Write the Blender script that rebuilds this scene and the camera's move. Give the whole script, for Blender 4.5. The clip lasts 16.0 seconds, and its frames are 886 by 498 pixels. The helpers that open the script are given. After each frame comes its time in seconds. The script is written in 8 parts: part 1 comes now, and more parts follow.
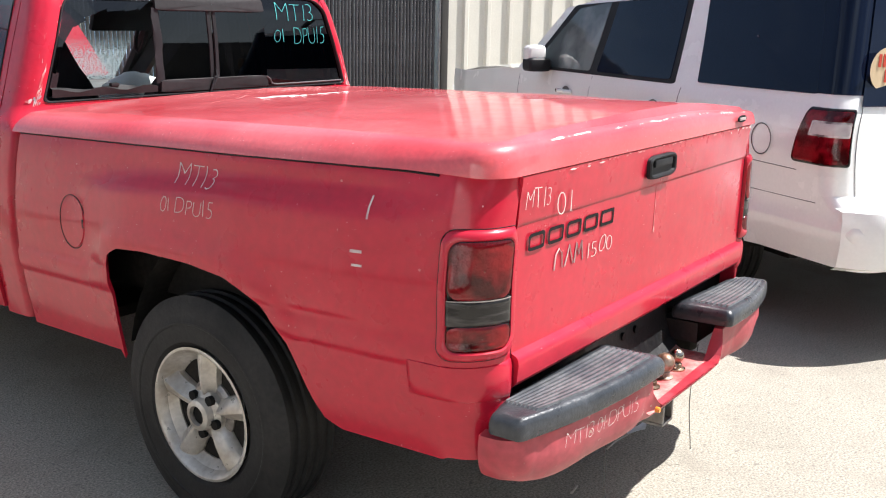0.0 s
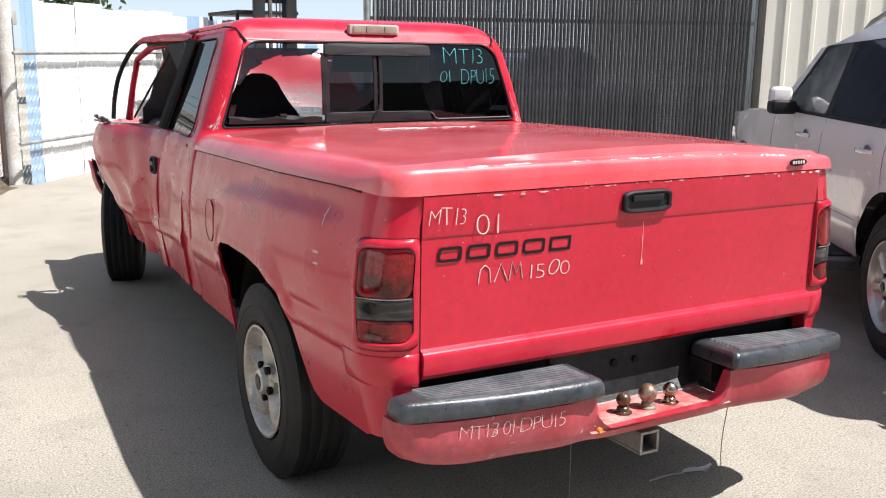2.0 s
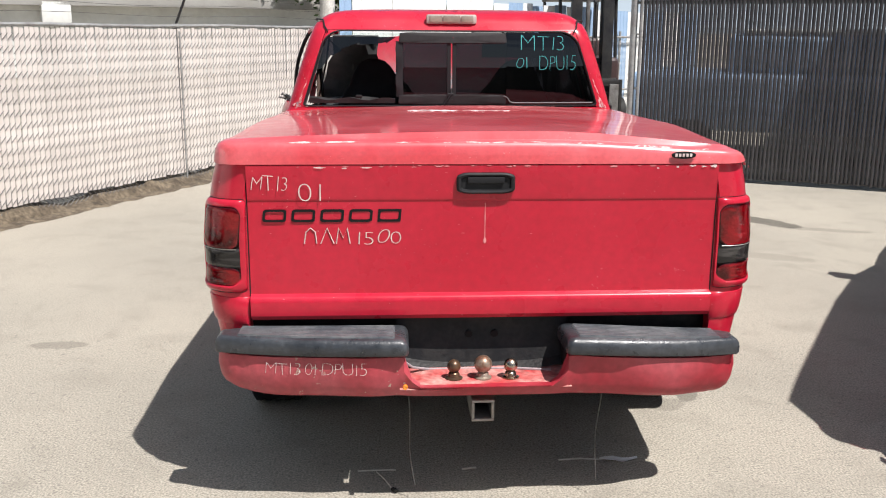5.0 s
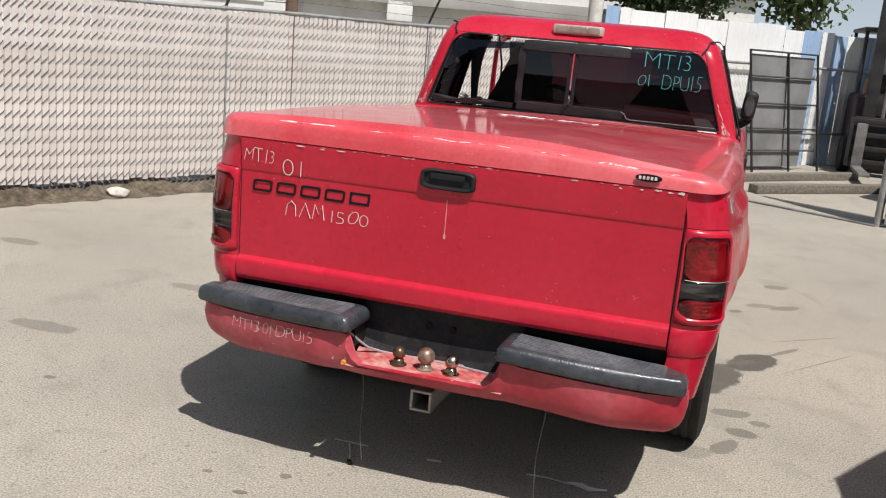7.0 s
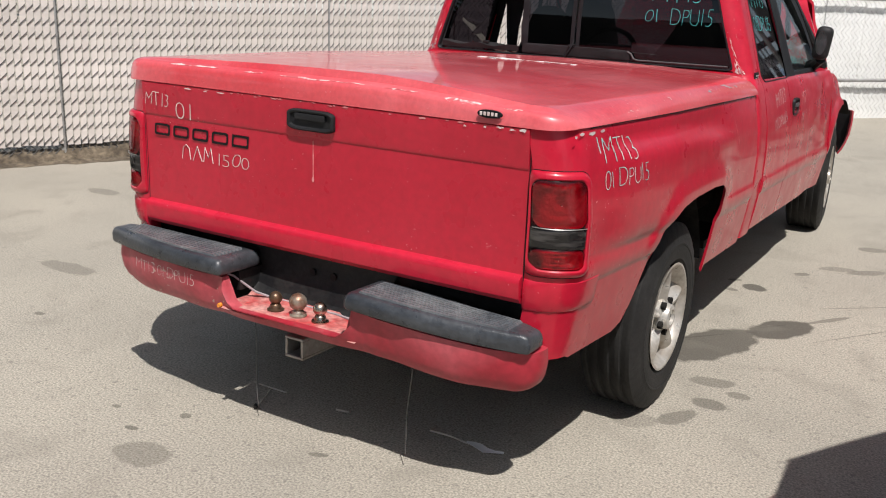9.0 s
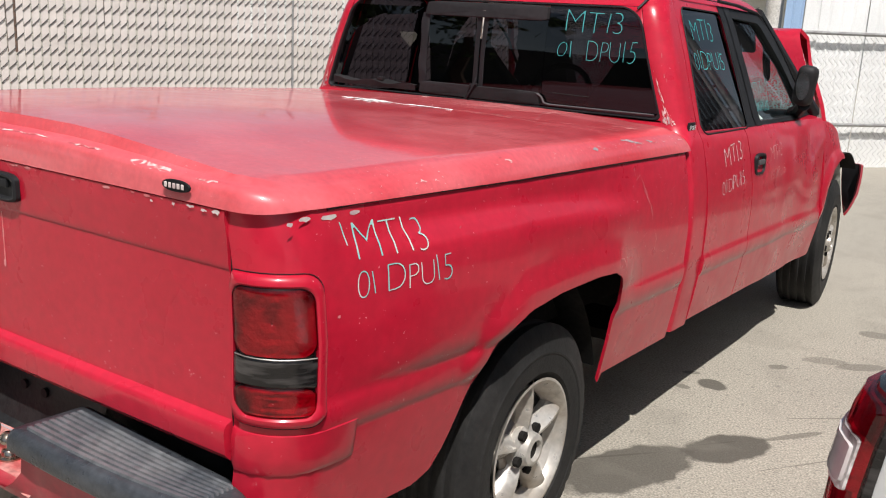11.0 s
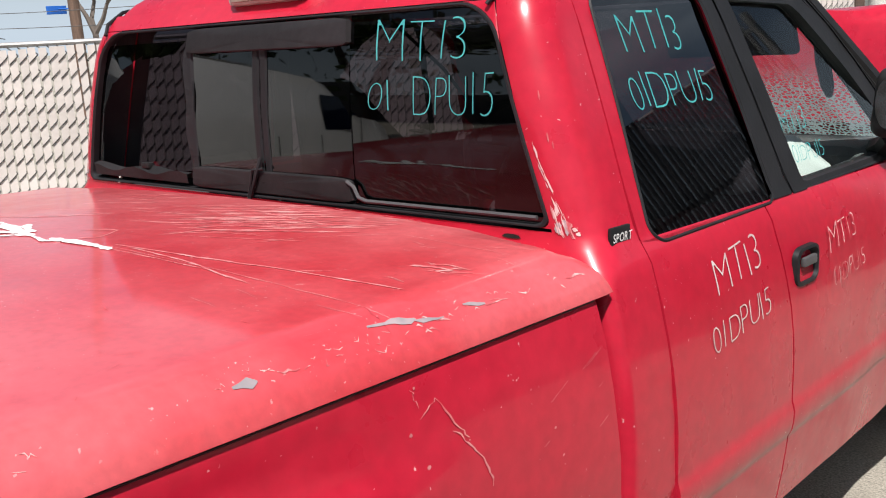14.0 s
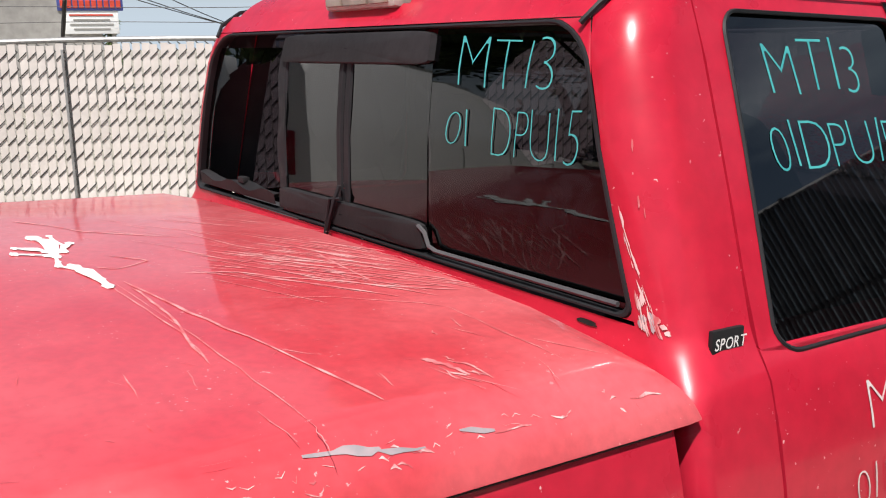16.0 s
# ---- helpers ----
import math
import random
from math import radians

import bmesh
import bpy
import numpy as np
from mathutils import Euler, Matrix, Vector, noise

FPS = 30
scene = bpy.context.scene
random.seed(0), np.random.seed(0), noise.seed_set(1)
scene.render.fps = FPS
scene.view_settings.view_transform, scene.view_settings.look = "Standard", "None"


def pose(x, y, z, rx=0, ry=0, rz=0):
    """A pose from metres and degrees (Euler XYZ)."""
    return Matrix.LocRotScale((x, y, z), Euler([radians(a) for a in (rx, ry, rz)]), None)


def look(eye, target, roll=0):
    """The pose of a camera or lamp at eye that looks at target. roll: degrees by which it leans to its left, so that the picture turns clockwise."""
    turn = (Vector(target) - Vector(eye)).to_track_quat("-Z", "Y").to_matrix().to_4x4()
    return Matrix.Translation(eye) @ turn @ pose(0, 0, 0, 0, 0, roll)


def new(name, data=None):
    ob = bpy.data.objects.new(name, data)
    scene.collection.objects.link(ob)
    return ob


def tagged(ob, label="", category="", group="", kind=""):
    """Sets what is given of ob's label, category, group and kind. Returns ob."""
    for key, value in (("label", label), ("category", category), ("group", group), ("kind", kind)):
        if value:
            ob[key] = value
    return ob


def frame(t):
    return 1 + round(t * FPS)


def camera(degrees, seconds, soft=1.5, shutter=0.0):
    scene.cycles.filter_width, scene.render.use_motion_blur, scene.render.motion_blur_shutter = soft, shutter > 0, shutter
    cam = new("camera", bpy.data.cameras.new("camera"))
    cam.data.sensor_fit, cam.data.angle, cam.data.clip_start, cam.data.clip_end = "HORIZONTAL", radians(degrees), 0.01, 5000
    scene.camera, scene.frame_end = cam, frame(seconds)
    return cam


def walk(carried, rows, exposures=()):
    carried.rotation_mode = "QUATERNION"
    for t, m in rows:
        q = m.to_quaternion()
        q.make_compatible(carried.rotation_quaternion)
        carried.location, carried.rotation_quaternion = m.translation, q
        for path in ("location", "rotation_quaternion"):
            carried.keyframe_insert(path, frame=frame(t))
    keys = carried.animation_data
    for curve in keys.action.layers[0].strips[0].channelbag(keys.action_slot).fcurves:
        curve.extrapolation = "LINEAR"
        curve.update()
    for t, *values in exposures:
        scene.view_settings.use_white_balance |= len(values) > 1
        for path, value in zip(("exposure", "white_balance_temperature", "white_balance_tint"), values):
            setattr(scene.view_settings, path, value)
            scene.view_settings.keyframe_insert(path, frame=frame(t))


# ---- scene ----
EXPOSURES = [(0.0, 1.10, 6350, 10), (1.0, 1.06, 6350, 10), (2.0, 0.82, 6350, 10), (3.0, 0.67, 6350, 10), (5.5, 0.47, 6500, 10), (7.0, 0.20, 6500, 10), (8.0, 0.19, 6500, 10), (10.5, 0.19, 6480, 10), (11.5, 0.29, 6480, 10), (12.5, 0.38, 6480, 10), (14.5, 0.42, 6480, 10), (16.0, 0.40, 6480, 10)]
cam = camera(50.5, 16.0, soft=1.1)
PATH = [
    (0, (-2.66, -1.145, 1.564), (-1.092, 0.001, 1.085), 1.2),
    (0.5, (-2.538, -1.444, 1.559), (-1.123, -0.127, 1.048), 1.3),
    (1, (-2.296, -1.722, 1.57), (-0.993, -0.293, 1.062), 4.1),
    (1.5, (-2.123, -2.017, 1.578), (-0.993, -0.417, 1.173), 0.1),
    (2, (-1.982, -2.252, 1.595), (-1.029, -0.543, 1.183), 0.8),
    (2.5, (-1.674, -2.429, 1.581), (-0.842, -0.67, 1.118), 2.7),
    (3, (-1.418, -2.647, 1.592), (-0.695, -0.834, 1.153), 1.4),
    (3.2, (-1.325, -2.743, 1.609), (-0.677, -0.909, 1.144), 2.1),
    (5.3, (-0.135, -3.098, 1.643), (-0.093, -1.148, 1.199), 2.3),
    (5.5, (0.015, -3.093, 1.637), (0.008, -1.14, 1.203), 4.5),
    (6, (0.337, -3.118, 1.651), (0.177, -1.183, 1.171), 4.9),
    (6.5, (0.608, -3.171, 1.664), (0.17, -1.281, 1.179), 3.8),
    (7, (0.891, -3.052, 1.647), (0.345, -1.183, 1.19), 4.9),
    (7.5, (1.183, -2.929, 1.654), (0.593, -1.087, 1.144), 3.0),
    (8, (1.502, -2.845, 1.669), (0.77, -1.073, 1.099), 3.3),
    (8.2, (1.604, -2.78, 1.656), (0.826, -1.036, 1.061), 2.6),
    (10.3, (2.192, -1.698, 1.613), (1.03, -0.152, 1.103), 4.7),
    (10.5, (2.163, -1.571, 1.633), (1.058, 0.019, 1.13), 6.1),
    (11, (2.136, -1.226, 1.605), (1.045, 0.373, 1.105), 2.7),
    (11.5, (2.065, -0.866, 1.588), (1.018, 0.753, 1.059), 2.1),
    (12, (1.91, -0.532, 1.573), (0.897, 1.114, 1.058), -1.8),
    (12.5, (1.816, -0.245, 1.562), (0.842, 1.426, 1.056), -1.7),
    (13, (1.772, 0.097, 1.561), (0.7, 1.714, 1.077), -5.1),
    (13.5, (1.748, 0.431, 1.571), (0.55, 1.962, 1.099), -3.3),
    (14, (1.78, 0.725, 1.592), (0.466, 2.161, 1.134), -3.7),
    (14.5, (1.755, 0.969, 1.64), (0.334, 2.305, 1.199), -2.1),
    (15, (1.607, 1.029, 1.649), (0.078, 2.266, 1.285), 1.1),
    (15.5, (1.552, 1.068, 1.637), (-0.025, 2.244, 1.275), 0.7),
    (16, (1.682, 1.15, 1.605), (0.073, 2.258, 1.175), -1.0),
]
walk(cam, [(t, look(eye, target, roll)) for t, eye, target, roll in PATH], exposures=EXPOSURES)

# ---- world, sun ----
SUN = Vector((0.39, -0.42, 1.0)).normalized()  # the way to the sun
world = bpy.data.worlds.new("sky")
scene.world = world
world.use_nodes = True
wn, wl = world.node_tree.nodes, world.node_tree.links
wn.clear()
w_out = wn.new("ShaderNodeOutputWorld")
w_bg = wn.new("ShaderNodeBackground")
w_bg.inputs["Strength"].default_value = 0.062
w_sky = wn.new("ShaderNodeTexSky")
w_sky.sky_type, w_sky.sun_disc = "NISHITA", False
w_sky.sun_elevation = math.asin(SUN.z)
w_sky.sun_rotation = math.atan2(SUN.x, SUN.y)
w_sky.dust_density = 2.0
w_co = wn.new("ShaderNodeTexCoord")
w_map = wn.new("ShaderNodeMapping")
w_map.inputs["Scale"].default_value = (1.0, 1.0, 3.2)
w_noise = wn.new("ShaderNodeTexNoise")
w_noise.inputs["Scale"].default_value = 2.6
w_noise.inputs["Detail"].default_value = 7.0
w_noise.inputs["Roughness"].default_value = 0.55
w_ramp = wn.new("ShaderNodeValToRGB")
w_ramp.color_ramp.elements[0].position = 0.47
w_ramp.color_ramp.elements[1].position = 0.74
w_mix = wn.new("ShaderNodeMix")
w_mix.data_type = "RGBA"
w_mix.inputs[7].default_value = (7.7, 9.0, 10.3, 1.0)
wl.new(w_co.outputs["Generated"], w_map.inputs["Vector"])
wl.new(w_map.outputs["Vector"], w_noise.inputs["Vector"])
wl.new(w_noise.outputs["Fac"], w_ramp.inputs["Fac"])
w_sep = wn.new("ShaderNodeSeparateXYZ")
w_haze = wn.new("ShaderNodeMapRange")
w_haze.inputs["From Min"].default_value, w_haze.inputs["From Max"].default_value = 0.24, 0.02
w_haze.inputs["To Max"].default_value = 0.9
w_max = wn.new("ShaderNodeMath")
w_max.operation = "MAXIMUM"
wl.new(w_co.outputs["Generated"], w_sep.inputs["Vector"])
wl.new(w_sep.outputs["Z"], w_haze.inputs["Value"])
wl.new(w_ramp.outputs["Color"], w_max.inputs[0])
wl.new(w_haze.outputs["Result"], w_max.inputs[1])
wl.new(w_max.outputs[0], w_mix.inputs[0])
wl.new(w_sky.outputs["Color"], w_mix.inputs[6])
wl.new(w_mix.outputs[2], w_bg.inputs["Color"])
wl.new(w_bg.outputs["Background"], w_out.inputs["Surface"])

sun = new("sun", bpy.data.lights.new("sun", "SUN"))
sun.data.energy, sun.data.angle, sun.data.color = 5.0, radians(0.6), (1.0, 0.965, 0.935)
sun.matrix_world = look(SUN * 50, (0, 0, 0))

# ---- building helpers ----
def part(name, bm, material, parent=None, label="", angle=35, place=None):
    """Links a bmesh as one mesh object, as a part of parent where one is given."""
    if place is not None:
        for v in bm.verts:
            v.co = place(v.co)
    bmesh.ops.remove_doubles(bm, verts=bm.verts, dist=1e-5)
    bmesh.ops.recalc_face_normals(bm, faces=bm.faces)
    me = bpy.data.meshes.new(name)
    bm.to_mesh(me)
    bm.free()
    me.polygons.foreach_set("use_smooth", [True] * len(me.polygons))
    me.set_sharp_from_angle(angle=radians(angle))
    me.materials.append(material)
    ob = new(name, me)
    ob.parent = parent
    if label:
        tagged(ob, label)
    return ob


def thing(name, label, category, group="", kind="", m=None):
    ob = tagged(new(name), label, category, group, kind)
    if m is not None:
        ob.matrix_world = m
    return ob


def box(bm, c, s, bevel=0.0, turn=None, seg=2):
    """A box with centre c and full size s."""
    g = bmesh.ops.create_cube(bm, size=1.0)["verts"]
    m = Matrix.Translation(c) @ (turn.to_4x4() if turn else Matrix()) @ Matrix.Diagonal((*s, 1))
    bmesh.ops.transform(bm, matrix=m, verts=g)
    if bevel:
        edges = list({e for v in g for e in v.link_edges})
        bmesh.ops.bevel(bm, geom=edges, offset=bevel, segments=seg, profile=0.6, affect="EDGES", clamp_overlap=True)


def tube(bm, pts, r, n=8, closed=False):
    """A tube of radius r (a number or one for each point) along pts."""
    pts = [Vector(p) for p in pts]
    k = len(pts)
    rs = r if hasattr(r, "__len__") else [r] * k
    rings, up = [], Vector((0.0, 0.0, 1.0))
    side = None
    for i, p in enumerate(pts):
        a = pts[(i - 1) % k] if closed or i else p
        b = pts[(i + 1) % k] if closed or i < k - 1 else p
        d = (b - a).normalized()
        if side is None:
            side = d.cross(up if abs(d.z) < 0.9 else Vector((1, 0, 0))).normalized()
        side = (side - d * side.dot(d)).normalized()
        o = d.cross(side)
        rings.append([bm.verts.new(p + (side * math.cos(w) + o * math.sin(w)) * rs[i]) for w in (2 * math.pi * j / n for j in range(n))])
    for i in range(k if closed else k - 1):
        a, b = rings[i], rings[(i + 1) % k]
        for j in range(n):
            bm.faces.new((a[j], a[(j + 1) % n], b[(j + 1) % n], b[j]))
    if not closed:
        bm.faces.new(rings[0][::-1])
        bm.faces.new(rings[-1])


def lathe(bm, profile, n=48, axis="x", c=(0, 0, 0), close=False):
    """Turns (along, radius) pairs round an axis through c."""
    rings = []
    for a, r in profile:
        ring = []
        for j in range(n):
            w = 2 * math.pi * j / n
            u, v = r * math.cos(w), r * math.sin(w)
            q = {"x": (a, u, v), "y": (u, a, v), "z": (u, v, a)}[axis]
            ring.append(bm.verts.new(Vector(c) + Vector(q)))
        rings.append(ring)
    loops = list(zip(rings, rings[1:])) + ([(rings[-1], rings[0])] if close else [])
    for a, b in loops:
        for j in range(n):
            bm.faces.new((a[j], a[(j + 1) % n], b[(j + 1) % n], b[j]))
    if not close:
        for ring in (rings[0][::-1], rings[-1]):
            bm.faces.new(ring)


def sheet(bm, rows):
    """A skin over rows of points, equally many in each."""
    vs = [[bm.verts.new(p) for p in row] for row in rows]
    for a, b in zip(vs, vs[1:]):
        for j in range(len(a) - 1):
            q = [a[j], a[j + 1], b[j + 1], b[j]]
            pts = []
            for v in q:
                if all((v.co - o.co).length > 1e-6 for o in pts):
                    pts.append(v)
            if len(pts) > 2:
                bm.faces.new(pts)
    return vs


def fan(bm, loop):
    c = bm.verts.new(sum((Vector(p) for p in loop), Vector()) / len(loop))
    vs = [bm.verts.new(p) for p in loop]
    for a, b in zip(vs, vs[1:] + vs[:1]):
        bm.faces.new((a, b, c))


def thicken(bm, d):
    """Gives an open skin a thickness d, to the far side of its normals."""
    bmesh.ops.remove_doubles(bm, verts=bm.verts, dist=1e-5)
    bmesh.ops.recalc_face_normals(bm, faces=bm.faces)
    bmesh.ops.solidify(bm, geom=bm.faces[:], thickness=d)


def rounded(r, n=6, m=5):
    """The rim of the square from -1 to 1 with corners of radius r, its sides cut into m pieces."""
    out = []
    for k, (cx, cy) in enumerate(((1, 1), (-1, 1), (-1, -1), (1, -1))):
        for j in range(n + 1):
            w = math.pi / 2 * (k + j / n)
            out.append((cx * (1 - r) + r * math.cos(w), cy * (1 - r) + r * math.sin(w)))
        ax, ay = out[-1]
        bx, by = ((-1 + r, 1), (-1, -1 + r), (1 - r, -1), (1, 1 - r))[k]
        out += [(ax + (bx - ax) * t / m, ay + (by - ay) * t / m) for t in range(1, m)]
    return out


def rounded2(rx, ry, n=6, m=5):
    """Like rounded, with a corner radius of its own each way."""
    return [(math.copysign(1 - rx + (abs(a) - 0.5) * 2 * rx, a) if abs(a) > 0.5 else a * 2 * (1 - rx), math.copysign(1 - ry + (abs(b) - 0.5) * 2 * ry, b) if abs(b) > 0.5 else b * 2 * (1 - ry)) for a, b in rounded(0.5, n, m)]


def in_quad(q, a, b):
    """The point of the quad q (low left, low right, top right, top left) for a, b from -1 to 1."""
    u, v = (a + 1) / 2, (b + 1) / 2
    return tuple((1 - u) * (1 - v) * p + u * (1 - v) * s + u * v * t + (1 - u) * v * w for p, s, t, w in zip(*q))


def smooth01(x):
    x = min(max(x, 0.0), 1.0)
    return x * x * (3 - 2 * x)


def strokes(text, size, thin=0.028, slant=0.0, wobble=0.0, seed=1, gap=1.0):
    """Flat letters of the built-in font, from the origin to the right: each with its points and faces."""
    rnd = random.Random(seed)
    out, at = [], 0.0
    for ch in text:
        if ch == " ":
            at += 0.42 * size * gap
            continue
        if ch == "1":
            at += 0.05 * size
        cu = bpy.data.curves.new("letter", "FONT")
        cu.body, cu.size, cu.offset, cu.resolution_u = ch, size, -thin * size, 4
        ob = new("letter", cu)
        me = bpy.data.meshes.new_from_object(ob.evaluated_get(bpy.context.evaluated_depsgraph_get()))
        co = [v.co.copy() for v in me.vertices]
        turn, lift, grow = rnd.uniform(-1, 1) * wobble, rnd.uniform(-1, 1) * wobble * size * 0.35, 1 + rnd.uniform(-1, 1) * wobble
        x0, x1 = min(p.x for p in co), max(p.x for p in co)
        pts = []
        for p in co:
            x, y = (p.x - x0) * grow, p.y * grow
            pts.append((at + x + y * (slant + turn), lift + y + x * turn * 0.6))
        out.append((ch, pts, [list(f.vertices) for f in me.polygons]))
        at += (x1 - x0) * grow + (0.05 + 0.12 * gap + (0.06 if ch == "1" else 0.0)) * size
        bpy.data.objects.remove(ob)
        bpy.data.curves.remove(cu)
        bpy.data.meshes.remove(me)
    return out


def write(name, text, size, where, material, parent, label, **how):
    """Letters laid on a surface, one part each: where(a, b) gives the place for a to the right and b up."""
    for ch, pts, faces in strokes(text, size, **how):
        bm = bmesh.new()
        vs = [bm.verts.new((*p, 0)) for p in pts]
        for f in faces:
            bm.faces.new([vs[i] for i in f])
        bmesh.ops.subdivide_edges(bm, edges=[e for e in bm.edges if e.calc_length() > 0.25 * size], cuts=2)
        for v in bm.verts:
            v.co = where(v.co.x, v.co.y)
        part(name, bm, material, parent, label and label + " " + ch)


# ---- materials ----
def material(name, colour, rough=0.5, metal=0.0, second=None, scale=3.0, spread=(0.35, 0.65), fine=0.0, fine_scale=60.0,
             bump=0.0, bump_scale=80.0, coat=0.0, coat_rough=0.1, coat_ior=1.5, specular=0.5, rough_spread=0.0, chips=None, isle=0.0, stretch=(1, 1, 1)):
    """A surface with two scales of colour, uneven gloss and fine relief."""
    m = bpy.data.materials.new(name)
    m.use_nodes = True
    n, l = m.node_tree.nodes, m.node_tree.links
    b = n["Principled BSDF"]
    b.inputs["Roughness"].default_value, b.inputs["Metallic"].default_value = rough, metal
    b.inputs["Coat Weight"].default_value, b.inputs["Coat Roughness"].default_value = coat, coat_rough
    b.inputs["Specular IOR Level"].default_value, b.inputs["Coat IOR"].default_value = specular, coat_ior
    geo = n.new("ShaderNodeTexCoord")
    mp = n.new("ShaderNodeMapping")
    mp.inputs["Scale"].default_value = stretch
    l.new(geo.outputs["Object"], mp.inputs["Vector"])

    def tex(s, detail=5.0):
        t = n.new("ShaderNodeTexNoise")
        t.inputs["Scale"].default_value, t.inputs["Detail"].default_value = s, detail
        l.new(mp.outputs["Vector"], t.inputs["Vector"])
        return t

    def mix(a, c, fac, how="MIX"):
        x = n.new("ShaderNodeMix")
        x.data_type, x.blend_type = "RGBA", how
        for v, i in ((a, 6), (c, 7)):
            if isinstance(v, tuple):
                x.inputs[i].default_value = (*v, 1.0)
            else:
                l.new(v, x.inputs[i])
        if isinstance(fac, float):
            x.inputs[0].default_value = fac
        else:
            l.new(fac, x.inputs[0])
        return x.outputs[2]

    def ramp(src, lo, hi):
        r = n.new("ShaderNodeMapRange")
        r.inputs["From Min"].default_value, r.inputs["From Max"].default_value = lo, hi
        l.new(src, r.inputs["Value"])
        return r.outputs["Result"]

    second = second or tuple(0.75 * c for c in colour)
    col = mix(colour, second, ramp(tex(scale).outputs["Fac"], *spread))
    if fine:
        f = n.new("ShaderNodeMapRange")
        f.inputs["From Min"].default_value, f.inputs["From Max"].default_value = 0.3, 0.7
        f.inputs["To Min"].default_value, f.inputs["To Max"].default_value = 1 - fine, 1 + fine
        l.new(tex(fine_scale).outputs["Fac"], f.inputs["Value"])
        v = n.new("ShaderNodeVectorMath")
        v.operation = "SCALE"
        l.new(col, v.inputs[0])
        l.new(f.outputs["Result"], v.inputs["Scale"])
        col = v.outputs["Vector"]
    if isle:
        oi = n.new("ShaderNodeObjectInfo")
        gi = n.new("ShaderNodeNewGeometry")
        ad = n.new("ShaderNodeMath")
        ad.operation = "ADD"
        l.new(oi.outputs["Random"], ad.inputs[0])
        l.new(gi.outputs["Random Per Island"], ad.inputs[1])
        f = n.new("ShaderNodeMapRange")
        f.inputs["From Max"].default_value = 2.0
        f.inputs["To Min"].default_value, f.inputs["To Max"].default_value = 1 - isle, 1 + isle
        l.new(ad.outputs[0], f.inputs["Value"])
        v = n.new("ShaderNodeVectorMath")
        v.operation = "SCALE"
        l.new(col, v.inputs[0])
        l.new(f.outputs["Result"], v.inputs["Scale"])
        col = v.outputs["Vector"]
    if chips:
        c_col, c_scale, c_lo = chips
        t = tex(c_scale, 2.0)
        big = tex(c_scale * 0.06, 2.0)
        mul = n.new("ShaderNodeMath")
        mul.operation = "MULTIPLY"
        l.new(ramp(t.outputs["Fac"], c_lo, c_lo + 0.02), mul.inputs[0])
        l.new(ramp(big.outputs["Fac"], 0.5, 0.6), mul.inputs[1])
        col = mix(col, c_col, mul.outputs[0])
    l.new(col, b.inputs["Base Color"])
    if rough_spread:
        r = n.new("ShaderNodeMapRange")
        r.inputs["From Min"].default_value, r.inputs["From Max"].default_value = 0.3, 0.7
        r.inputs["To Min"].default_value, r.inputs["To Max"].default_value = rough - rough_spread, rough + rough_spread
        l.new(tex(scale * 4).outputs["Fac"], r.inputs["Value"])
        l.new(r.outputs["Result"], b.inputs["Roughness"])
    if bump:
        bp = n.new("ShaderNodeBump")
        bp.inputs["Strength"].default_value, bp.inputs["Distance"].default_value = bump, 0.01
        l.new(tex(bump_scale, 6.0).outputs["Fac"], bp.inputs["Height"])
        l.new(bp.outputs["Normal"], b.inputs["Normal"])
    return m


def glass(name, tint, rough=0.02, gloss=0.055):
    """Clear or tinted pane: a thin mix of mirror and tinted see-through."""
    m = bpy.data.materials.new(name)
    m.use_nodes = True
    n, l = m.node_tree.nodes, m.node_tree.links
    n.clear()
    o = n.new("ShaderNodeOutputMaterial")
    t = n.new("ShaderNodeBsdfTransparent")
    t.inputs["Color"].default_value = (*tint, 1)
    g = n.new("ShaderNodeBsdfGlossy")
    g.inputs["Roughness"].default_value = rough
    w = n.new("ShaderNodeLayerWeight")
    p = n.new("ShaderNodeMath")
    p.operation = "POWER"
    p.inputs[1].default_value = 5.0
    l.new(w.outputs["Facing"], p.inputs[0])
    f = n.new("ShaderNodeMath")
    f.operation = "MULTIPLY_ADD"
    f.inputs[1].default_value, f.inputs[2].default_value = 0.9, gloss
    l.new(p.outputs[0], f.inputs[0])
    x = n.new("ShaderNodeMixShader")
    l.new(f.outputs[0], x.inputs["Fac"])
    l.new(t.outputs["BSDF"], x.inputs[1])
    l.new(g.outputs["BSDF"], x.inputs[2])
    l.new(x.outputs["Shader"], o.inputs["Surface"])
    return m


RED = material("red_paint", (0.42, 0.0085, 0.027), 0.32, second=(0.46, 0.015, 0.036), scale=1.6, fine=0.09, fine_scale=35, coat=0.40, coat_rough=0.09, specular=0.25,
               rough_spread=0.10, chips=((0.66, 0.36, 0.35), 110.0, 0.725), bump=0.02, bump_scale=4.5)
FADED = material("faded_red_paint", (0.54, 0.044, 0.056), 0.40, second=(0.62, 0.11, 0.122), scale=2.2, fine=0.09, fine_scale=70, coat=0.75, coat_rough=0.07, coat_ior=1.5,
                 rough_spread=0.10, chips=((0.68, 0.30, 0.30), 150.0, 0.70), bump=0.02, bump_scale=9)
BUMPER = material("scuffed_red_bumper", (0.33, 0.016, 0.030), 0.45, second=(0.42, 0.085, 0.10), scale=3.0, fine=0.15, fine_scale=40, rough_spread=0.1,
                  chips=((0.45, 0.32, 0.26), 45.0, 0.66), bump=0.05, bump_scale=14)
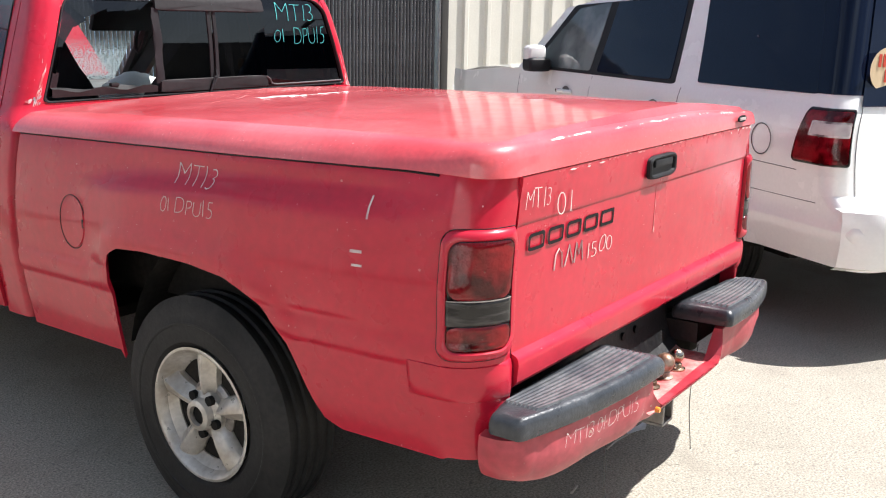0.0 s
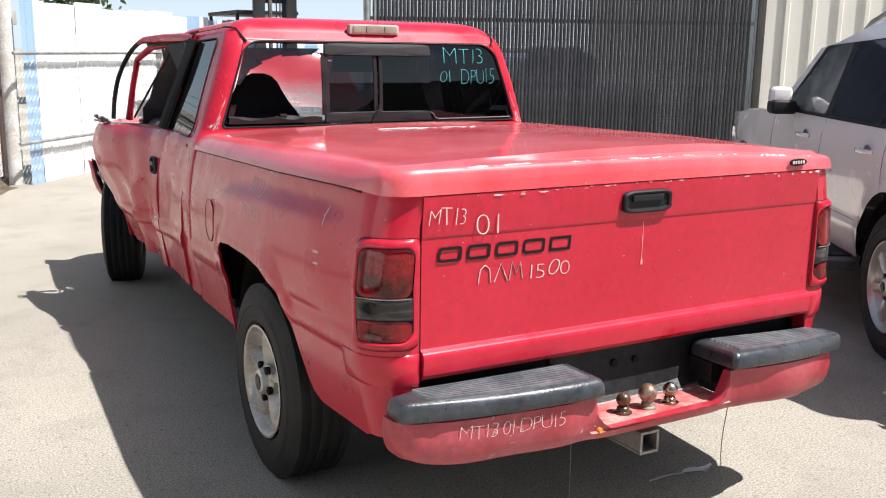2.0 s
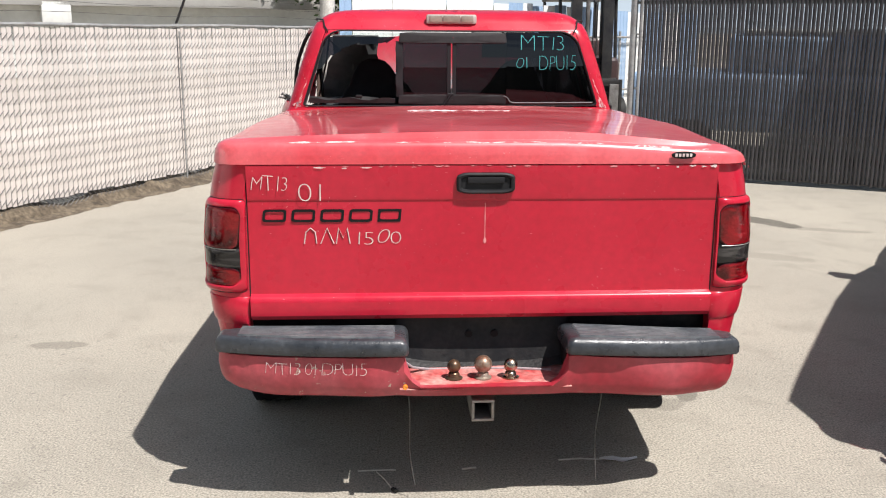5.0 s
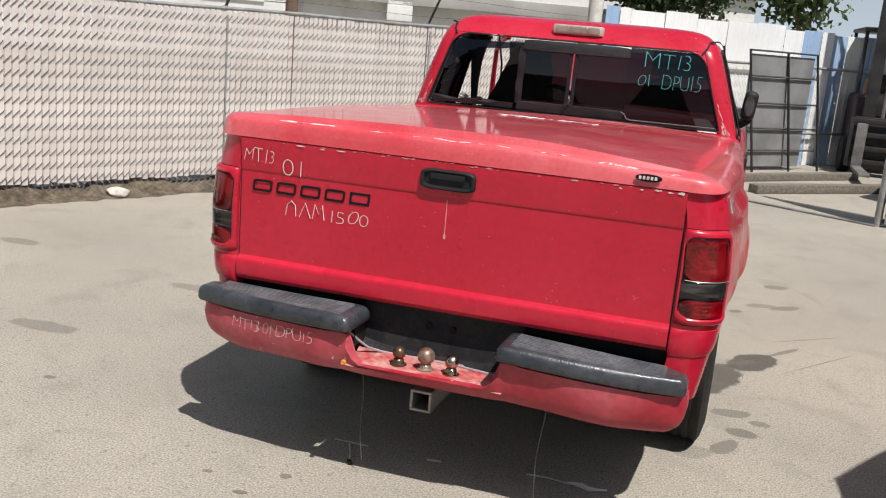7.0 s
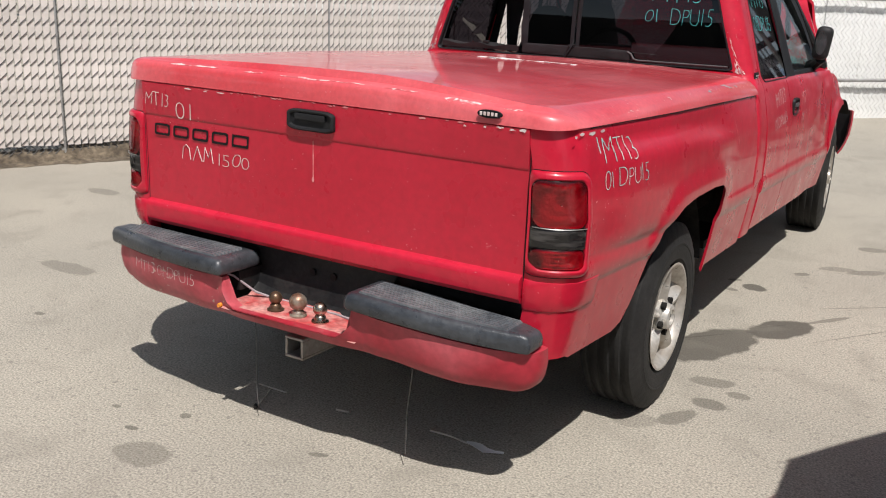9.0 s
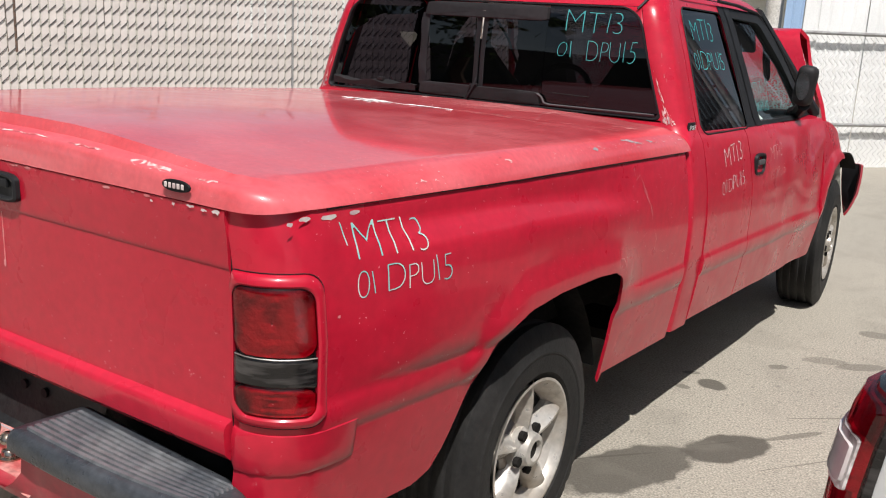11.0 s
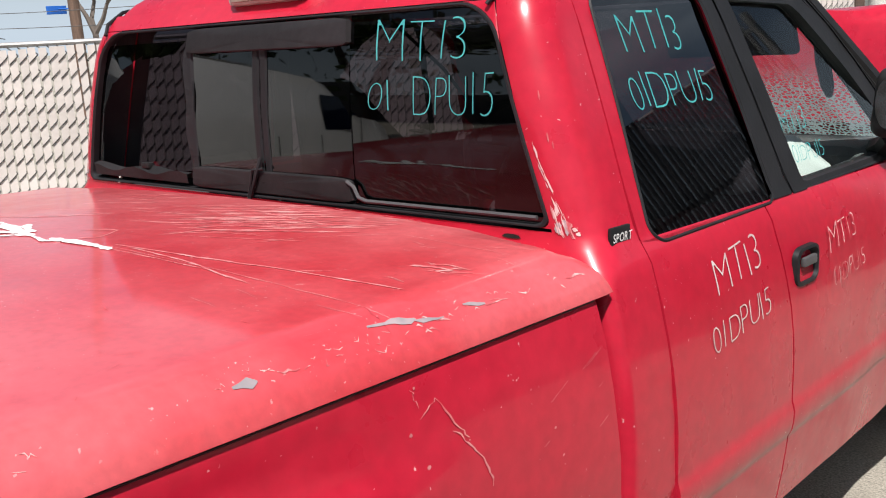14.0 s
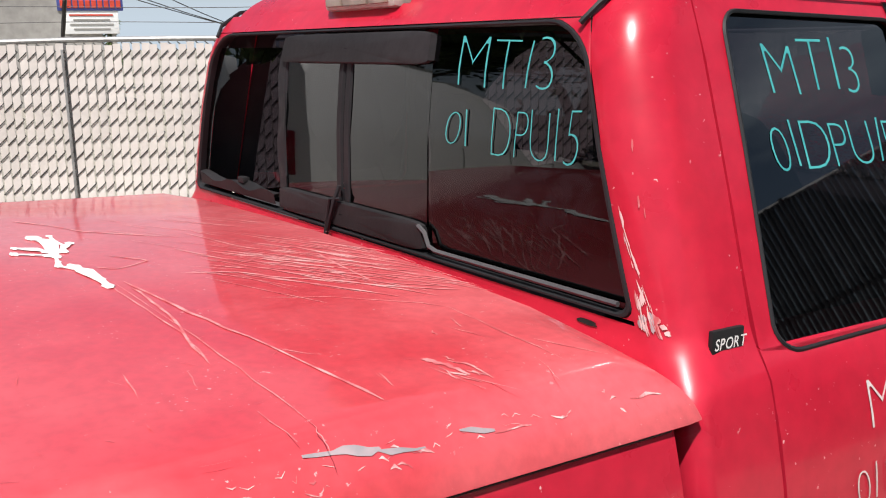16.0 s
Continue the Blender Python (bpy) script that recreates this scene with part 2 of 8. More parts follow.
BARE = material("rusty_bare_steel", (0.46, 0.24, 0.21), 0.6, second=(0.38, 0.045, 0.045), scale=14, fine=0.3, bump=0.1)
STEP = material("grey_step_rubber", (0.020, 0.023, 0.028), 0.33, second=(0.046, 0.050, 0.056), scale=6, fine=0.25, fine_scale=50, rough_spread=0.10, bump=0.15, bump_scale=120)
# a lighter grey than the pad, so that the ribs stand out
RIB = material("lighter_step_rib", (0.075, 0.082, 0.092), 0.36, second=(0.14, 0.145, 0.15), scale=9, fine=0.25, fine_scale=50, bump=0.1, bump_scale=120)
BLACK = material("black_plastic", (0.013, 0.013, 0.014), 0.55, second=(0.02, 0.02, 0.022), scale=6, bump=0.06, specular=0.22)
GREY_PL = material("weathered_grey_plastic", (0.055, 0.052, 0.055), 0.55, second=(0.085, 0.08, 0.082), scale=8, fine=0.1, bump=0.05)
RUBBER = material("tyre_rubber", (0.010, 0.0098, 0.0095), 0.7, second=(0.020, 0.019, 0.018), scale=7, specular=0.35, fine=0.25, bump=0.15, bump_scale=90)
ALLOY = material("dull_alloy", (0.56, 0.54, 0.50), 0.36, 0.45, second=(0.36, 0.32, 0.27), scale=9, fine=0.12, rough_spread=0.1)
CHROME = material("dirty_chrome", (0.55, 0.52, 0.46), 0.26, 1.0, second=(0.30, 0.22, 0.15), scale=14, rough_spread=0.1)
STEEL = material("dull_steel", (0.38, 0.37, 0.35), 0.45, 0.6, second=(0.25, 0.22, 0.2), scale=10, fine=0.15, bump=0.05)
DARK = material("dark_underbody", (0.010, 0.0095, 0.009), 0.85, second=(0.02, 0.018, 0.016), scale=6, fine=0.3, specular=0.15)
PLATE = material("grimy_black_panel", (0.010, 0.010, 0.011), 0.42, second=(0.022, 0.021, 0.02), scale=12, fine=0.3, bump=0.15, specular=0.28)
CLOTH = material("dark_seat_cloth", (0.025, 0.025, 0.028), 0.9, second=(0.04, 0.04, 0.043), scale=9, bump=0.2, bump_scale=200)
TRIM_IN = material("grey_cabin_trim", (0.10, 0.10, 0.105), 0.7, second=(0.14, 0.135, 0.13), scale=5, bump=0.08)
LENS = glass("red_lamp_lens", (0.58, 0.022, 0.082), 0.10, 0.05)
# the light and dark patches paint in the bright spots behind the lens
REFLECT = material("lamp_reflector", (0.66, 0.60, 0.58), 0.42, 0.2, second=(0.14, 0.11, 0.11), scale=9, spread=(0.44, 0.58), bump=0.7, bump_scale=70)
SMOKE = material("smoked_lamp_lens", (0.010, 0.009, 0.009), 0.16, second=(0.055, 0.050, 0.048), scale=9, spread=(0.47, 0.66), stretch=(1, 1, 7), specular=0.45)
RAIL = material("sun_worn_black_rail", (0.013, 0.012, 0.0125), 0.6, second=(0.022, 0.020, 0.021), scale=8, fine=0.15, bump=0.05, specular=0.25)
CLEAR = material("clear_lamp_lens", (0.62, 0.58, 0.55), 0.15, second=(0.5, 0.42, 0.42), scale=15, coat=0.6)
AMBERED = material("aged_clear_lens", (0.34, 0.31, 0.25), 0.25, second=(0.22, 0.19, 0.15), scale=12, coat=0.3)
CHALK = material("white_paint_marker", (0.62, 0.55, 0.52), 0.8, second=(0.5, 0.36, 0.35), scale=40)
CYAN = material("turquoise_paint_marker", (0.035, 0.29, 0.30), 0.7, second=(0.06, 0.38, 0.37), scale=25)
INK = material("black_lettering", (0.008, 0.008, 0.009), 0.6, specular=0.2)
WHITE = material("white_scrap", (0.80, 0.79, 0.77), 0.7, second=(0.7, 0.69, 0.67), scale=12)
SCUFF = material("grey_primer_scuff", (0.24, 0.22, 0.23), 0.7, second=(0.36, 0.28, 0.29), scale=30)
FAINTSCR = material("faint_scratch", (0.60, 0.13, 0.14), 0.6, second=(0.54, 0.06, 0.07), scale=40)
PINKSCR = material("pale_scratch", (0.66, 0.30, 0.29), 0.6, second=(0.52, 0.10, 0.11), scale=30)
TINT = glass("tinted_glass", (0.042, 0.036, 0.043), gloss=0.055)
SIDETINT = glass("tinted_side_glass", (0.036, 0.031, 0.038), gloss=0.10)
CLEARGL = glass("clear_glass", (0.78, 0.86, 0.83), gloss=0.04)
PEARL = material("pearl_white_paint", (0.89, 0.88, 0.85), 0.25, second=(0.86, 0.85, 0.82), scale=1.2, fine=0.02, coat=1.0, coat_rough=0.06, rough_spread=0.04)
SUVGLASS = material("dark_privacy_glass", (0.003, 0.006, 0.017), 0.05, specular=0.32, second=(0.004, 0.008, 0.022), scale=1)
# opaque; paler patches painted in for the bright cabin seen through the pane
SUVFRONT = material("green_front_glass", (0.075, 0.090, 0.092), 0.05, specular=0.5, second=(0.20, 0.225, 0.22), scale=1.5, spread=(0.45, 0.55))
RUBBED = material("rubbed_paint_streak", (0.66, 0.46, 0.44), 0.7, second=(0.46, 0.08, 0.09), scale=45, spread=(0.42, 0.58), stretch=(1, 1, 0.3))
MINTY = material("faded_pale_marker", (0.55, 0.60, 0.57), 0.8, second=(0.18, 0.50, 0.47), scale=9, spread=(0.42, 0.58))
AMBER = material("amber_marker_lens", (0.75, 0.25, 0.03), 0.25, second=(0.6, 0.18, 0.02), scale=40, coat=0.4)
AGED = material("aged_white_plastic", (0.44, 0.42, 0.37), 0.55, second=(0.34, 0.32, 0.28), scale=14, fine=0.1)
BALL = material("weathered_tow_ball", (0.36, 0.31, 0.25), 0.42, 0.6, second=(0.20, 0.11, 0.07), scale=28, spread=(0.4, 0.62), fine=0.2, rough_spread=0.1)
RUSTBALL = material("dark_tow_ball", (0.07, 0.05, 0.035), 0.35, 0.6, second=(0.16, 0.09, 0.05), scale=24, fine=0.2)

# ---- ground ----
def ground_material():
    m = material("worn_asphalt", (0.335, 0.304, 0.250), 0.9, second=(0.27, 0.247, 0.205), scale=0.7, spread=(0.3, 0.7), fine=0.45, fine_scale=120, bump=0.35, bump_scale=170)
    n, l = m.node_tree.nodes, m.node_tree.links
    b = n["Principled BSDF"]
    col = b.inputs["Base Color"].links[0].from_socket
    co = n.new("ShaderNodeTexCoord")
    warp = n.new("ShaderNodeTexNoise")
    warp.inputs["Scale"].default_value, warp.inputs["Detail"].default_value = 9.0, 8.0
    l.new(co.outputs["Object"], warp.inputs["Vector"])
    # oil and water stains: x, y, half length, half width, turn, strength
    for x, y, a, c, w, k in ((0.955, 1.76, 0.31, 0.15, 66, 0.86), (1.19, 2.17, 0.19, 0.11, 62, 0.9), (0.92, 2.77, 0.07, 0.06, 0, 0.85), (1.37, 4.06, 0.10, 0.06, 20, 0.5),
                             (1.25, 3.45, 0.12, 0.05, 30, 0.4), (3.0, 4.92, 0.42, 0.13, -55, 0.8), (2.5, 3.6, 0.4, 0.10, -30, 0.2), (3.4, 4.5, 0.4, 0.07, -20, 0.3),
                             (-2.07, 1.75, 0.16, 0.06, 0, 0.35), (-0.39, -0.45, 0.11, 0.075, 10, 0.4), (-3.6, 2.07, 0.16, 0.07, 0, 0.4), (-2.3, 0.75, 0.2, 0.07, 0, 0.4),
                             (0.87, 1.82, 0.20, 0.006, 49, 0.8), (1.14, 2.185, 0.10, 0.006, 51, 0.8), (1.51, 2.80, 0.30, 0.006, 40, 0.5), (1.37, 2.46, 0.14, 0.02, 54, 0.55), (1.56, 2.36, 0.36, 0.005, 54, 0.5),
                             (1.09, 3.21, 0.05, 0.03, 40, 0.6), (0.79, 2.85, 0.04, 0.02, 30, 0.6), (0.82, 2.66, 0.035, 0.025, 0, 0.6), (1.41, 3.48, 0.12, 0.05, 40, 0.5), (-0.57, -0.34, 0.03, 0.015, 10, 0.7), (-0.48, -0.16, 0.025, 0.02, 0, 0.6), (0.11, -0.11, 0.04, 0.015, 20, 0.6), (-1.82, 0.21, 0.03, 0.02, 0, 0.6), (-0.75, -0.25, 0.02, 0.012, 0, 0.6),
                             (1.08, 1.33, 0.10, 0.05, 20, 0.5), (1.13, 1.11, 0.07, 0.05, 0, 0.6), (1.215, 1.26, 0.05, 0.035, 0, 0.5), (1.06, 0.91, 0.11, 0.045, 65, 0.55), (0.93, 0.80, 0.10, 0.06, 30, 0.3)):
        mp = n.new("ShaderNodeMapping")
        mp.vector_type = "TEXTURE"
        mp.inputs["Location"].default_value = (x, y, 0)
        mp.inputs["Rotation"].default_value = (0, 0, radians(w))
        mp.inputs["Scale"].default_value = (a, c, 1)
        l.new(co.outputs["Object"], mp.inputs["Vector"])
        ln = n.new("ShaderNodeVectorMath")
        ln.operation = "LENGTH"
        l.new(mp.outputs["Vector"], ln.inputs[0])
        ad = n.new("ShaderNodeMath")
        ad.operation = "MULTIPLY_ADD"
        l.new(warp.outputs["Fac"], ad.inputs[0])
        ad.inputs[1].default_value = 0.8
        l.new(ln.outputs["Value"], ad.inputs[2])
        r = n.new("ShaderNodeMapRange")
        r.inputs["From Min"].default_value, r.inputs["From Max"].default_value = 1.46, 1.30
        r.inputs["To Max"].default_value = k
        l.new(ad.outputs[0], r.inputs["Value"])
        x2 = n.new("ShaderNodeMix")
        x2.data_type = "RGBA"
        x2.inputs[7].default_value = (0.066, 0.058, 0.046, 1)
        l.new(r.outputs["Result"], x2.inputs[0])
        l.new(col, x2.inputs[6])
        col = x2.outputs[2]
    # blotches
    t = n.new("ShaderNodeTexNoise")
    t.inputs["Scale"].default_value, t.inputs["Detail"].default_value, t.inputs["Distortion"].default_value = 3.5, 8.0, 0.6
    l.new(co.outputs["Object"], t.inputs["Vector"])
    r = n.new("ShaderNodeMapRange")
    r.inputs["From Min"].default_value, r.inputs["From Max"].default_value = 0.52, 0.72
    r.inputs["To Max"].default_value = 0.40
    l.new(t.outputs["Fac"], r.inputs["Value"])
    x2 = n.new("ShaderNodeMix")
    x2.data_type = "RGBA"
    x2.inputs[7].default_value = (0.19, 0.172, 0.142, 1)
    l.new(r.outputs["Result"], x2.inputs[0])
    l.new(col, x2.inputs[6])
    col = x2.outputs[2]
    # dark grit
    t = n.new("ShaderNodeTexNoise")
    t.inputs["Scale"].default_value, t.inputs["Detail"].default_value = 34.0, 3.0
    l.new(co.outputs["Object"], t.inputs["Vector"])
    r = n.new("ShaderNodeMapRange")
    r.inputs["From Min"].default_value, r.inputs["From Max"].default_value = 0.62, 0.68
    r.inputs["To Max"].default_value = 0.5
    l.new(t.outputs["Fac"], r.inputs["Value"])
    x2 = n.new("ShaderNodeMix")
    x2.data_type = "RGBA"
    x2.inputs[7].default_value = (0.13, 0.12, 0.105, 1)
    l.new(r.outputs["Result"], x2.inputs[0])
    l.new(col, x2.inputs[6])
    l.new(x2.outputs[2], b.inputs["Base Color"])
    return m


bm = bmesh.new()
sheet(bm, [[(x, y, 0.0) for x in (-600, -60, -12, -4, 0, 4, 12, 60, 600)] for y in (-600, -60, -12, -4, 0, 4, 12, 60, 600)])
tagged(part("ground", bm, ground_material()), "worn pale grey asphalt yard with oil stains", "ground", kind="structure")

# ---- the yard's bounds ----
GALV = material("galvanised_pipe", (0.40, 0.40, 0.39), 0.5, 0.4, second=(0.28, 0.27, 0.26), scale=8, fine=0.15)
WIRE = material("fence_wire", (0.10, 0.095, 0.09), 0.6, 0.2, second=(0.07, 0.065, 0.06), scale=5)
DARKWIRE = material("dark_fence_wire", (0.12, 0.118, 0.12), 0.5, 0.3, second=(0.08, 0.078, 0.08), scale=2)
SLAT = material("pale_fence_slat", (0.66, 0.60, 0.56), 0.55, second=(0.52, 0.47, 0.43), scale=2.0, fine=0.06, fine_scale=12, isle=0.12)
DARKSLAT = material("dark_brown_fence_slat", (0.050, 0.047, 0.049), 0.42, second=(0.032, 0.030, 0.032), scale=1.2, fine=0.25, fine_scale=14, isle=0.5)
LITTER = material("dry_leaf_litter", (0.06, 0.045, 0.03), 0.95, second=(0.14, 0.11, 0.075), scale=9, fine=0.4, fine_scale=30, bump=0.8, bump_scale=40)
CREAM = material("cream_steel_siding", (0.70, 0.67, 0.59), 0.45, second=(0.64, 0.61, 0.53), scale=1.3, fine=0.04)
WHITEWALL = material("white_painted_steel", (0.82, 0.82, 0.80), 0.5, second=(0.74, 0.74, 0.72), scale=1.5, fine=0.04)
BLUEWALL = material("pale_blue_steel", (0.33, 0.46, 0.64), 0.5, second=(0.28, 0.40, 0.57), scale=1.5, fine=0.05)
TIMBER = material("weathered_timber", (0.19, 0.165, 0.13), 0.85, second=(0.10, 0.085, 0.07), scale=5, stretch=(1, 8, 8), fine=0.25, bump=0.3)
MAST = material("greasy_black_steel", (0.022, 0.021, 0.022), 0.45, 0.3, second=(0.05, 0.046, 0.042), scale=5, fine=0.2)
GREYSTEEL = material("worn_grey_steel", (0.22, 0.21, 0.20), 0.55, 0.3, second=(0.12, 0.11, 0.10), scale=6, fine=0.2)
MESHWIRE = material("rack_bar", (0.06, 0.06, 0.062), 0.6, 0.2, second=(0.09, 0.085, 0.08), scale=6)


def along(p, d, k, off=0.0, z=0.0):
    """A place k metres along a fence line, off metres toward its right."""
    return Vector((p[0] + d[0] * k + d[1] * off, p[1] + d[1] * k - d[0] * off, z))


def mesh_wires(bm, p, d, k0, k1, z0, z1, pitch, r, deep):
    """Woven diamond wires: each one zigzags up, in front of the slat on one slope and behind it on the other."""
    n = int((k1 - k0) / pitch)
    m = max(1, int((z1 - z0) / (pitch * 1.75)))
    for i in range(n):
        prev = None
        for j in range(2 * m + 1):
            k = k0 + (i + (0.5 if j % 2 else -0.5) + 0.5) * pitch
            z = z0 + j * (z1 - z0) / (2 * m)
            c = along(p, d, k, 0.0, z)
            if prev is not None:
                off = deep if j % 2 else -deep
                o = Vector((d[1], -d[0], 0)) * off
                a, b = prev + o, c + o
                t = (b - a).normalized()
                s = t.cross(Vector((d[1], -d[0], 0))).normalized() * r
                f = Vector((d[1], -d[0], 0)) * r
                q = [bm.verts.new(v) for v in (a + s, a + f, a - s, b + s, b + f, b - s)]
                bm.faces.new((q[0], q[1], q[4], q[3]))
                bm.faces.new((q[1], q[2], q[5], q[4]))
                bm.faces.new((q[2], q[0], q[3], q[5]))
            prev = c
    return bm


def quick(name, bm, mat, parent, label=""):
    """Like part, without the clean-up, for large simple meshes."""
    me = bpy.data.meshes.new(name)
    bm.to_mesh(me)
    bm.free()
    me.materials.append(mat)
    ob = new(name, me)
    ob.parent = parent
    return tagged(ob, label)


def slats(p, d, k0, k1, z0, z1, pitch, width, mat, parent, seed, sag=0.01, tilt=0.25, bulge=0.0):
    """Fence slats, flat or with a rounded face, as parts of the fence, all on one mesh."""
    bm = bmesh.new()
    if bulge:
        front = [(width / 2 * math.sin(w), -bulge * math.cos(w)) for w in np.linspace(-math.pi / 2, math.pi / 2, 7)]
        ring = front + [(x, y + 0.003) for x, y in front[::-1]]
        sheet(bm, [[(x, y, z) for x, y in ring + ring[:1]] for z in (z0, z1)])
    else:
        box(bm, (0, 0, (z0 + z1) / 2), (width, 0.005, z1 - z0))
    me = bpy.data.meshes.new("slat")
    bm.to_mesh(me)
    bm.free()
    me.materials.append(mat)
    rnd = random.Random(seed)
    w = math.atan2(d[1], d[0])
    n = int((k1 - k0) / pitch)
    for i in range(n):
        ob = new("slat", me)
        ob.parent = parent
        ob.matrix_world = Matrix.Translation(along(p, d, k0 + (i + 0.5) * pitch, rnd.uniform(-0.001, 0.001), rnd.uniform(-sag, sag))) @ pose(0, 0, 0, 0, rnd.uniform(-tilt, tilt), math.degrees(w))


# left fence, pale slats
LP, LD = (-3.64, 4.80), (0.46, 0.888)
fence = thing("slatted_fence", "chain-link fence with pale beige slats and a dirty foot", "fence")
bm = bmesh.new()
mesh_wires(bm, LP, LD, -9.6, 5.4, 0.04, 1.64, 0.0585, 0.0038, 0.007)
tagged(quick("wire_mesh", bm, WIRE, fence), kind="stuff")
for k in (-9.6, -7.2, -4.8, -2.42, 0.0, 2.6):
    bm = bmesh.new()
    tube(bm, [along(LP, LD, k, -0.035, 0), along(LP, LD, k, -0.035, 1.68)], 0.024, 10)
    tube(bm, [along(LP, LD, k, 0.008, 0.02), along(LP, LD, k, 0.010, 1.6)], 0.009, 6)
    post = part("post", bm, GALV, fence)
    bm = bmesh.new()
    tube(bm, [along(LP, LD, k, -0.035, 1.66), along(LP, LD, k + 0.07, 0.06, 1.96)], 0.014, 6)
    part("barb_arm", bm, MAST, post)
bm = bmesh.new()
tube(bm, [along(LP, LD, k, -0.02, 1.655 + 0.006 * math.sin(2.3 * k)) for k in np.linspace(-9.6, 5.45, 24)], 0.017, 8)
part("top_rail", bm, GALV, fence)
for i, (h, o) in enumerate(((1.76, 0.0), (1.86, 0.03), (1.95, 0.06))):
    bm = bmesh.new()
    tube(bm, [along(LP, LD, k, o, h + 0.012 * math.sin(1.9 * k + i)) for k in np.linspace(-9.6, 5.4, 50)], 0.0022, 4)
    part("barbed_wire", bm, WIRE, fence)
slats(LP, LD, -9.6, 5.4, 0.13, 1.63, 0.0585, 0.047, SLAT, fence, 3)
bm = bmesh.new()  # end post
tube(bm, [along(LP, LD, 5.60, 0.02, 0), along(LP, LD, 5.60, 0.02, 1.0), along(LP, LD, 5.60, 0.03, 2.4)], 0.098, 16)
tagged(part("gate_post", bm, material("old_pale_post", (0.66, 0.64, 0.59), 0.8, second=(0.48, 0.45, 0.40), scale=6, fine=0.2, bump=0.2)), "stout pale weathered gate post", "post")
bm = bmesh.new()
box(bm, along(LP, LD, 5.38, 0.0, 0.82), (0.10, 0.05, 1.64), 0.01, Euler((0, 0, math.atan2(LD[1], LD[0]))).to_matrix())
part("end_board", bm, material("rust_brown_board", (0.10, 0.06, 0.045), 0.85, second=(0.06, 0.04, 0.03), scale=6, fine=0.2), fence)
bm = bmesh.new()  # litter along the foot
rnd = random.Random(2)
rows = []
for k in np.linspace(-9.6, 5.3, 160):
    h = 0.06 + 0.05 * noise.noise(Vector((k * 1.7, 0, 0))) + rnd.uniform(0, 0.035)
    rows.append([along(LP, LD, k, -0.16, 0.0), along(LP, LD, k, -0.08, max(h, 0.02) * 1.3), along(LP, LD, k, 0.0, max(h, 0.02)), along(LP, LD, k, 0.05 + 0.05 * rnd.random(), 0.015), along(LP, LD, k, 0.16 + 0.08 * rnd.random(), 0.0)])
sheet(bm, rows)
tagged(part("leaf_litter", bm, LITTER, angle=20), "dark dry leaf litter along the fence foot", "leaves", kind="stuff")
bm = bmesh.new()
g = bmesh.ops.create_icosphere(bm, subdivisions=3, radius=1.0)["verts"]
for v in g:
    n = 1 + 0.25 * noise.noise(v.co * 1.5)
    v.co = Vector((-4.05 + 0.10 * v.co.x * n, 3.78 + 0.08 * v.co.y * n, 0.035 + 0.05 * v.co.z * n))
tagged(part("stone", bm, material("pale_stone", (0.55, 0.52, 0.46), 0.9, second=(0.42, 0.39, 0.34), scale=12, bump=0.3)), "rounded pale stone beside the fence", "stone")

# dark slatted gate fence to the building
GP, GD = (2.50, 7.60), (0.893, -0.450)
gate = thing("dark_slatted_gate", "chain-link gate with dark brown slats on steel posts", "gate")
bm = bmesh.new()
mesh_wires(bm, GP, GD, 0.06, 4.38, 0.05, 2.70, 0.042, 0.0022, 0.010)
tagged(quick("wire_mesh", bm, DARKWIRE, gate), kind="stuff")
slats(GP, GD, 0.06, 4.38, 0.05, 2.72, 0.042, 0.0370, DARKSLAT, gate, 4, 0.02, 0.04, bulge=0.017)
for k, r in ((0.0, 0.040), (4.42, 0.034)):
    bm = bmesh.new()
    tube(bm, [along(GP, GD, k, 0, 0), along(GP, GD, k, 0, 2.85)], r, 12)
    part("post", bm, GALV, gate)
bm = bmesh.new()
tube(bm, [along(GP, GD, 0.09, 0.03, 0.04), along(GP, GD, 0.09, 0.03, 2.8)], 0.016, 8)
for z in (0.4, 1.0, 1.6, 2.2):
    tube(bm, [along(GP, GD, 0.0, 0.0, z), along(GP, GD, 0.09, 0.03, z)], 0.014, 6)
part("hinge_rail", bm, GALV, gate)
for z in (0.06, 1.95, 2.72):
    bm = bmesh.new()
    tube(bm, [along(GP, GD, 0.0, -0.03, z), along(GP, GD, 4.42, -0.03, z)], 0.020, 8)
    part("cross_rail", bm, DARKWIRE if z < 1 else GALV, gate)
bm = bmesh.new()
box(bm, along(GP, GD, -0.75, 0.05, 0.008), (1.5, 0.07, 0.016), 0.004, Euler((0, 0, math.atan2(GD[1], GD[0]))).to_matrix())
tagged(part("gate_track", bm, GREYSTEEL), "flat steel gate track lying on the asphalt", "track")

# cream steel building beside the gate
bp, bd = along(GP, GD, 4.50, 0.0), GD
bm = bmesh.new()
prof = []
k = 0.0
while k < 22:
    prof += [(k, 0.0), (k + 0.20, 0.0), (k + 0.222, 0.035), (k + 0.268, 0.035), (k + 0.29, 0.0)]
    k += 0.305
sheet(bm, [[along(bp, bd, a, b, z) for a, b in prof] for z in (0.0, 2.6, 5.2)])
building = thing("steel_building", "cream steel building with vertical ribbed siding", "building")
part("ribbed_wall", bm, CREAM, building, angle=20)
bm = bmesh.new()
for a, b in ((along(bp, bd, 0, 0), along(bp, bd, 22, 0)),):
    box(bm, along(bp, bd, 11, -5.1, 2.6), (22, 10, 5.2), 0, Euler((0, 0, math.atan2(bd[1], bd[0]))).to_matrix())
part("wall", bm, CREAM, building)
bm = bmesh.new()
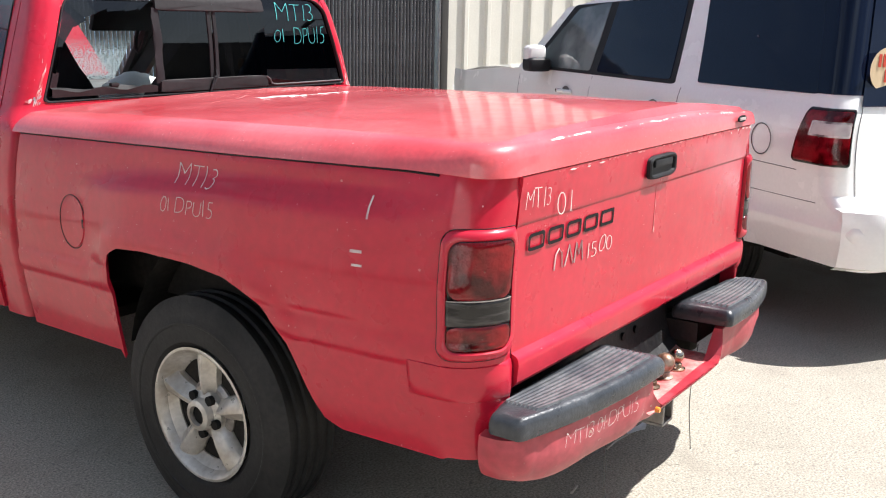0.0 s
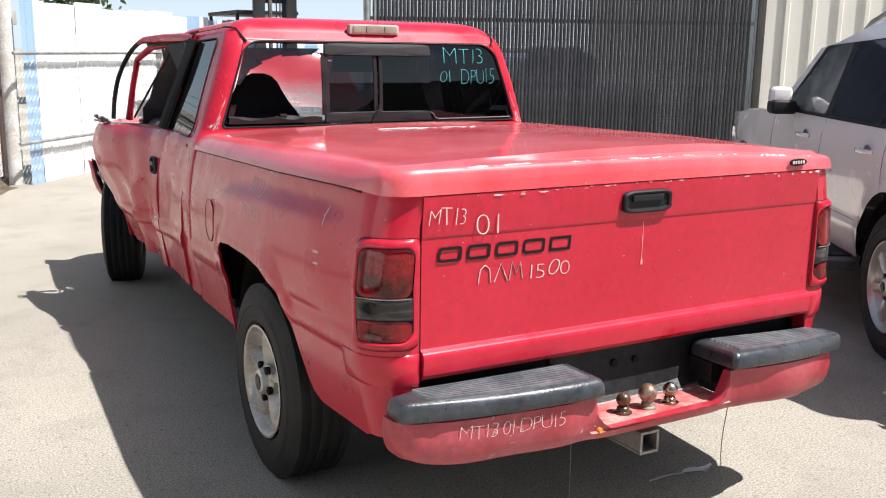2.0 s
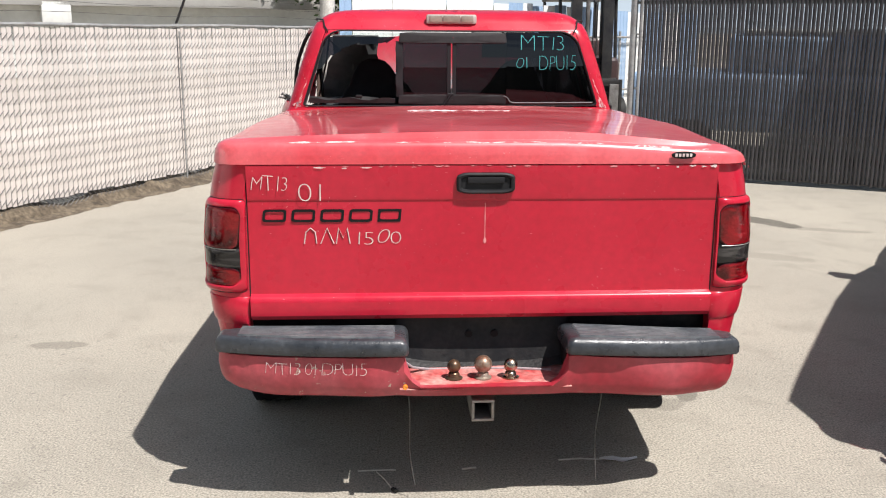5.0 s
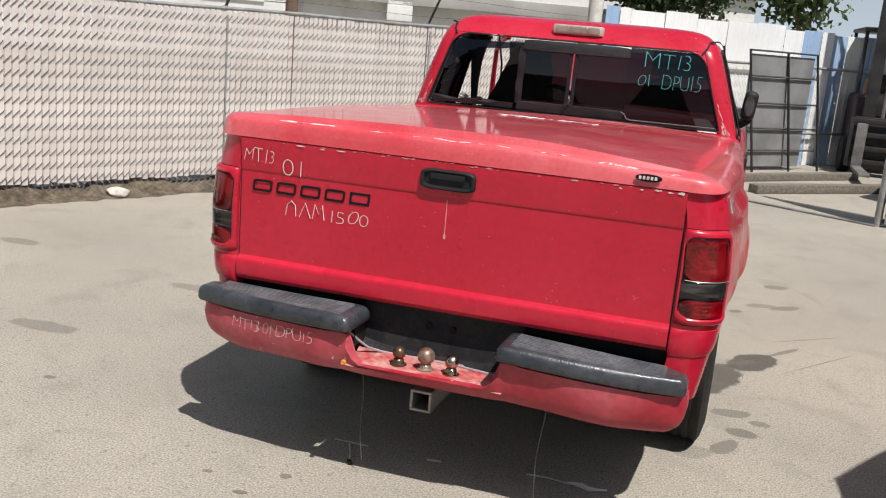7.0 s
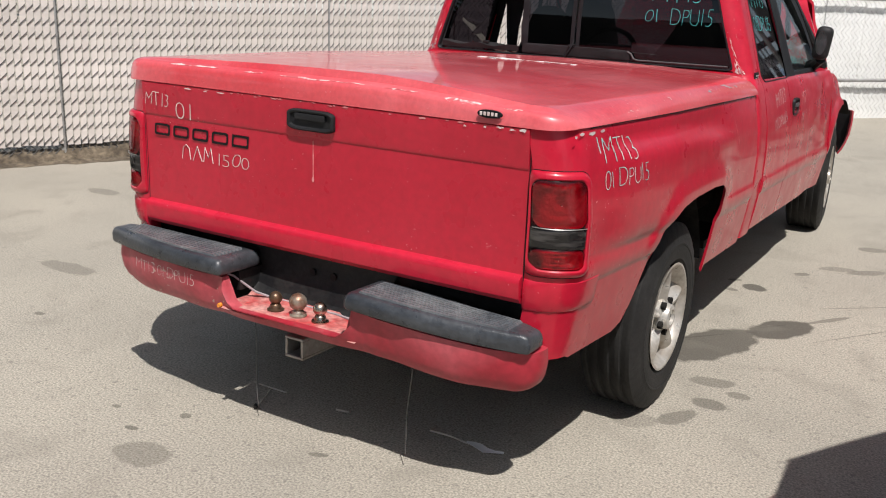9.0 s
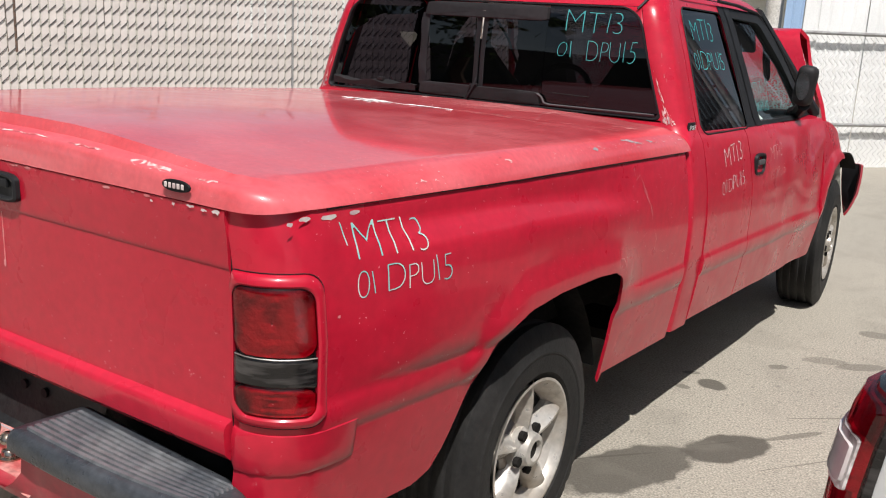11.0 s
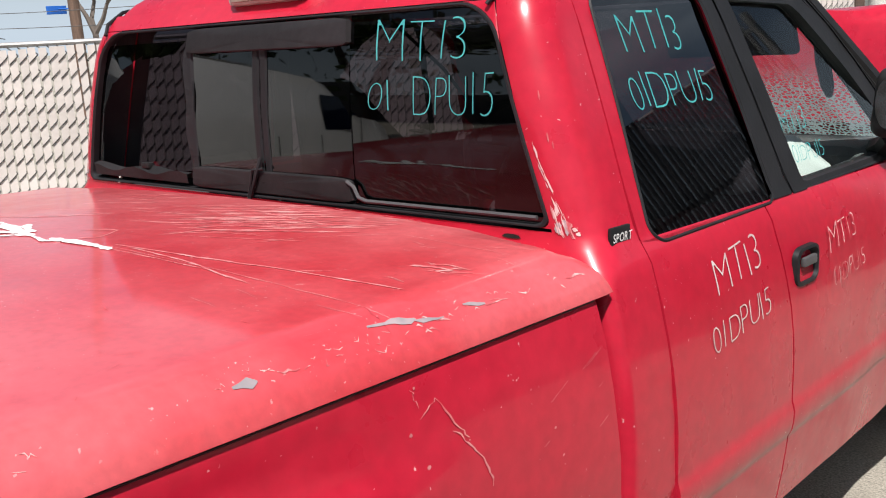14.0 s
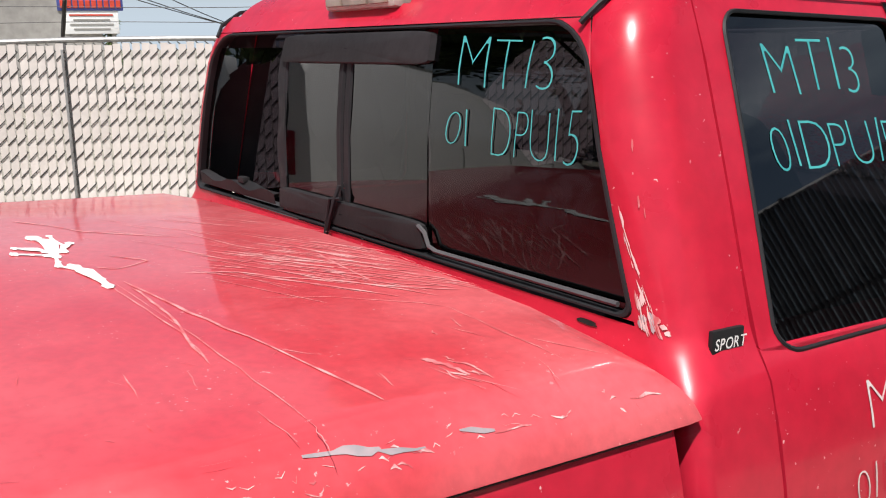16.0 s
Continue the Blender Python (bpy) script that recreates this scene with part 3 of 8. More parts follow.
box(bm, along(bp, bd, -0.05, 0.02, 2.6), (0.09, 0.07, 5.2), 0.01, Euler((0, 0, math.atan2(bd[1], bd[0]))).to_matrix())
part("corner_trim", bm, material("dark_trim", (0.06, 0.055, 0.05), 0.6), building)
bm = bmesh.new()
box(bm, along(bp, bd, 11, -4.9, 5.3), (22.8, 10.8, 0.2), 0, Euler((0, 0, math.atan2(bd[1], bd[0]))).to_matrix())
part("roof", bm, CREAM, building)

# white and blue steel wall beyond the opening, with a wire fence in front of it
WP, WD = (-1.0, 9.35), (0.66, 0.75)
wall = thing("steel_panel_wall", "wall of upright steel panels, white with some pale blue ones", "wall", kind="structure")
rnd = random.Random(9)
edges = [0.28, 0.52] + [0.10 + 0.62 * i for i in range(1, 7)] + [4.25, 4.68, 4.98, 5.32, 5.7, 6.1, 6.6, 7.2, 7.8, 8.5, 9.3, 10.1, 11.0, 12.0]
for i, (a, b) in enumerate(zip(edges, edges[1:])):
    blue = i == 0 or 4.2 < a < 4.6 or 4.9 < a < 5.2 or (a > 5.6 and i % 2 == 0)
    bm = bmesh.new()
    h = 2.12 + rnd.uniform(-0.03, 0.03) - 0.012 * a
    pts = []
    m = max(1, round((b - a) / 0.155))
    for j in range(m):
        x = a + 0.004 + (b - a - 0.008) * j / m
        st = (b - a - 0.008) / m
        pts += [(x, 0.0), (x + 0.70 * st, 0.0), (x + 0.80 * st, 0.010), (x + 0.90 * st, 0.010)]
    pts.append((b - 0.004, 0.0))
    sheet(bm, [[along(WP, WD, q, -0.085 + o + 0.006 * (i % 2), z) for q, o in pts] for z in (0.0, h)])
    part("panel", bm, BLUEWALL if blue else WHITEWALL, wall, angle=15)
wfence = thing("wire_fence", "galvanised chain-link fence on pipe rails before the steel wall", "fence")
bm = bmesh.new()
mesh_wires(bm, WP, WD, 0.0, 9.0, 0.04, 1.50, 0.07, 0.0023, 0.003)
tagged(quick("wire_mesh", bm, GALV, wfence), kind="stuff")
for z in (0.50, 1.51):
    bm = bmesh.new()
    tube(bm, [along(WP, WD, 0, 0, z), along(WP, WD, 4.5, 0, z + 0.01), along(WP, WD, 9.0, 0, z)], 0.021, 8)
    part("rail", bm, GALV, wfence)
for k in (3.3, 5.7, 8.1):
    bm = bmesh.new()
    tube(bm, [along(WP, WD, k, -0.03, 0), along(WP, WD, k, -0.03, 1.62)], 0.026, 8)
    part("post", bm, GALV, wfence)

# rack of black bars leaning at the fence
RP = along(WP, WD, 0, 0.40)
rack = thing("bar_rack", "black steel rack of crossed bars standing against the fence", "rack")
for k in (2.56, 3.36, 4.02):
    bm = bmesh.new()
    tube(bm, [along(RP, WD, k + 0.3, 0.10, 0.0), along(RP, WD, k, 0.0, 1.72)], 0.020, 6)
    part("upright", bm, MAST, rack)
for z in (0.30, 0.62, 0.98, 1.36, 1.71):
    bm = bmesh.new()
    o = 0.3 * (1 - z / 1.72)
    tube(bm, [along(RP, WD, 2.56 + o, 0.02, z), along(RP, WD, 4.02 + o, 0.02, z)], 0.015, 6)
    part("crossbar", bm, MESHWIRE, rack)
bm = bmesh.new()
sheet(bm, [[along(RP, WD, k, -0.02 - 0.0, z) for k in (2.62, 3.3, 3.98)] for z in (0.06, 0.9, 1.66)])
thicken(bm, 0.01)
part("back_sheet", bm, material("dull_grey_sheet", (0.24, 0.24, 0.235), 0.6, second=(0.16, 0.16, 0.155), scale=2.5, fine=0.12), rack)
bm = bmesh.new()
box(bm, along(RP, WD, 5.2, 0.05, 0.75), (0.18, 0.03, 1.35), 0.004, Euler((0, radians(7), math.atan2(WD[1], WD[0]))).to_matrix())
tagged(part("leaning_plank", bm, material("fresh_timber", (0.48, 0.34, 0.18), 0.8, second=(0.38, 0.26, 0.14), scale=5, stretch=(8, 8, 1))), "pale timber plank leaning on the steel wall", "plank")

# forklift
fork = thing("forklift", "greasy black forklift mast with a grey carriage, forks lowered", "forklift")
FX, FY = 2.72, 12.37
for x in (0.10, 0.62):
    bm = bmesh.new()
    box(bm, (FX + x, FY, 2.0), (0.17, 0.12, 3.9), 0.01)
    box(bm, (FX + x + 0.055 * (1 if x < 0.3 else -1), FY + 0.10, 2.0), (0.09, 0.09, 3.8), 0.01)
    part("mast_rail", bm, MAST, fork)
for z in (0.9, 2.35, 3.85):
    bm = bmesh.new()
    box(bm, (FX + 0.36, FY + 0.1, z), (0.6, 0.06, 0.10), 0.01)
    part("mast_tie", bm, MAST, fork)
bm = bmesh.new()
tube(bm, [(FX + 0.30, FY + 0.05, 0.6), (FX + 0.30, FY + 0.05, 3.2)], 0.035, 8)
part("lift_ram", bm, GREYSTEEL, fork)
for x in (0.38, 0.44):
    bm = bmesh.new()
    tube(bm, [(FX + x, FY - 0.02, 0.7), (FX + x, FY - 0.02, 3.4)], 0.011, 5)
    part("chain", bm, MAST, fork)
for z in (0.82, 0.62, 0.42, 0.22):
    bm = bmesh.new()
    box(bm, (FX + 0.36, FY - 0.14, z), (1.0, 0.06, 0.07), 0.01)
    part("carriage_bar", bm, MAST, fork)
bm = bmesh.new()
box(bm, (FX + 0.36, FY - 0.02, 0.50), (0.90, 0.10, 0.76), 0.02)
box(bm, (FX + 0.36, FY + 0.08, 1.05), (0.40, 0.10, 0.30), 0.02)
part("carriage_plate", bm, MAST, fork)
for x in (-0.12, 0.84):
    bm = bmesh.new()
    box(bm, (FX + x, FY - 0.14, 0.5), (0.05, 0.07, 0.72), 0.01)
    part("carriage_side", bm, MAST, fork)
for x in (0.02, 0.72):
    bm = bmesh.new()
    box(bm, (FX + x, FY - 0.20, 0.46), (0.15, 0.05, 0.66), 0.01)
    box(bm, (FX + x, FY - 0.75, 0.14), (0.15, 1.1, 0.045), 0.01)
    part("fork_arm", bm, GREYSTEEL, fork)
bm = bmesh.new()
box(bm, (FX + 0.42, FY + 1.3, 0.75), (1.05, 1.9, 0.9), 0.12, seg=3)
box(bm, (FX + 0.42, FY + 2.0, 1.3), (1.0, 0.5, 0.4), 0.1, seg=3)
part("body", bm, material("dark_machine_paint", (0.06, 0.03, 0.028), 0.5, second=(0.035, 0.02, 0.02), scale=3, fine=0.1), fork)
bm = bmesh.new()
for x in (-0.05, 0.9):
    for y in (0.55, 2.1):
        tube(bm, [(FX + x, FY + y, 1.1), (FX + x, FY + y + 0.1, 2.15)], 0.03, 6)
box(bm, (FX + 0.42, FY + 1.35, 2.17), (1.05, 1.7, 0.06), 0.02)
part("overhead_guard", bm, MAST, fork)
for x in (-0.1, 0.94):
    bm = bmesh.new()
    lathe(bm, [(-0.09, 0.1), (-0.09, 0.24), (-0.07, 0.27), (0.07, 0.27), (0.09, 0.24), (0.09, 0.1)], 24, "x", (FX + x, FY + 0.35, 0.27))
    part("wheel", bm, RUBBER, fork)
for name, a, b, w, h in (("beam", (1.25, 8.95), (3.35, 10.9), 0.16, 0.11), ("beam", (0.9, 9.75), (2.7, 11.7), 0.14, 0.10)):
    bm = bmesh.new()
    d = Vector((b[0] - a[0], b[1] - a[1], 0))
    box(bm, ((a[0] + b[0]) / 2, (a[1] + b[1]) / 2, h / 2), (d.length, w, h), 0.012, Euler((0, 0, math.atan2(d.y, d.x))).to_matrix())
    tagged(part("timber_beam", bm, TIMBER), "long weathered timber beam lying on the asphalt", "beam", "beams on the ground")

# blue and white pickup glimpsed behind the dark gate
van = thing("parked_car", "pale blue car with a white roof behind the gate", "car")
bm = bmesh.new()
vm = Euler((0, 0, math.atan2(GD[1], GD[0]))).to_matrix()
box(bm, along(GP, GD, 1.7, -2.6, 0.75), (4.2, 1.7, 0.75), 0.14, vm, 3)
part("body", bm, BLUEWALL, van)
bm = bmesh.new()
box(bm, along(GP, GD, 1.9, -2.6, 1.35), (2.2, 1.5, 0.55), 0.2, vm, 3)
part("cabin", bm, BLUEWALL, van)
bm = bmesh.new()
box(bm, along(GP, GD, 1.9, -2.6, 1.64), (1.8, 1.4, 0.06), 0.03, vm, 2)
part("roof", bm, WHITEWALL, van)
for k in (0.4, 3.1):
    bm = bmesh.new()
    lathe(bm, [(-0.1, 0.1), (-0.1, 0.28), (0.1, 0.28), (0.1, 0.1)], 20, "y", (0, 0, 0))
    bmesh.ops.transform(bm, matrix=Matrix.Translation(along(GP, GD, k, -1.85, 0.28)) @ vm.to_4x4(), verts=bm.verts)
    part("wheel", bm, RUBBER, van)

# ---- distance ----
PLASTER = material("white_plaster", (0.66, 0.66, 0.63), 0.8, second=(0.56, 0.56, 0.53), scale=0.6, fine=0.06, fine_scale=6)
CONCRETE = material("grey_concrete", (0.36, 0.35, 0.33), 0.85, second=(0.28, 0.27, 0.25), scale=0.8, fine=0.1)
shop = thing("low_shop_building", "long low white shop building with a concrete roof band", "building")
sp, sd = Vector((-24.0, 23.0, 0)), Vector((0.90, 0.436, 0)).normalized()
sm = Euler((0, 0, math.atan2(sd.y, sd.x))).to_matrix()
back = Vector((-sd.y, sd.x, 0))
for i in range(11):  # courses of boards
    bm = bmesh.new()
    box(bm, sp + sd * 5.5 + back * (0.02 * (i % 2)) + Vector((0, 0, 0.17 + 0.34 * i)), (11, 0.10, 0.33), 0.008, sm, 1)
    part("board", bm, PLASTER, shop)
bm = bmesh.new()
box(bm, sp + sd * 14 + back * 4.2 + Vector((0, 0, 1.8)), (28, 8, 3.6), 0, sm)
part("wall", bm, PLASTER, shop)
bm = bmesh.new()
box(bm, sp + sd * 19.5 + back * 4.0 + Vector((0, 0, 2.55)), (17, 8.8, 0.5), 0.03, sm)
part("roof_band", bm, CONCRETE, shop)
bm = bmesh.new()
box(bm, sp + sd * 14 + back * 4.2 + Vector((0, 0, 3.75)), (28.6, 8.6, 0.22), 0.03, sm)
part("roof", bm, CONCRETE, shop)
bm = bmesh.new()
box(bm, sp + sd * 7.6 - back * 0.08 + Vector((0, 0, 2.75)), (4.4, 0.06, 1.5), 0.02, sm)
sign = part("sign_board", bm, WHITEWALL, shop, "white sign board with bold dark bars")
for i in range(9):
    bm = bmesh.new()
    box(bm, sp + sd * (6.0 + 0.40 * i) - back * 0.13 + Vector((0, 0, 2.95)), (0.30, 0.02, 0.55), 0.01, sm, 1)
    part("sign_bar", bm, INK, sign)
bm = bmesh.new()
box(bm, sp + sd * 7.6 - back * 0.13 + Vector((0, 0, 2.42)), (3.0, 0.02, 0.12), 0.005, sm, 1)
part("sign_bar", bm, BLUEWALL, sign)
bm = bmesh.new()
box(bm, sp + sd * 14.5 - back * 0.15 + Vector((0, 0, 2.1)), (0.9, 0.5, 0.7), 0.03, sm)
part("air_conditioner", bm, PLASTER, shop)

# unseen walls added to close the yard, dark south and pale west for the reflections
bm = bmesh.new()
box(bm, (-4, -24, 1.9), (70, 6, 3.8))
tagged(part("wall_south", bm, material("unseen_dark_wall", (0.16, 0.15, 0.14), 0.8, second=(0.10, 0.095, 0.09), scale=0.4, fine=0.15, fine_scale=4)), "long dark wall added out of view", "wall", kind="structure")
bm = bmesh.new()
box(bm, (-30, -8, 1.8), (6, 34, 3.6))
tagged(part("wall_west", bm, material("unseen_pale_wall", (0.40, 0.38, 0.35), 0.8, second=(0.28, 0.265, 0.245), scale=0.4, fine=0.15, fine_scale=4)), "paler wall added out of view", "wall", kind="structure")

BARK = material("pole_timber", (0.17, 0.105, 0.075), 0.85, second=(0.11, 0.07, 0.05), scale=3, stretch=(6, 6, 1), fine=0.2, bump=0.3)
for (x, y), h, r in (((-7.3, 13.5), 9.0, 0.125), ((-20.5, 12.4), 9.5, 0.14)):
    bm = bmesh.new()
    tube(bm, [(x, y, 0), (x, y, h * 0.5), (x + 0.05, y, h)], [r, r * 0.9, r * 0.75], 12)
    pole = thing("utility_pole", "brown timber utility pole", "pole", "utility poles")
    part("shaft", bm, BARK, pole)
    bm = bmesh.new()
    box(bm, (x, y, h - 0.5), (1.8, 0.10, 0.12), 0.01)
    part("crossarm", bm, BARK, pole)
for (x, y), h in (((-32, 26), 7.0), ((-38, 39), 7.6), ((-36, 44), 7.8)):
    bm = bmesh.new()
    tube(bm, [(x, y, 0), (x, y, h)], 0.13, 8)
    pole = thing("utility_pole", "distant grey utility pole with a small crossarm", "pole", "utility poles")
    part("shaft", bm, CONCRETE, pole)
    bm = bmesh.new()
    box(bm, (x, y, h - 0.5), (0.9, 0.3, 0.25), 0.02)
    tube(bm, [(x, y, h - 1.0), (x + 0.3, y, h - 0.9), (x + 0.3, y, h - 0.3)], 0.1, 6)
    part("crossarm", bm, CONCRETE, pole)
for i, (a, b, sag) in enumerate((((-20.5, 12.4, 8.9), (-40, 5, 9.5), 0.5), ((-20.5, 12.4, 8.5), (-40, 4, 7.6), 0.6), ((-20.5, 12.4, 6.2), (-38, 2, 9.0), 0.5), ((-7.3, 13.5, 7.0), (-20.5, 30, 5.8), 0.5), ((-7.3, 13.5, 5.8), (4, 30, 5.2), 0.4), ((-20.5, 12.4, 7.5), (-38, 39, 7.2), 0.8))):
    bm = bmesh.new()
    tube(bm, [Vector(a).lerp(Vector(b), t) - Vector((0, 0, sag * 4 * t * (1 - t))) for t in np.linspace(0, 1, 12)], 0.012, 4)
    tagged(part("overhead_wire", bm, MAST), "thin dark overhead wire", "wire", "overhead wires")
# tall sign
board = thing("road_sign_board", "tall white sign board with a red band and plain bars", "sign")
u, n = Vector((0.10, 0.99, 0)), Vector((0.99, -0.10, 0))
bc = Vector((-27.0, 8.72, 2.34))
um = Euler((0, 0, math.atan2(u.y, u.x))).to_matrix()
bm = bmesh.new()
box(bm, bc, (1.5, 0.2, 0.66), 0.02, um)
part("panel", bm, WHITEWALL, board)
bm = bmesh.new()
box(bm, bc + Vector((0, 0, 0.50)), (1.8, 0.26, 0.36), 0.02, um)
band = part("red_band", bm, material("sign_blue_edge", (0.05, 0.07, 0.25), 0.5), board)
SIGNRED = material("sign_red", (0.60, 0.06, 0.03), 0.5)
for i in range(10):
    bm = bmesh.new()
    box(bm, bc + u * (-0.76 + 0.17 * i) + n * 0.14 + Vector((0, 0, 0.50)), (0.13, 0.02, 0.22), 0.01, um, 1)
    part("sign_bar", bm, SIGNRED, band)
for i in range(4):
    bm = bmesh.new()
    box(bm, bc + n * 0.11 + Vector((0, 0, 0.20 - 0.13 * i)), (1.2 - 0.2 * (i % 2), 0.02, 0.045), 0.005, um, 1)
    part("sign_bar", bm, SIGNRED if i < 1 else CONCRETE, board)
for s in (-0.6, 0.6):
    bm = bmesh.new()
    tube(bm, [bc + u * s + Vector((0, 0, -2.34)), bc + u * s + Vector((0, 0, -0.3))], 0.07, 8)
    part("leg", bm, CONCRETE, board)
bm = bmesh.new()
tube(bm, [(-20.9, 12.2, 2.62), (-20.9, 12.6, 2.62)], 0.02, 4)
box(bm, (-21.0, 12.2, 2.6), (0.05, 0.5, 0.20), 0.01)
tagged(part("street_sign", bm, material("sign_blue", (0.02, 0.14, 0.55), 0.5)), "small plain blue street sign on a pole", "sign")

# trees
LEAF = material("green_leaves", (0.060, 0.105, 0.028), 0.6, second=(0.10, 0.14, 0.045), scale=1.2, isle=0.5)
TWIG = material("grey_twigs", (0.16, 0.13, 0.11), 0.9, second=(0.11, 0.09, 0.075), scale=2)


def tree(x, y, h, spread, seed, leaves=2600, bare=False):
    rnd = random.Random(seed)
    t = thing("tree", "bare branching tree beyond the fence" if bare else "leafy green tree beyond the fence", "tree", "trees beyond the yard")
    bm = bmesh.new()
    tips = []

    def grow(p, d, ln, r, depth):
        q = p + d * ln
        mid = p.lerp(q, 0.5) + Vector((rnd.uniform(-1, 1), rnd.uniform(-1, 1), rnd.uniform(-0.5, 0.5))) * ln * 0.08
        tube(bm, [p, mid, q], [r, r * 0.82, r * 0.62], 5 if depth < 2 else 3)
        if depth == (5 if bare else 4):
            tips.append(q)
            return
        for _ in range(3 if depth < 3 else 2):
            e = (d + Vector((rnd.uniform(-1, 1), rnd.uniform(-1, 1), rnd.uniform(-0.35, 0.6))) * spread).normalized()
            grow(q, e, ln * rnd.uniform(0.62, 0.82), r * 0.58, depth + 1)
        tips.append(q)

    grow(Vector((x, y, 0)), Vector((0.03, 0.02, 1)).normalized(), h * 0.30, h * 0.028, 0)
    part("trunk", bm, TWIG if bare else BARK, t)
    if not bare:
        bm = bmesh.new()
        for i in range(leaves):
            c = rnd.choice(tips) + Vector((rnd.gauss(0, 1), rnd.gauss(0, 1), rnd.gauss(0, 0.8))) * h * 0.070
            a = Vector((rnd.uniform(-1, 1), rnd.uniform(-1, 1), rnd.uniform(-1, 1))).normalized()
            b = a.orthogonal().normalized()
            s = h * rnd.uniform(0.012, 0.026)
            bm.faces.new([bm.verts.new(c + v) for v in (a * s, b * s * 0.6, -a * s, -b * s * 0.6)])
        tagged(quick("crown", bm, LEAF, t), kind="stuff")
    return t


tree(2.5, 27, 6.4, 0.75, 1, 17000)
tree(-1.2, 30, 5.6, 0.75, 2, 14000)
tree(-17.5, 33, 6.0, 0.8, 3, 3600)
tree(-13, 36, 5.5, 0.8, 6, 3000)
# unseen trees added behind left, as the dark mass mirrored in the rear glass
for i, (x, y, h) in enumerate(((-17.0, -4.0, 8.5), (-16.0, -8.0, 9.5), (-14.5, -12.0, 9.0), (-11.0, -14.5, 9.5), (-19.5, -0.5, 8.0))):
    tree(x, y, h, 0.8, 40 + i, 6500)
tree(-36.5, 21.5, 7.5, 0.85, 5, bare=True)
tree(-37, 27, 6.5, 0.8, 7, bare=True)


def conifer(x, y, h, seed):
    rnd = random.Random(seed)
    t = thing("tree", "dark narrow conifer beyond the fence", "tree", "trees beyond the yard")
    bm = bmesh.new()
    tube(bm, [(x, y, 0), (x, y, h * 0.6), (x, y, h)], [0.12, 0.07, 0.01], 6)
    part("trunk", bm, BARK, t)
    bm = bmesh.new()
    for i in range(900):
        q = rnd.random() ** 0.8
        r = 0.16 * h * (1.05 - q) * rnd.uniform(0.3, 1) * (0.75 + 0.25 * math.sin(19 * q))
        w = rnd.uniform(0, 6.28)
        c = Vector((x + r * math.cos(w), y + r * math.sin(w), 0.18 * h + 0.82 * h * q))
        d = Vector((math.cos(w), math.sin(w), -0.5)).normalized() * rnd.uniform(0.08, 0.2)
        s = Vector((-math.sin(w), math.cos(w), 0.3)) * 0.045
        bm.faces.new([bm.verts.new(c + v) for v in (d, s, -d, -s)])
    tagged(quick("crown", bm, LEAF, t), kind="stuff")


conifer(-37.3, 10.7, 5.2, 1)
conifer(-37.0, 12.0, 4.9, 2)
for i, (p, q) in enumerate((((-37.36, 10.4, 4.4), (-34.9, 17.0, 2.2)), ((-37.1, 11.1, 4.4), (-35.1, 16.3, 2.4)), ((-36.5, 12.4, 4.5), (-35.2, 16.2, 2.5)))):
    bm = bmesh.new()
    tube(bm, [Vector(p).lerp(Vector(q), t) - Vector((0, 0, 0.1 * 4 * t * (1 - t))) for t in np.linspace(0, 1, 8)], 0.018, 4)
    tagged(part("overhead_wire", bm, MAST), "thin dark overhead wire", "wire", "overhead wires")
bm = bmesh.new()  # low scrub past the fence
rnd = random.Random(17)
for i in range(1800):
    c = Vector((-37.5 + rnd.uniform(-0.8, 0.8), rnd.uniform(2.0, 10.3), 0.1 + 2.3 * rnd.random() ** 0.7))
    d = Vector((rnd.uniform(-1, 1), rnd.uniform(-1, 1), rnd.uniform(-1, 1))).normalized() * rnd.uniform(0.06, 0.15)
    bm.faces.new([bm.verts.new(c + v) for v in (d, d.orthogonal() * 0.6, -d, -d.orthogonal() * 0.6)])
tagged(quick("scrub", bm, LEAF, None, "grey-green scrub beyond the fence"), "grey-green scrub growing beyond the fence", "bushes", kind="stuff")

# ---- the red pickup: x to its right, y ahead from the tailgate, z up; it stands a little nose-down ----
RAKE, VEER = 0.035, 0.017


def on_truck(p):
    return Vector((p[0] + VEER * p[1], p[1], p[2] - RAKE * p[1]))


truck = thing("pickup_truck", "wrecked red pickup truck with a hard bed cover and broken windows", "pickup truck")


def tpart(name, bm, mat, parent=None, label="", angle=35):
    return part(name, bm, mat, parent or truck, label, angle, place=on_truck)


Z_SIDE = [0.47, 0.50, 0.56, 0.64, 0.712, 0.722, 0.732, 0.738, 0.750, 0.77, 0.795, 0.806, 0.818, 0.83, 0.95, 1.06, 1.14, 1.20, 1.25, 1.29]
X_SIDE = [0.928, 0.935, 0.945, 0.959, 0.969, 0.970, 0.971, 0.975, 0.980, 0.9835, 0.985, 0.9825, 0.979, 0.979, 0.981, 0.970, 0.957, 0.942, 0.925, 0.905]
ARCH = [(0.455, 0.485), (0.52, 0.510), (0.562, 0.567), (0.603, 0.666), (0.643, 0.742), (0.685, 0.805), (0.745, 0.852), (0.82, 0.882), (0.98, 0.900), (1.20, 0.905), (1.33, 0.897), (1.385, 0.873), (1.415, 0.825), (1.428, 0.75), (1.432, 0.66), (1.434, 0.50)]
ARCH_F = [(3.93, 0.50), (3.94, 0.80), (3.98, 0.92), (4.08, 1.00), (4.25, 1.05), (4.45, 1.06), (4.62, 1.04), (4.78, 0.98), (4.90, 0.88), (4.97, 0.76), (4.98, 0.50)]


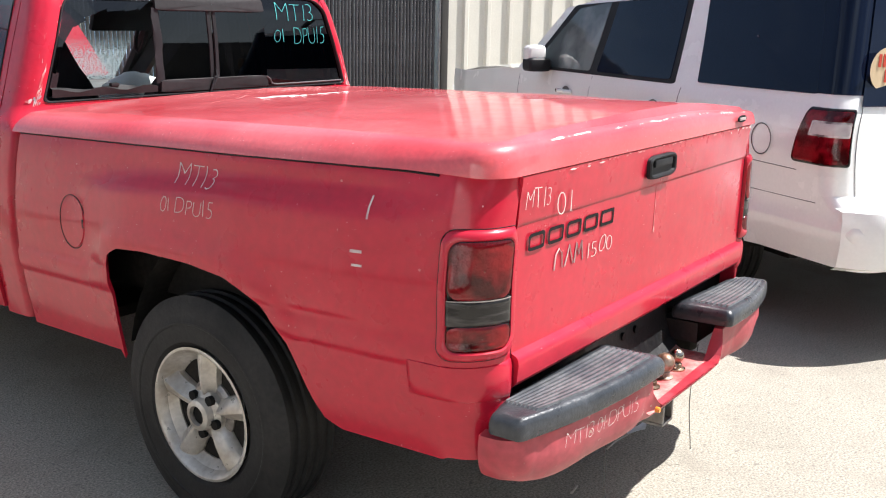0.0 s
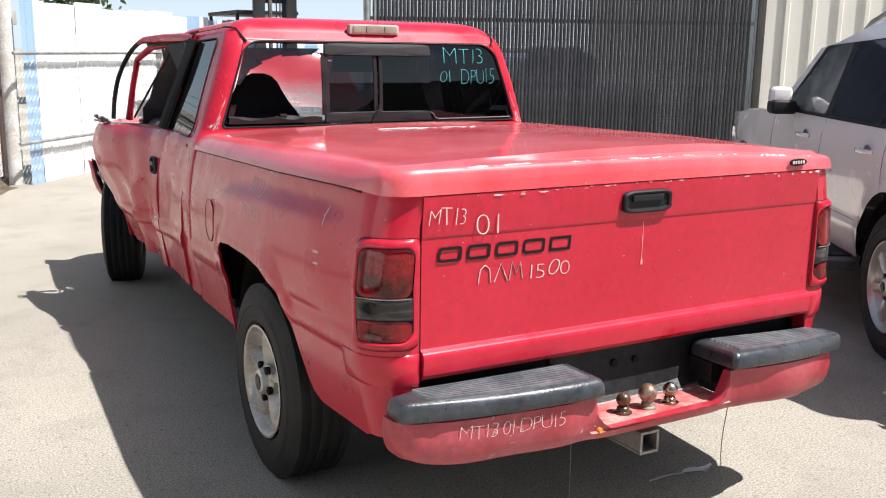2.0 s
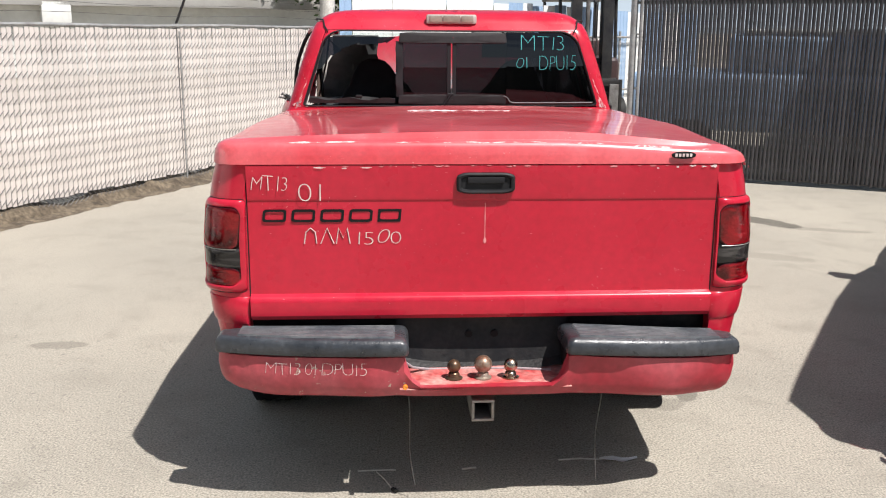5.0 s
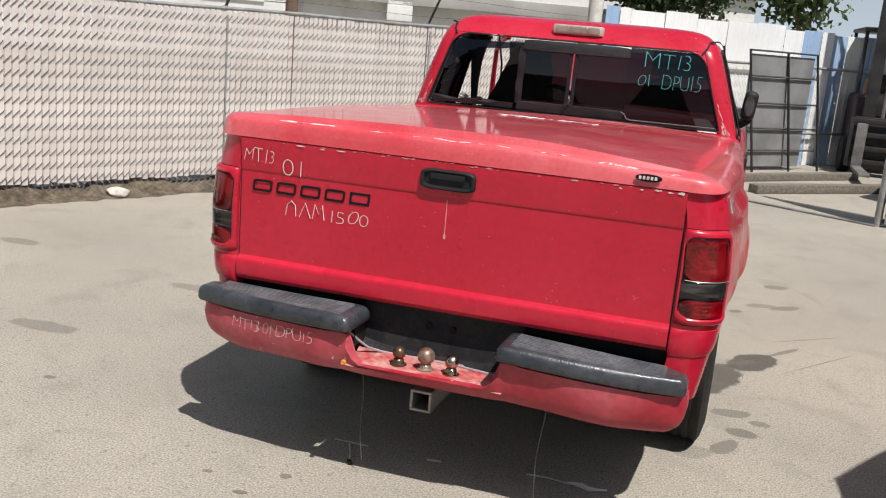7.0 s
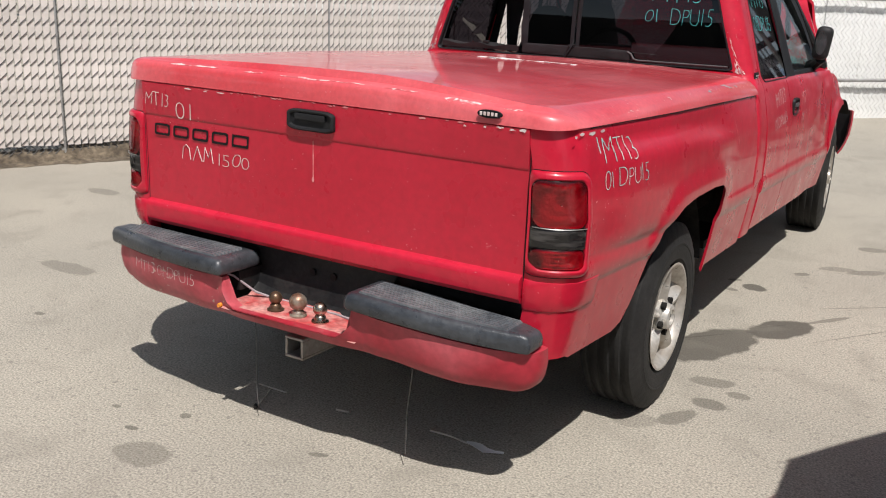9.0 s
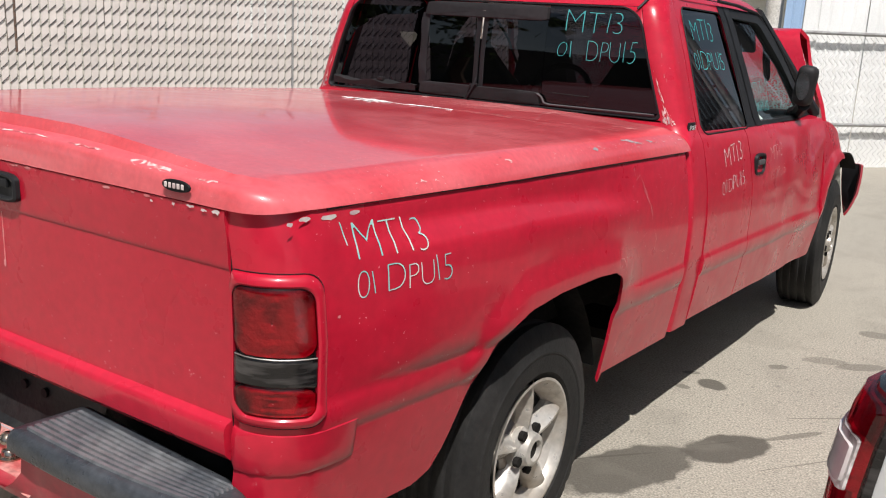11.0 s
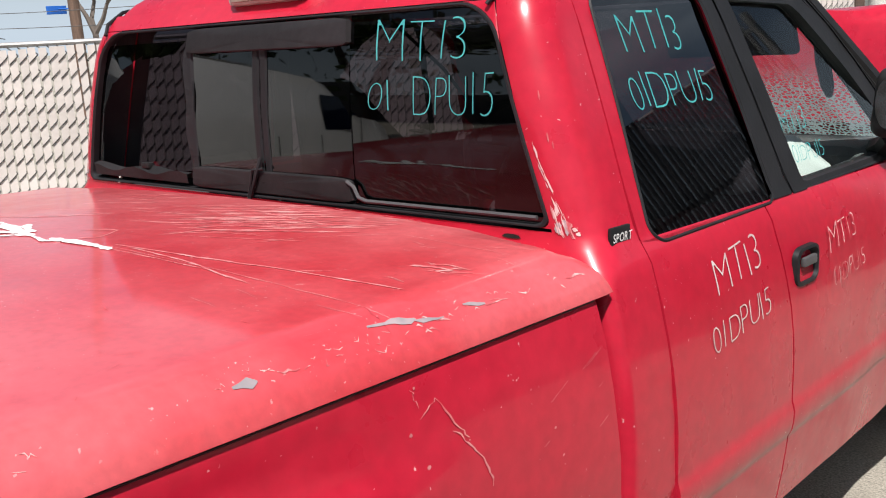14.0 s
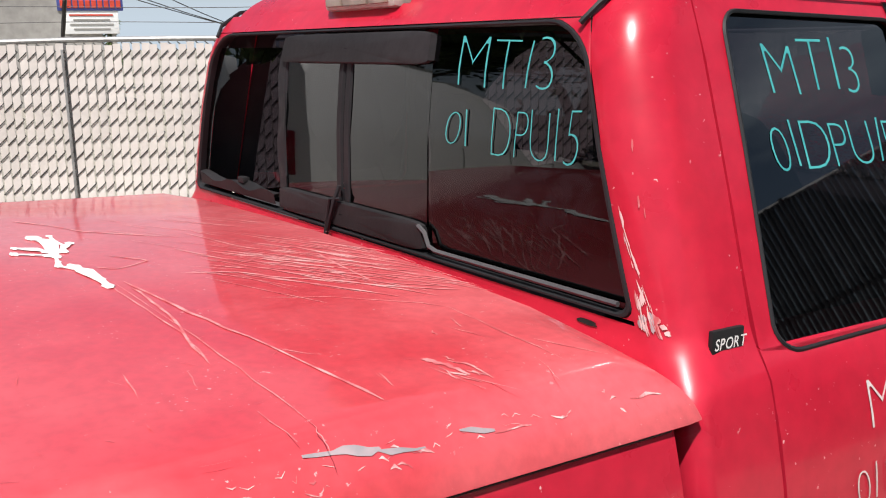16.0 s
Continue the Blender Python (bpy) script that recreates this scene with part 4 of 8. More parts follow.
def arch_gap(y, z, arch):
    best = 9.0
    for (ya, za), (yb, zb) in zip(arch, arch[1:]):
        d, e = yb - ya, zb - za
        k = min(max(((y - ya) * d + (z - za) * e) / (d * d + e * e), 0), 1)
        best = min(best, math.hypot(y - ya - k * d, z - za - k * e))
    return best


def half_width(y, z, flare=True):
    x = float(np.interp(z, Z_SIDE, X_SIDE)) * float(np.interp(y, [0.0, 0.25, 0.8, 1.9, 3.4, 4.4, 5.0], [0.962, 0.974, 1.0, 0.992, 0.982, 0.97, 0.94]))
    if flare:
        for arch in (ARCH, ARCH_F):
            if arch[0][0] - 0.3 < y < arch[-1][0] + 0.3:
                x += 0.013 * smooth01((0.080 - arch_gap(y, z, arch)) / 0.035) * smooth01((z - 0.70) / 0.14)
        crest = float(np.interp(y, [0.2, 0.84, 1.23, 1.6], [1.150, 1.146, 1.125, 1.095]))  # swell over the wheel
        swell = smooth01((1.66 - y) / 0.40) * smooth01((y - 0.10) / 0.35)
        x += swell * (0.021 * smooth01((crest + 0.012 - z) / 0.065) * smooth01((z - 0.8) / 0.06) - 0.007 * smooth01((z - crest + 0.03) / 0.04) * smooth01((1.205 - z) / 0.05))
    return x


ROWS_Z = [0.487, 0.51, 0.53, 0.58, 0.64, 0.68, 0.712, 0.722, 0.732, 0.738, 0.750, 0.77, 0.795, 0.806, 0.818, 0.83, 0.85, 0.88, 0.91, 0.94, 0.97, 1.0, 1.03, 1.055, 1.075, 1.095, 1.115, 1.135, 1.155, 1.175, 1.195, 1.208, 1.214]


def skin(side, ys, zs, arch=None, low=0.487, lip=0.004):
    """The outer skin of a body side between the given stations, with a turned-in rim below."""
    rows = []
    for y in ys:
        bottom = low + 0.035 * smooth01((y - 1.43) / 0.02) * (y < 3.0)
        if arch and arch[0][0] < y < arch[-1][0]:
            bottom = max(low, float(np.interp(y, [a for a, _ in arch], [b for _, b in arch])))
        x0 = half_width(y, bottom)
        row = [(side * (x0 - lip - 0.005), y, bottom + 0.012), (side * (x0 - lip), y, bottom + 0.004), (side * (x0 - 0.002), y, bottom)]
        row += [(side * half_width(y, max(z, bottom)), y, max(z, bottom)) for z in zs]
        rows.append(row)
    return rows


def edge_in(rows, side, depth=0.03):
    """Turns the first and last station inward, for the shut lines."""
    def inward(row):
        return [(x - side * depth, y, z) for x, y, z in row]
    return [inward(rows[0])] + rows + [inward(rows[-1])]


R_C = 0.13  # plan radius of the rear corners
X_GATE = 0.797


def corner(side, u, z, out=0.0):
    """Rear corner in plan: u 0..1 across the back, 1..2 round the corner, above 2 forward along the side."""
    w = half_width(R_C, z) + out
    if u <= 1:
        return (side * (X_GATE + u * (w - R_C - X_GATE)), -out + 0.006 * (1 - u), z)
    if u <= 2:
        a = (u - 1) * math.pi / 2
        return (side * (w - R_C + R_C * math.sin(a)), R_C - (R_C + out) * math.cos(a), z)
    y = R_C + (u - 2)
    return (side * (half_width(y, z) + out), y, z)


for side in (-1, 1):
    bm = bmesh.new()
    zs = ROWS_Z
    back = []
    for u in (0, 0.0001, 0.4, 0.8, 1, 1.15, 1.3, 1.45, 1.6, 1.75, 1.9):
        low = 0.497
        row = [corner(side, u, max(z, low)) for z in zs]
        if u == 0:
            row = [(x, y + 0.05, z) for x, y, z in row]
        a = Vector(row[0])
        back.append([(a.x * 0.95, a.y + 0.04, a.z + 0.02), (a.x * 0.97, a.y + 0.03, a.z + 0.004), (a.x * 0.997, a.y + 0.002, a.z)] + row)
    ys = sorted({R_C, *np.linspace(R_C, 0.43, 7), *np.linspace(0.43, 1.425, 56), 0.4555, 1.4295, 1.4325, 1.4345, *np.linspace(1.45, 1.978, 9)})
    sheet(bm, back + edge_in(skin(side, [float(y) for y in ys], zs, ARCH), side)[1:])
    bedside = tpart("bedside", bm, RED, label="dusty red bedside panel with scratches and marker writing")
    # tail lamp: proud surround, reflector, red lenses and a smoked band between
    def lamp_at(a, b, out, side=side):
        s, flat_part = max((0.016 if side < 0 else 0.009) + 0.170 * (a + 1) / 2, 0.003), 0.018
        u = s / flat_part if s < flat_part else (1 + (s - flat_part) / 0.204 if s < flat_part + 0.204 else 2 + s - flat_part - 0.204)
        return corner(side, u, 0.797 + 0.266 * (b + 1) / 2, out)

    def lamp_sheet(lo, hi, rows, r=(0.36, 0.24), side=side):
        bm = bmesh.new()
        pts = rounded2(*r)
        mid, half = (lo + hi) / 2, (hi - lo) / 2
        sheet(bm, [[lamp_at(a * (1 + grow / 0.086) * k, mid + (half + grow / 0.133) * b * k, d) for a, b in pts + pts[:1]] for grow, k, d in rows])
        return bm

    lamp = tpart("tail_lamp", lamp_sheet(-1, 1, [(0.026, 1, -0.006), (0.0255, 1, 0.003), (0.022, 1, 0.0085), (0.013, 1, 0.0125), (0.006, 1, 0.0125), (0.002, 1, 0.0095), (0.001, 1, 0.0)]), RED, bedside, "tail lamp with red lenses and a smoked band")
    tpart("lamp_housing", lamp_sheet(-1, 1, [(0.0, k, 0.002) for k in (1.0, 0.8, 0.6, 0.4, 0.2, 0.02)]), BLACK, lamp)
    for name, lo, hi, mt, r in (("upper_lens", -0.06, 1, LENS, (0.34, 0.40)), ("smoked_lens", -0.535, -0.065, SMOKE, (0.04, 0.12)), ("lower_lens", -1, -0.54, LENS, (0.32, 0.60))):
        if mt is LENS:
            bm = lamp_sheet(lo, hi, [(-0.002, k, 0.005 + 0.0035 * abs(math.sin(7 * k))) for k in (1.0, 0.93, 0.85, 0.75, 0.6, 0.5, 0.4, 0.25, 0.1, 0.02)], r)
            tpart("reflector", bm, REFLECT, lamp)
        tpart(name, lamp_sheet(lo, hi, [(0.0015, 1, 0.003), (0.0008, 1, 0.0085), (-0.003, 1, 0.0105)] + [(-0.003, k, 0.0115) for k in (0.93, 0.8, 0.6, 0.4, 0.2, 0.02)], r), mt, lamp)
    bm = bmesh.new()
    tube(bm, [lamp_at(a, -0.06, 0.0135) for a in np.linspace(-0.97, 0.97, 9)], 0.0016, 5)
    tpart("bright_trim", bm, STEEL, lamp)
    bm = bmesh.new()  # shut line round the surround
    pts = rounded2(0.36, 0.24)
    tube(bm, [lamp_at(a * (1 + 0.0275 / 0.086), b * (1 + 0.0275 / 0.133), 0.0003) for a, b in pts], 0.0012, 4, True)
    tpart("shut_line", bm, BLACK, lamp)
    bm = bmesh.new()  # moulded block under the lamp
    rows = []
    for z, d in ((0.655, -0.004), (0.660, 0.004), (0.672, 0.008), (0.70, 0.0095), (0.735, 0.008), (0.752, 0.003), (0.757, -0.004)):
        rows.append([corner(side, u, z, -0.004 + (d + 0.004) * k) for u, k in ((0.02, 1), (0.1, 1), (0.5, 1), (1, 1), (1.2, 1), (1.4, 1), (1.6, 1), (1.8, 1), (2, 1), (2.05, 0.97), (2.07, 0.85), (2.082, 0.6), (2.09, 0))])
    sheet(bm, rows)
    tpart("corner_moulding", bm, RED, bedside)
    # marks in the paint of the bedside
    rnd = random.Random(5 + side)
    bm = bmesh.new()
    for k in range(9):
        y, z = rnd.uniform(0.05, 1.9), rnd.uniform(0.84, 1.2)
        if y < 1.45 and z < 0.97 and y > 0.4:
            continue
        r = rnd.uniform(0.002, 0.004)
        fan(bm, [(side * (half_width(y, z) + 0.0015), y + r * rnd.uniform(0.6, 1.5) * math.cos(w), z + r * math.sin(w)) for w in np.linspace(0, 5.4, 7)])
    tagged(tpart("paint_chip", bm, PINKSCR, bedside), kind="stuff")

# fuel door on the driver's side
bm = bmesh.new()
ring = []
for k in (1.04, 1.0, 0.96, 0.5, 0.03):
    out = -0.004 if k > 1 or k == 1.0 else 0.003
    row = [(-(half_width(1.612 + 0.072 * k * math.cos(w), 0.945 + 0.088 * k * math.sin(w)) + out), 1.612 + 0.072 * k * math.cos(w), 0.945 + 0.088 * k * math.sin(w)) for w in np.linspace(0, 2 * math.pi, 33)]
    ring.append(row)
sheet(bm, ring[1:])
fuel = tpart("fuel_door", bm, RED, label="round red fuel door")
bm = bmesh.new()
tube(bm, [(-(half_width(1.612, 0.945) + 0.001), 1.612 + 0.074 * math.cos(w), 0.945 + 0.09 * math.sin(w)) for w in np.linspace(0, 2 * math.pi, 32, endpoint=False)], 0.0015, 5, True)
tpart("fuel_door_gap", bm, BLACK, fuel)
bm = bmesh.new()
box(bm, (-(half_width(1.545, 0.945) + 0.001), 1.548, 0.945), (0.004, 0.010, 0.030), 0.003)
tpart("fuel_door_notch", bm, BLACK, fuel)

# tailgate
Y_GATE = [(0.672, 0.03), (0.674, -0.004), (0.69, -0.018), (0.735, -0.022), (0.750, -0.0195), (0.757, -0.013), (0.761, -0.002), (0.764, 0.0015), (0.785, 0.002), (0.95, 0.001), (1.070, 0.000), (1.082, 0.000), (1.0845, -0.0022), (1.092, -0.0032), (1.105, -0.0042), (1.15, -0.007), (1.19, -0.0092), (1.2035, -0.0088), (1.206, -0.003), (1.2065, 0.03)]
bm = bmesh.new()
xs = [-0.7925, -0.792] + list(np.linspace(-0.787, 0.787, 40)) + [0.792, 0.7925]
rows = []
for z, y in [(a, b) for a, b in Y_GATE]:
    row = []
    for x in xs:
        yy = y + (0.03 if abs(x) > 0.7922 else 0) + 0.004 * (x / 0.79) ** 2 * (z < 1.18)
        row.append((x, yy, z))
    rows.append(row)
sheet(bm, rows)
tailgate = tpart("tailgate", bm, RED, label="red tailgate with worn paint along its top edge")
for side in (-1, 1):
    bm = bmesh.new()
    box(bm, (side * 0.7945, 0.022, 0.94), (0.016, 0.03, 0.54))
    tpart("shut_gap", bm, BLACK, tailgate)
bm = bmesh.new()
rim = rounded(0.45, 6)
q = lambda a, b, y: (0.0 + 0.098 * a, y, 1.143 + 0.036 * b)
sheet(bm, [[q(a * k, b * k2, y) for a, b in rim + rim[:1]] for k, k2, y in ((1, 1, -0.008), (0.99, 0.97, -0.018), (0.93, 0.84, -0.022), (0.86, 0.70, -0.020), (0.83, 0.62, -0.0118), (0.4, 0.3, -0.0116), (0.02, 0.02, -0.0116))])
handle = tpart("tailgate_handle", bm, BLACK, tailgate, "black plastic tailgate handle in an oval recess")
bm = bmesh.new()
box(bm, (0.0, -0.0165, 1.154), (0.124, 0.010, 0.022), 0.004)
tpart("paddle", bm, BLACK, handle)
bm = bmesh.new()
rnd = random.Random(3)
for k in range(46):  # chipped paint
    top = rnd.random() < 0.6
    x = rnd.uniform(-0.76, 0.78)
    z = 1.2005 + rnd.uniform(-0.003, 0.002) if top else rnd.uniform(0.70, 1.18)
    if not top and abs(x) < 0.13 and z > 1.05:
        continue
    r = rnd.uniform(0.0025, 0.008) if top else rnd.uniform(0.0012, 0.0035)
    y = float(np.interp(z, [a for a, _ in Y_GATE], [b for _, b in Y_GATE])) + 0.004 * (x / 0.79) ** 2 * (z < 1.18) - 0.0016
    fan(bm, [(x + r * rnd.uniform(0.5, 2.4) * math.cos(w), y, z + r * rnd.uniform(0.15, 0.6) * math.sin(w)) for w in np.linspace(0, 5.5, 8)])
box(bm, (0.0, 0.0000, 1.01), (0.003, 0.0016, 0.13))
fan(bm, [(0.0 + 0.005 * math.cos(w), -0.0012, 0.945 + 0.010 * math.sin(w)) for w in np.linspace(0, 5.5, 8)])
tagged(tpart("paint_chip", bm, PINKSCR, tailgate), kind="stuff")
bm = bmesh.new()  # paint knocked off to the primer below the cover's right corner
for x, z, a, b in ((0.702, 1.200, 0.013, 0.004), (0.738, 1.197, 0.010, 0.003), (0.648, 1.197, 0.006, 0.004), (0.775, 1.199, 0.012, 0.006), (-0.55, 1.196, 0.02, 0.003), (-0.47, 1.194, 0.012, 0.002), (-0.40, 1.196, 0.02, 0.0025), (0.58, 1.192, 0.005, 0.004)):
    fan(bm, [(x + a * rnd.uniform(0.4, 1.4) * math.cos(w), -0.0125, z + b * rnd.uniform(0.3, 1.2) * math.sin(w)) for w in np.linspace(0, 5.6, 10)])
for y, z, a, b in ((0.085, 1.196, 0.016, 0.005), (0.150, 1.193, 0.022, 0.008), (0.225, 1.196, 0.016, 0.006), (0.045, 1.190, 0.008, 0.006)):
    fan(bm, [(half_width(y + a * math.cos(w), z) + 0.0022, y + a * math.cos(w), z + b * rnd.uniform(0.5, 1.2) * math.sin(w)) for w in np.linspace(0, 5.6, 10)])
tagged(tpart("bare_chip", bm, CHALK, tailgate), kind="stuff")
# maker's name as plain dark blocks
for k in range(5):
    bm = bmesh.new()
    x0 = -0.745 + k * 0.0955
    quad = ((x0, 1.012), (x0 + 0.078, 1.012), (x0 + 0.082, 1.056), (x0 + 0.004, 1.056))
    rim = rounded(0.35 if k < 4 else 0.08, 4)
    hole = rounded(0.3, 4)
    rows = []
    for pts, s, t in ((rim, 1, 1), (hole, 0.78, 0.60)):
        rows.append([(p[0], -0.0012, p[1]) for p in (in_quad(quad, a * s, b * t) for a, b in pts + pts[:1])])
    sheet(bm, rows)
    tpart("emblem_block", bm, INK, tailgate)
flat = lambda x0, z0, y=-0.0108, k=1.0: (lambda a, b: on_truck((x0 + a * k, y, z0 + b)))
write("marker_letter", "MT13", 0.075, flat(-0.778, 1.118, -0.0098, 0.86), CHALK, tailgate, "white marker letter", wobble=0.12, slant=0.08, gap=0.5, seed=2)
write("marker_letter", "01", 0.092, flat(-0.622, 1.083, -0.0090, 1.25), CHALK, tailgate, "white marker letter", wobble=0.05, seed=3)
write("marker_letter", "1500", 0.068, flat(-0.432, 0.936, -0.0008, 1.42), CHALK, tailgate, "white marker letter", wobble=0.12, slant=0.1, gap=0.35, seed=4)
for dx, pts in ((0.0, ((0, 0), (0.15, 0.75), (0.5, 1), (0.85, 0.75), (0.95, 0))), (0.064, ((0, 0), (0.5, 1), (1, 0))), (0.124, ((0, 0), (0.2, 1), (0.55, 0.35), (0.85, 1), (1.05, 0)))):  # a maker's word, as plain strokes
    bm = bmesh.new()
    tube(bm, [(-0.608 + 0.86 * dx + 0.044 * a, 0.0002, 0.938 + 0.054 * b) for a, b in pts], 0.0020, 4)
    tpart("marker_stroke", bm, CHALK, tailgate)

# hard bed cover
def cover_side(y):
    """Half width of the cover's lower rim, just proud of the bedside."""
    return half_width(y, 1.20, False) * float(np.interp(y, [0.0, 0.25], [0.999, 1.0])) + 0.0035


def cover_low(x, y):
    """The cover sags toward its right rear corner."""
    return 0.032 * smooth01((x - 0.20) / 0.70) * smooth01((1.0 - y) / 1.0)


def cover_top(x, y):
    return 1.288 + 0.024 * (1 - min((x / 0.9) ** 2, 1)) + 0.004 * math.sin(3.1 * y + 2 * x) - cover_low(x, y)


RIM_D = (0.0, 0.0005, 0.002, 0.004, 0.007, 0.012, 0.020, 0.030, 0.040, 0.050, 0.062, 0.078, 0.10)
RIM_TIGHT = (1.2068, 1.2125, 1.231, 1.246, 1.262, 1.273, 1.280, 1.2843, 1.2870)
RIM_BROAD = (1.2165, 1.2185, 1.223, 1.228, 1.235, 1.244, 1.2550, 1.2655, 1.2740, 1.280, 1.2845)


def cover_rim(d, x, y, flank):
    """Height of the cover d metres in from its rim: a tight edge at the tail, a broad shoulder on the flanks."""
    low = cover_low(x, y)
    top = cover_top(x, y) + low
    tight, broad = (float(np.interp(d, RIM_D, list(h) + [top] * (len(RIM_D) - len(h)))) for h in (RIM_TIGHT, RIM_BROAD))
    z = tight + (broad - tight) * flank
    return z - low * min(max((z - 1.2068) / 0.08, 0.0), 1.0)


bm = bmesh.new()
plan = []
for u in np.linspace(0, 1, 7)[:-1]:
    plan.append((u * (0.910 - 0.10), -0.0115))
for w in np.linspace(0, math.pi / 2, 9):
    plan.append((0.910 - 0.10 + 0.10 * math.sin(w), -0.0115 + 0.10 - 0.10 * math.cos(w)))
for y in np.linspace(0.12, 2.0, 17):
    plan.append((cover_side(y), y))
plan.append((0.934, 2.025))
plan.append((0.90, 2.035))
for u in np.linspace(0.86, 0, 6):
    plan.append((u, 2.035))
full = plan + [(-x, y) for x, y in plan[::-1]][1:-1]
rows = []
mid = (0.0, 1.0)
for d in (0.012, *RIM_D, 0.16, 0.28, 0.45, 0.7, 0.88):
    row = []
    for x, y in full + full[:1]:
        kx = max(0.0, 1 - d / 0.96) if abs(x) > 1e-9 else 1
        ky = max(0.0, 1 - d / 1.03)
        px, py = x * kx, mid[1] + (y - mid[1]) * ky
        flank = smooth01((abs(x) - 0.80) / 0.10) * smooth01((y + 0.0115) / (0.10 if x > 0 else 0.22))
        row.append((px, py, cover_rim(0.0 if not rows else d, px, py, flank)))
    rows.append(row)
sheet(bm, rows)
fan(bm, rows[-1][:-1])
cover = tpart("bed_cover", bm, FADED, label="faded red fibreglass bed cover with scratches", angle=40)
for side in (-1, 1):  # dark seam under the cover
    bm = bmesh.new()
    tube(bm, [(side * (half_width(y, 1.208) + 0.0012), y, 1.2065 + 0.0075 * smooth01((y - 0.06) / 0.22)) for y in np.linspace(0.15, 1.97, 22)], 0.0034, 4)
    tpart("cover_seal", bm, BLACK, cover)
bm = bmesh.new()
rim = rounded(0.9, 6)
sheet(bm, [[(0.665 + 0.042 * a * k, y + 0.014, 1.236 + 0.0125 * b * k) for a, b in rim + rim[:1]] for k, y in ((1, -0.030), (0.95, -0.034), (0.05, -0.0345))])
badge = tpart("cover_badge", bm, INK, cover, "small black oval badge with plain pale marks")
for k in range(5):
    bm = bmesh.new()
    box(bm, (0.638 + 0.0125 * k, -0.0215, 1.236), (0.0085, 0.002, 0.011), 0.001, seg=1)
    tpart("badge_mark", bm, CHALK, badge)
rnd = random.Random(11)


def scratch(bm, pts, w, lift=0.0010, at=None):
    at = at or (lambda x, y: cover_top(x, y))
    pts = [Vector((*p, 0)) for p in pts]
    rows = []
    for i, p in enumerate(pts):
        d = (pts[min(i + 1, len(pts) - 1)] - pts[max(i - 1, 0)]).normalized()
        o = Vector((-d.y, d.x, 0)) * w * rnd.uniform(0.4, 1.2) * (0.3 if i in (0, len(pts) - 1) else 1)
        rows.append([(q.x, q.y, at(q.x, q.y) + lift) for q in (p - o, p + o)])
    sheet(bm, rows)


def rim_top(x, y):
    """Height of the cover near its right rim."""
    return cover_rim(cover_side(y) - x, x, y, 1.0)


def glide(pts, n=9):
    """A smooth line through a few points of the plan."""
    ks = np.linspace(0, len(pts) - 1, n)
    return [(float(np.interp(k, range(len(pts)), [p[0] for p in pts])) + rnd.uniform(-1, 1) * 0.002, float(np.interp(k, range(len(pts)), [p[1] for p in pts])) + rnd.uniform(-1, 1) * 0.002) for k in ks]


for pts, w in (([(0.22, 1.54), (0.44, 1.565), (0.67, 1.605), (0.845, 1.627)], 0.0024), ([(0.24, 1.515), (0.53, 1.525), (0.64, 1.515)], 0.0011), ([(0.22, 1.525), (0.63, 1.535), (0.87, 1.535), (0.93, 1.52)], 0.0008)):
    bm = bmesh.new()  # long pale scratches
    scratch(bm, glide(pts, 16), w)
    tpart("long_scratch", bm, PINKSCR, cover)
bm = bmesh.new()
for k in range(46):  # rubbed streaks toward the cab
    x, y = rnd.uniform(-0.45, 0.36), rnd.uniform(1.64, 1.93)
    ln, sl = rnd.uniform(0.04, 0.32), rnd.uniform(0.2, 0.55)
    pts = [(x + ln * q, min(y + sl * ln * q, 2.0)) for q in (0, 0.3, 0.6, 1)]
    scratch(bm, glide(pts, 5), rnd.uniform(0.0004, 0.0013) * (1.6 if k % 7 == 0 else 1))
scratch(bm, glide([(0.42, 1.68), (0.47, 1.77), (0.58, 1.88), (0.70, 1.88), (0.84, 1.88)], 14), 0.0009)
for k in range(9):
    x, y = rnd.uniform(0.74, 0.83), rnd.uniform(1.73, 1.78)
    scratch(bm, glide([(x, y), (x + rnd.uniform(0.01, 0.05), y + rnd.uniform(-0.01, 0.02))], 4), rnd.uniform(0.001, 0.003))
tagged(tpart("scratch", bm, PINKSCR, cover), kind="stuff")
bm = bmesh.new()
for k in range(130):  # small chips and hairlines all over
    x, y = rnd.uniform(-0.86, 0.88), rnd.uniform(0.0, 1.95)
    if rnd.random() < 0.45:
        x = rnd.uniform(0.45, 0.90)
        y = rnd.uniform(1.0, 1.95)
    ln, w = rnd.uniform(0.004, 0.030), rnd.uniform(0, 6.28)
    scratch(bm, [(x + ln * q * math.cos(w + 0.15 * q), y + ln * q * math.sin(w + 0.15 * q)) for q in (0, 0.5, 1)], rnd.uniform(0.0003, 0.0009))
tagged(tpart("hairline", bm, FAINTSCR, cover), kind="stuff")
bm = bmesh.new()
for k in range(64):  # bundles of pale drag marks
    v, u = 0.26 * rnd.random(), rnd.uniform(0.0, 0.30)
    ln, sl = rnd.uniform(0.06, 0.26), rnd.uniform(0.55, 1.0) - 1.6 * v
    x, y = 0.21 + 0.71 * u - 1.1 * v, 1.63 + 0.71 * u + 0.55 * v
    pts = [(x + ln * q, min(y + sl * ln * q, 1.99)) for q in (0, 0.35, 0.7, 1)]
    scratch(bm, glide(pts, 7), rnd.uniform(0.0006, 0.0022) * (1.7 if k % 9 == 0 else 1))
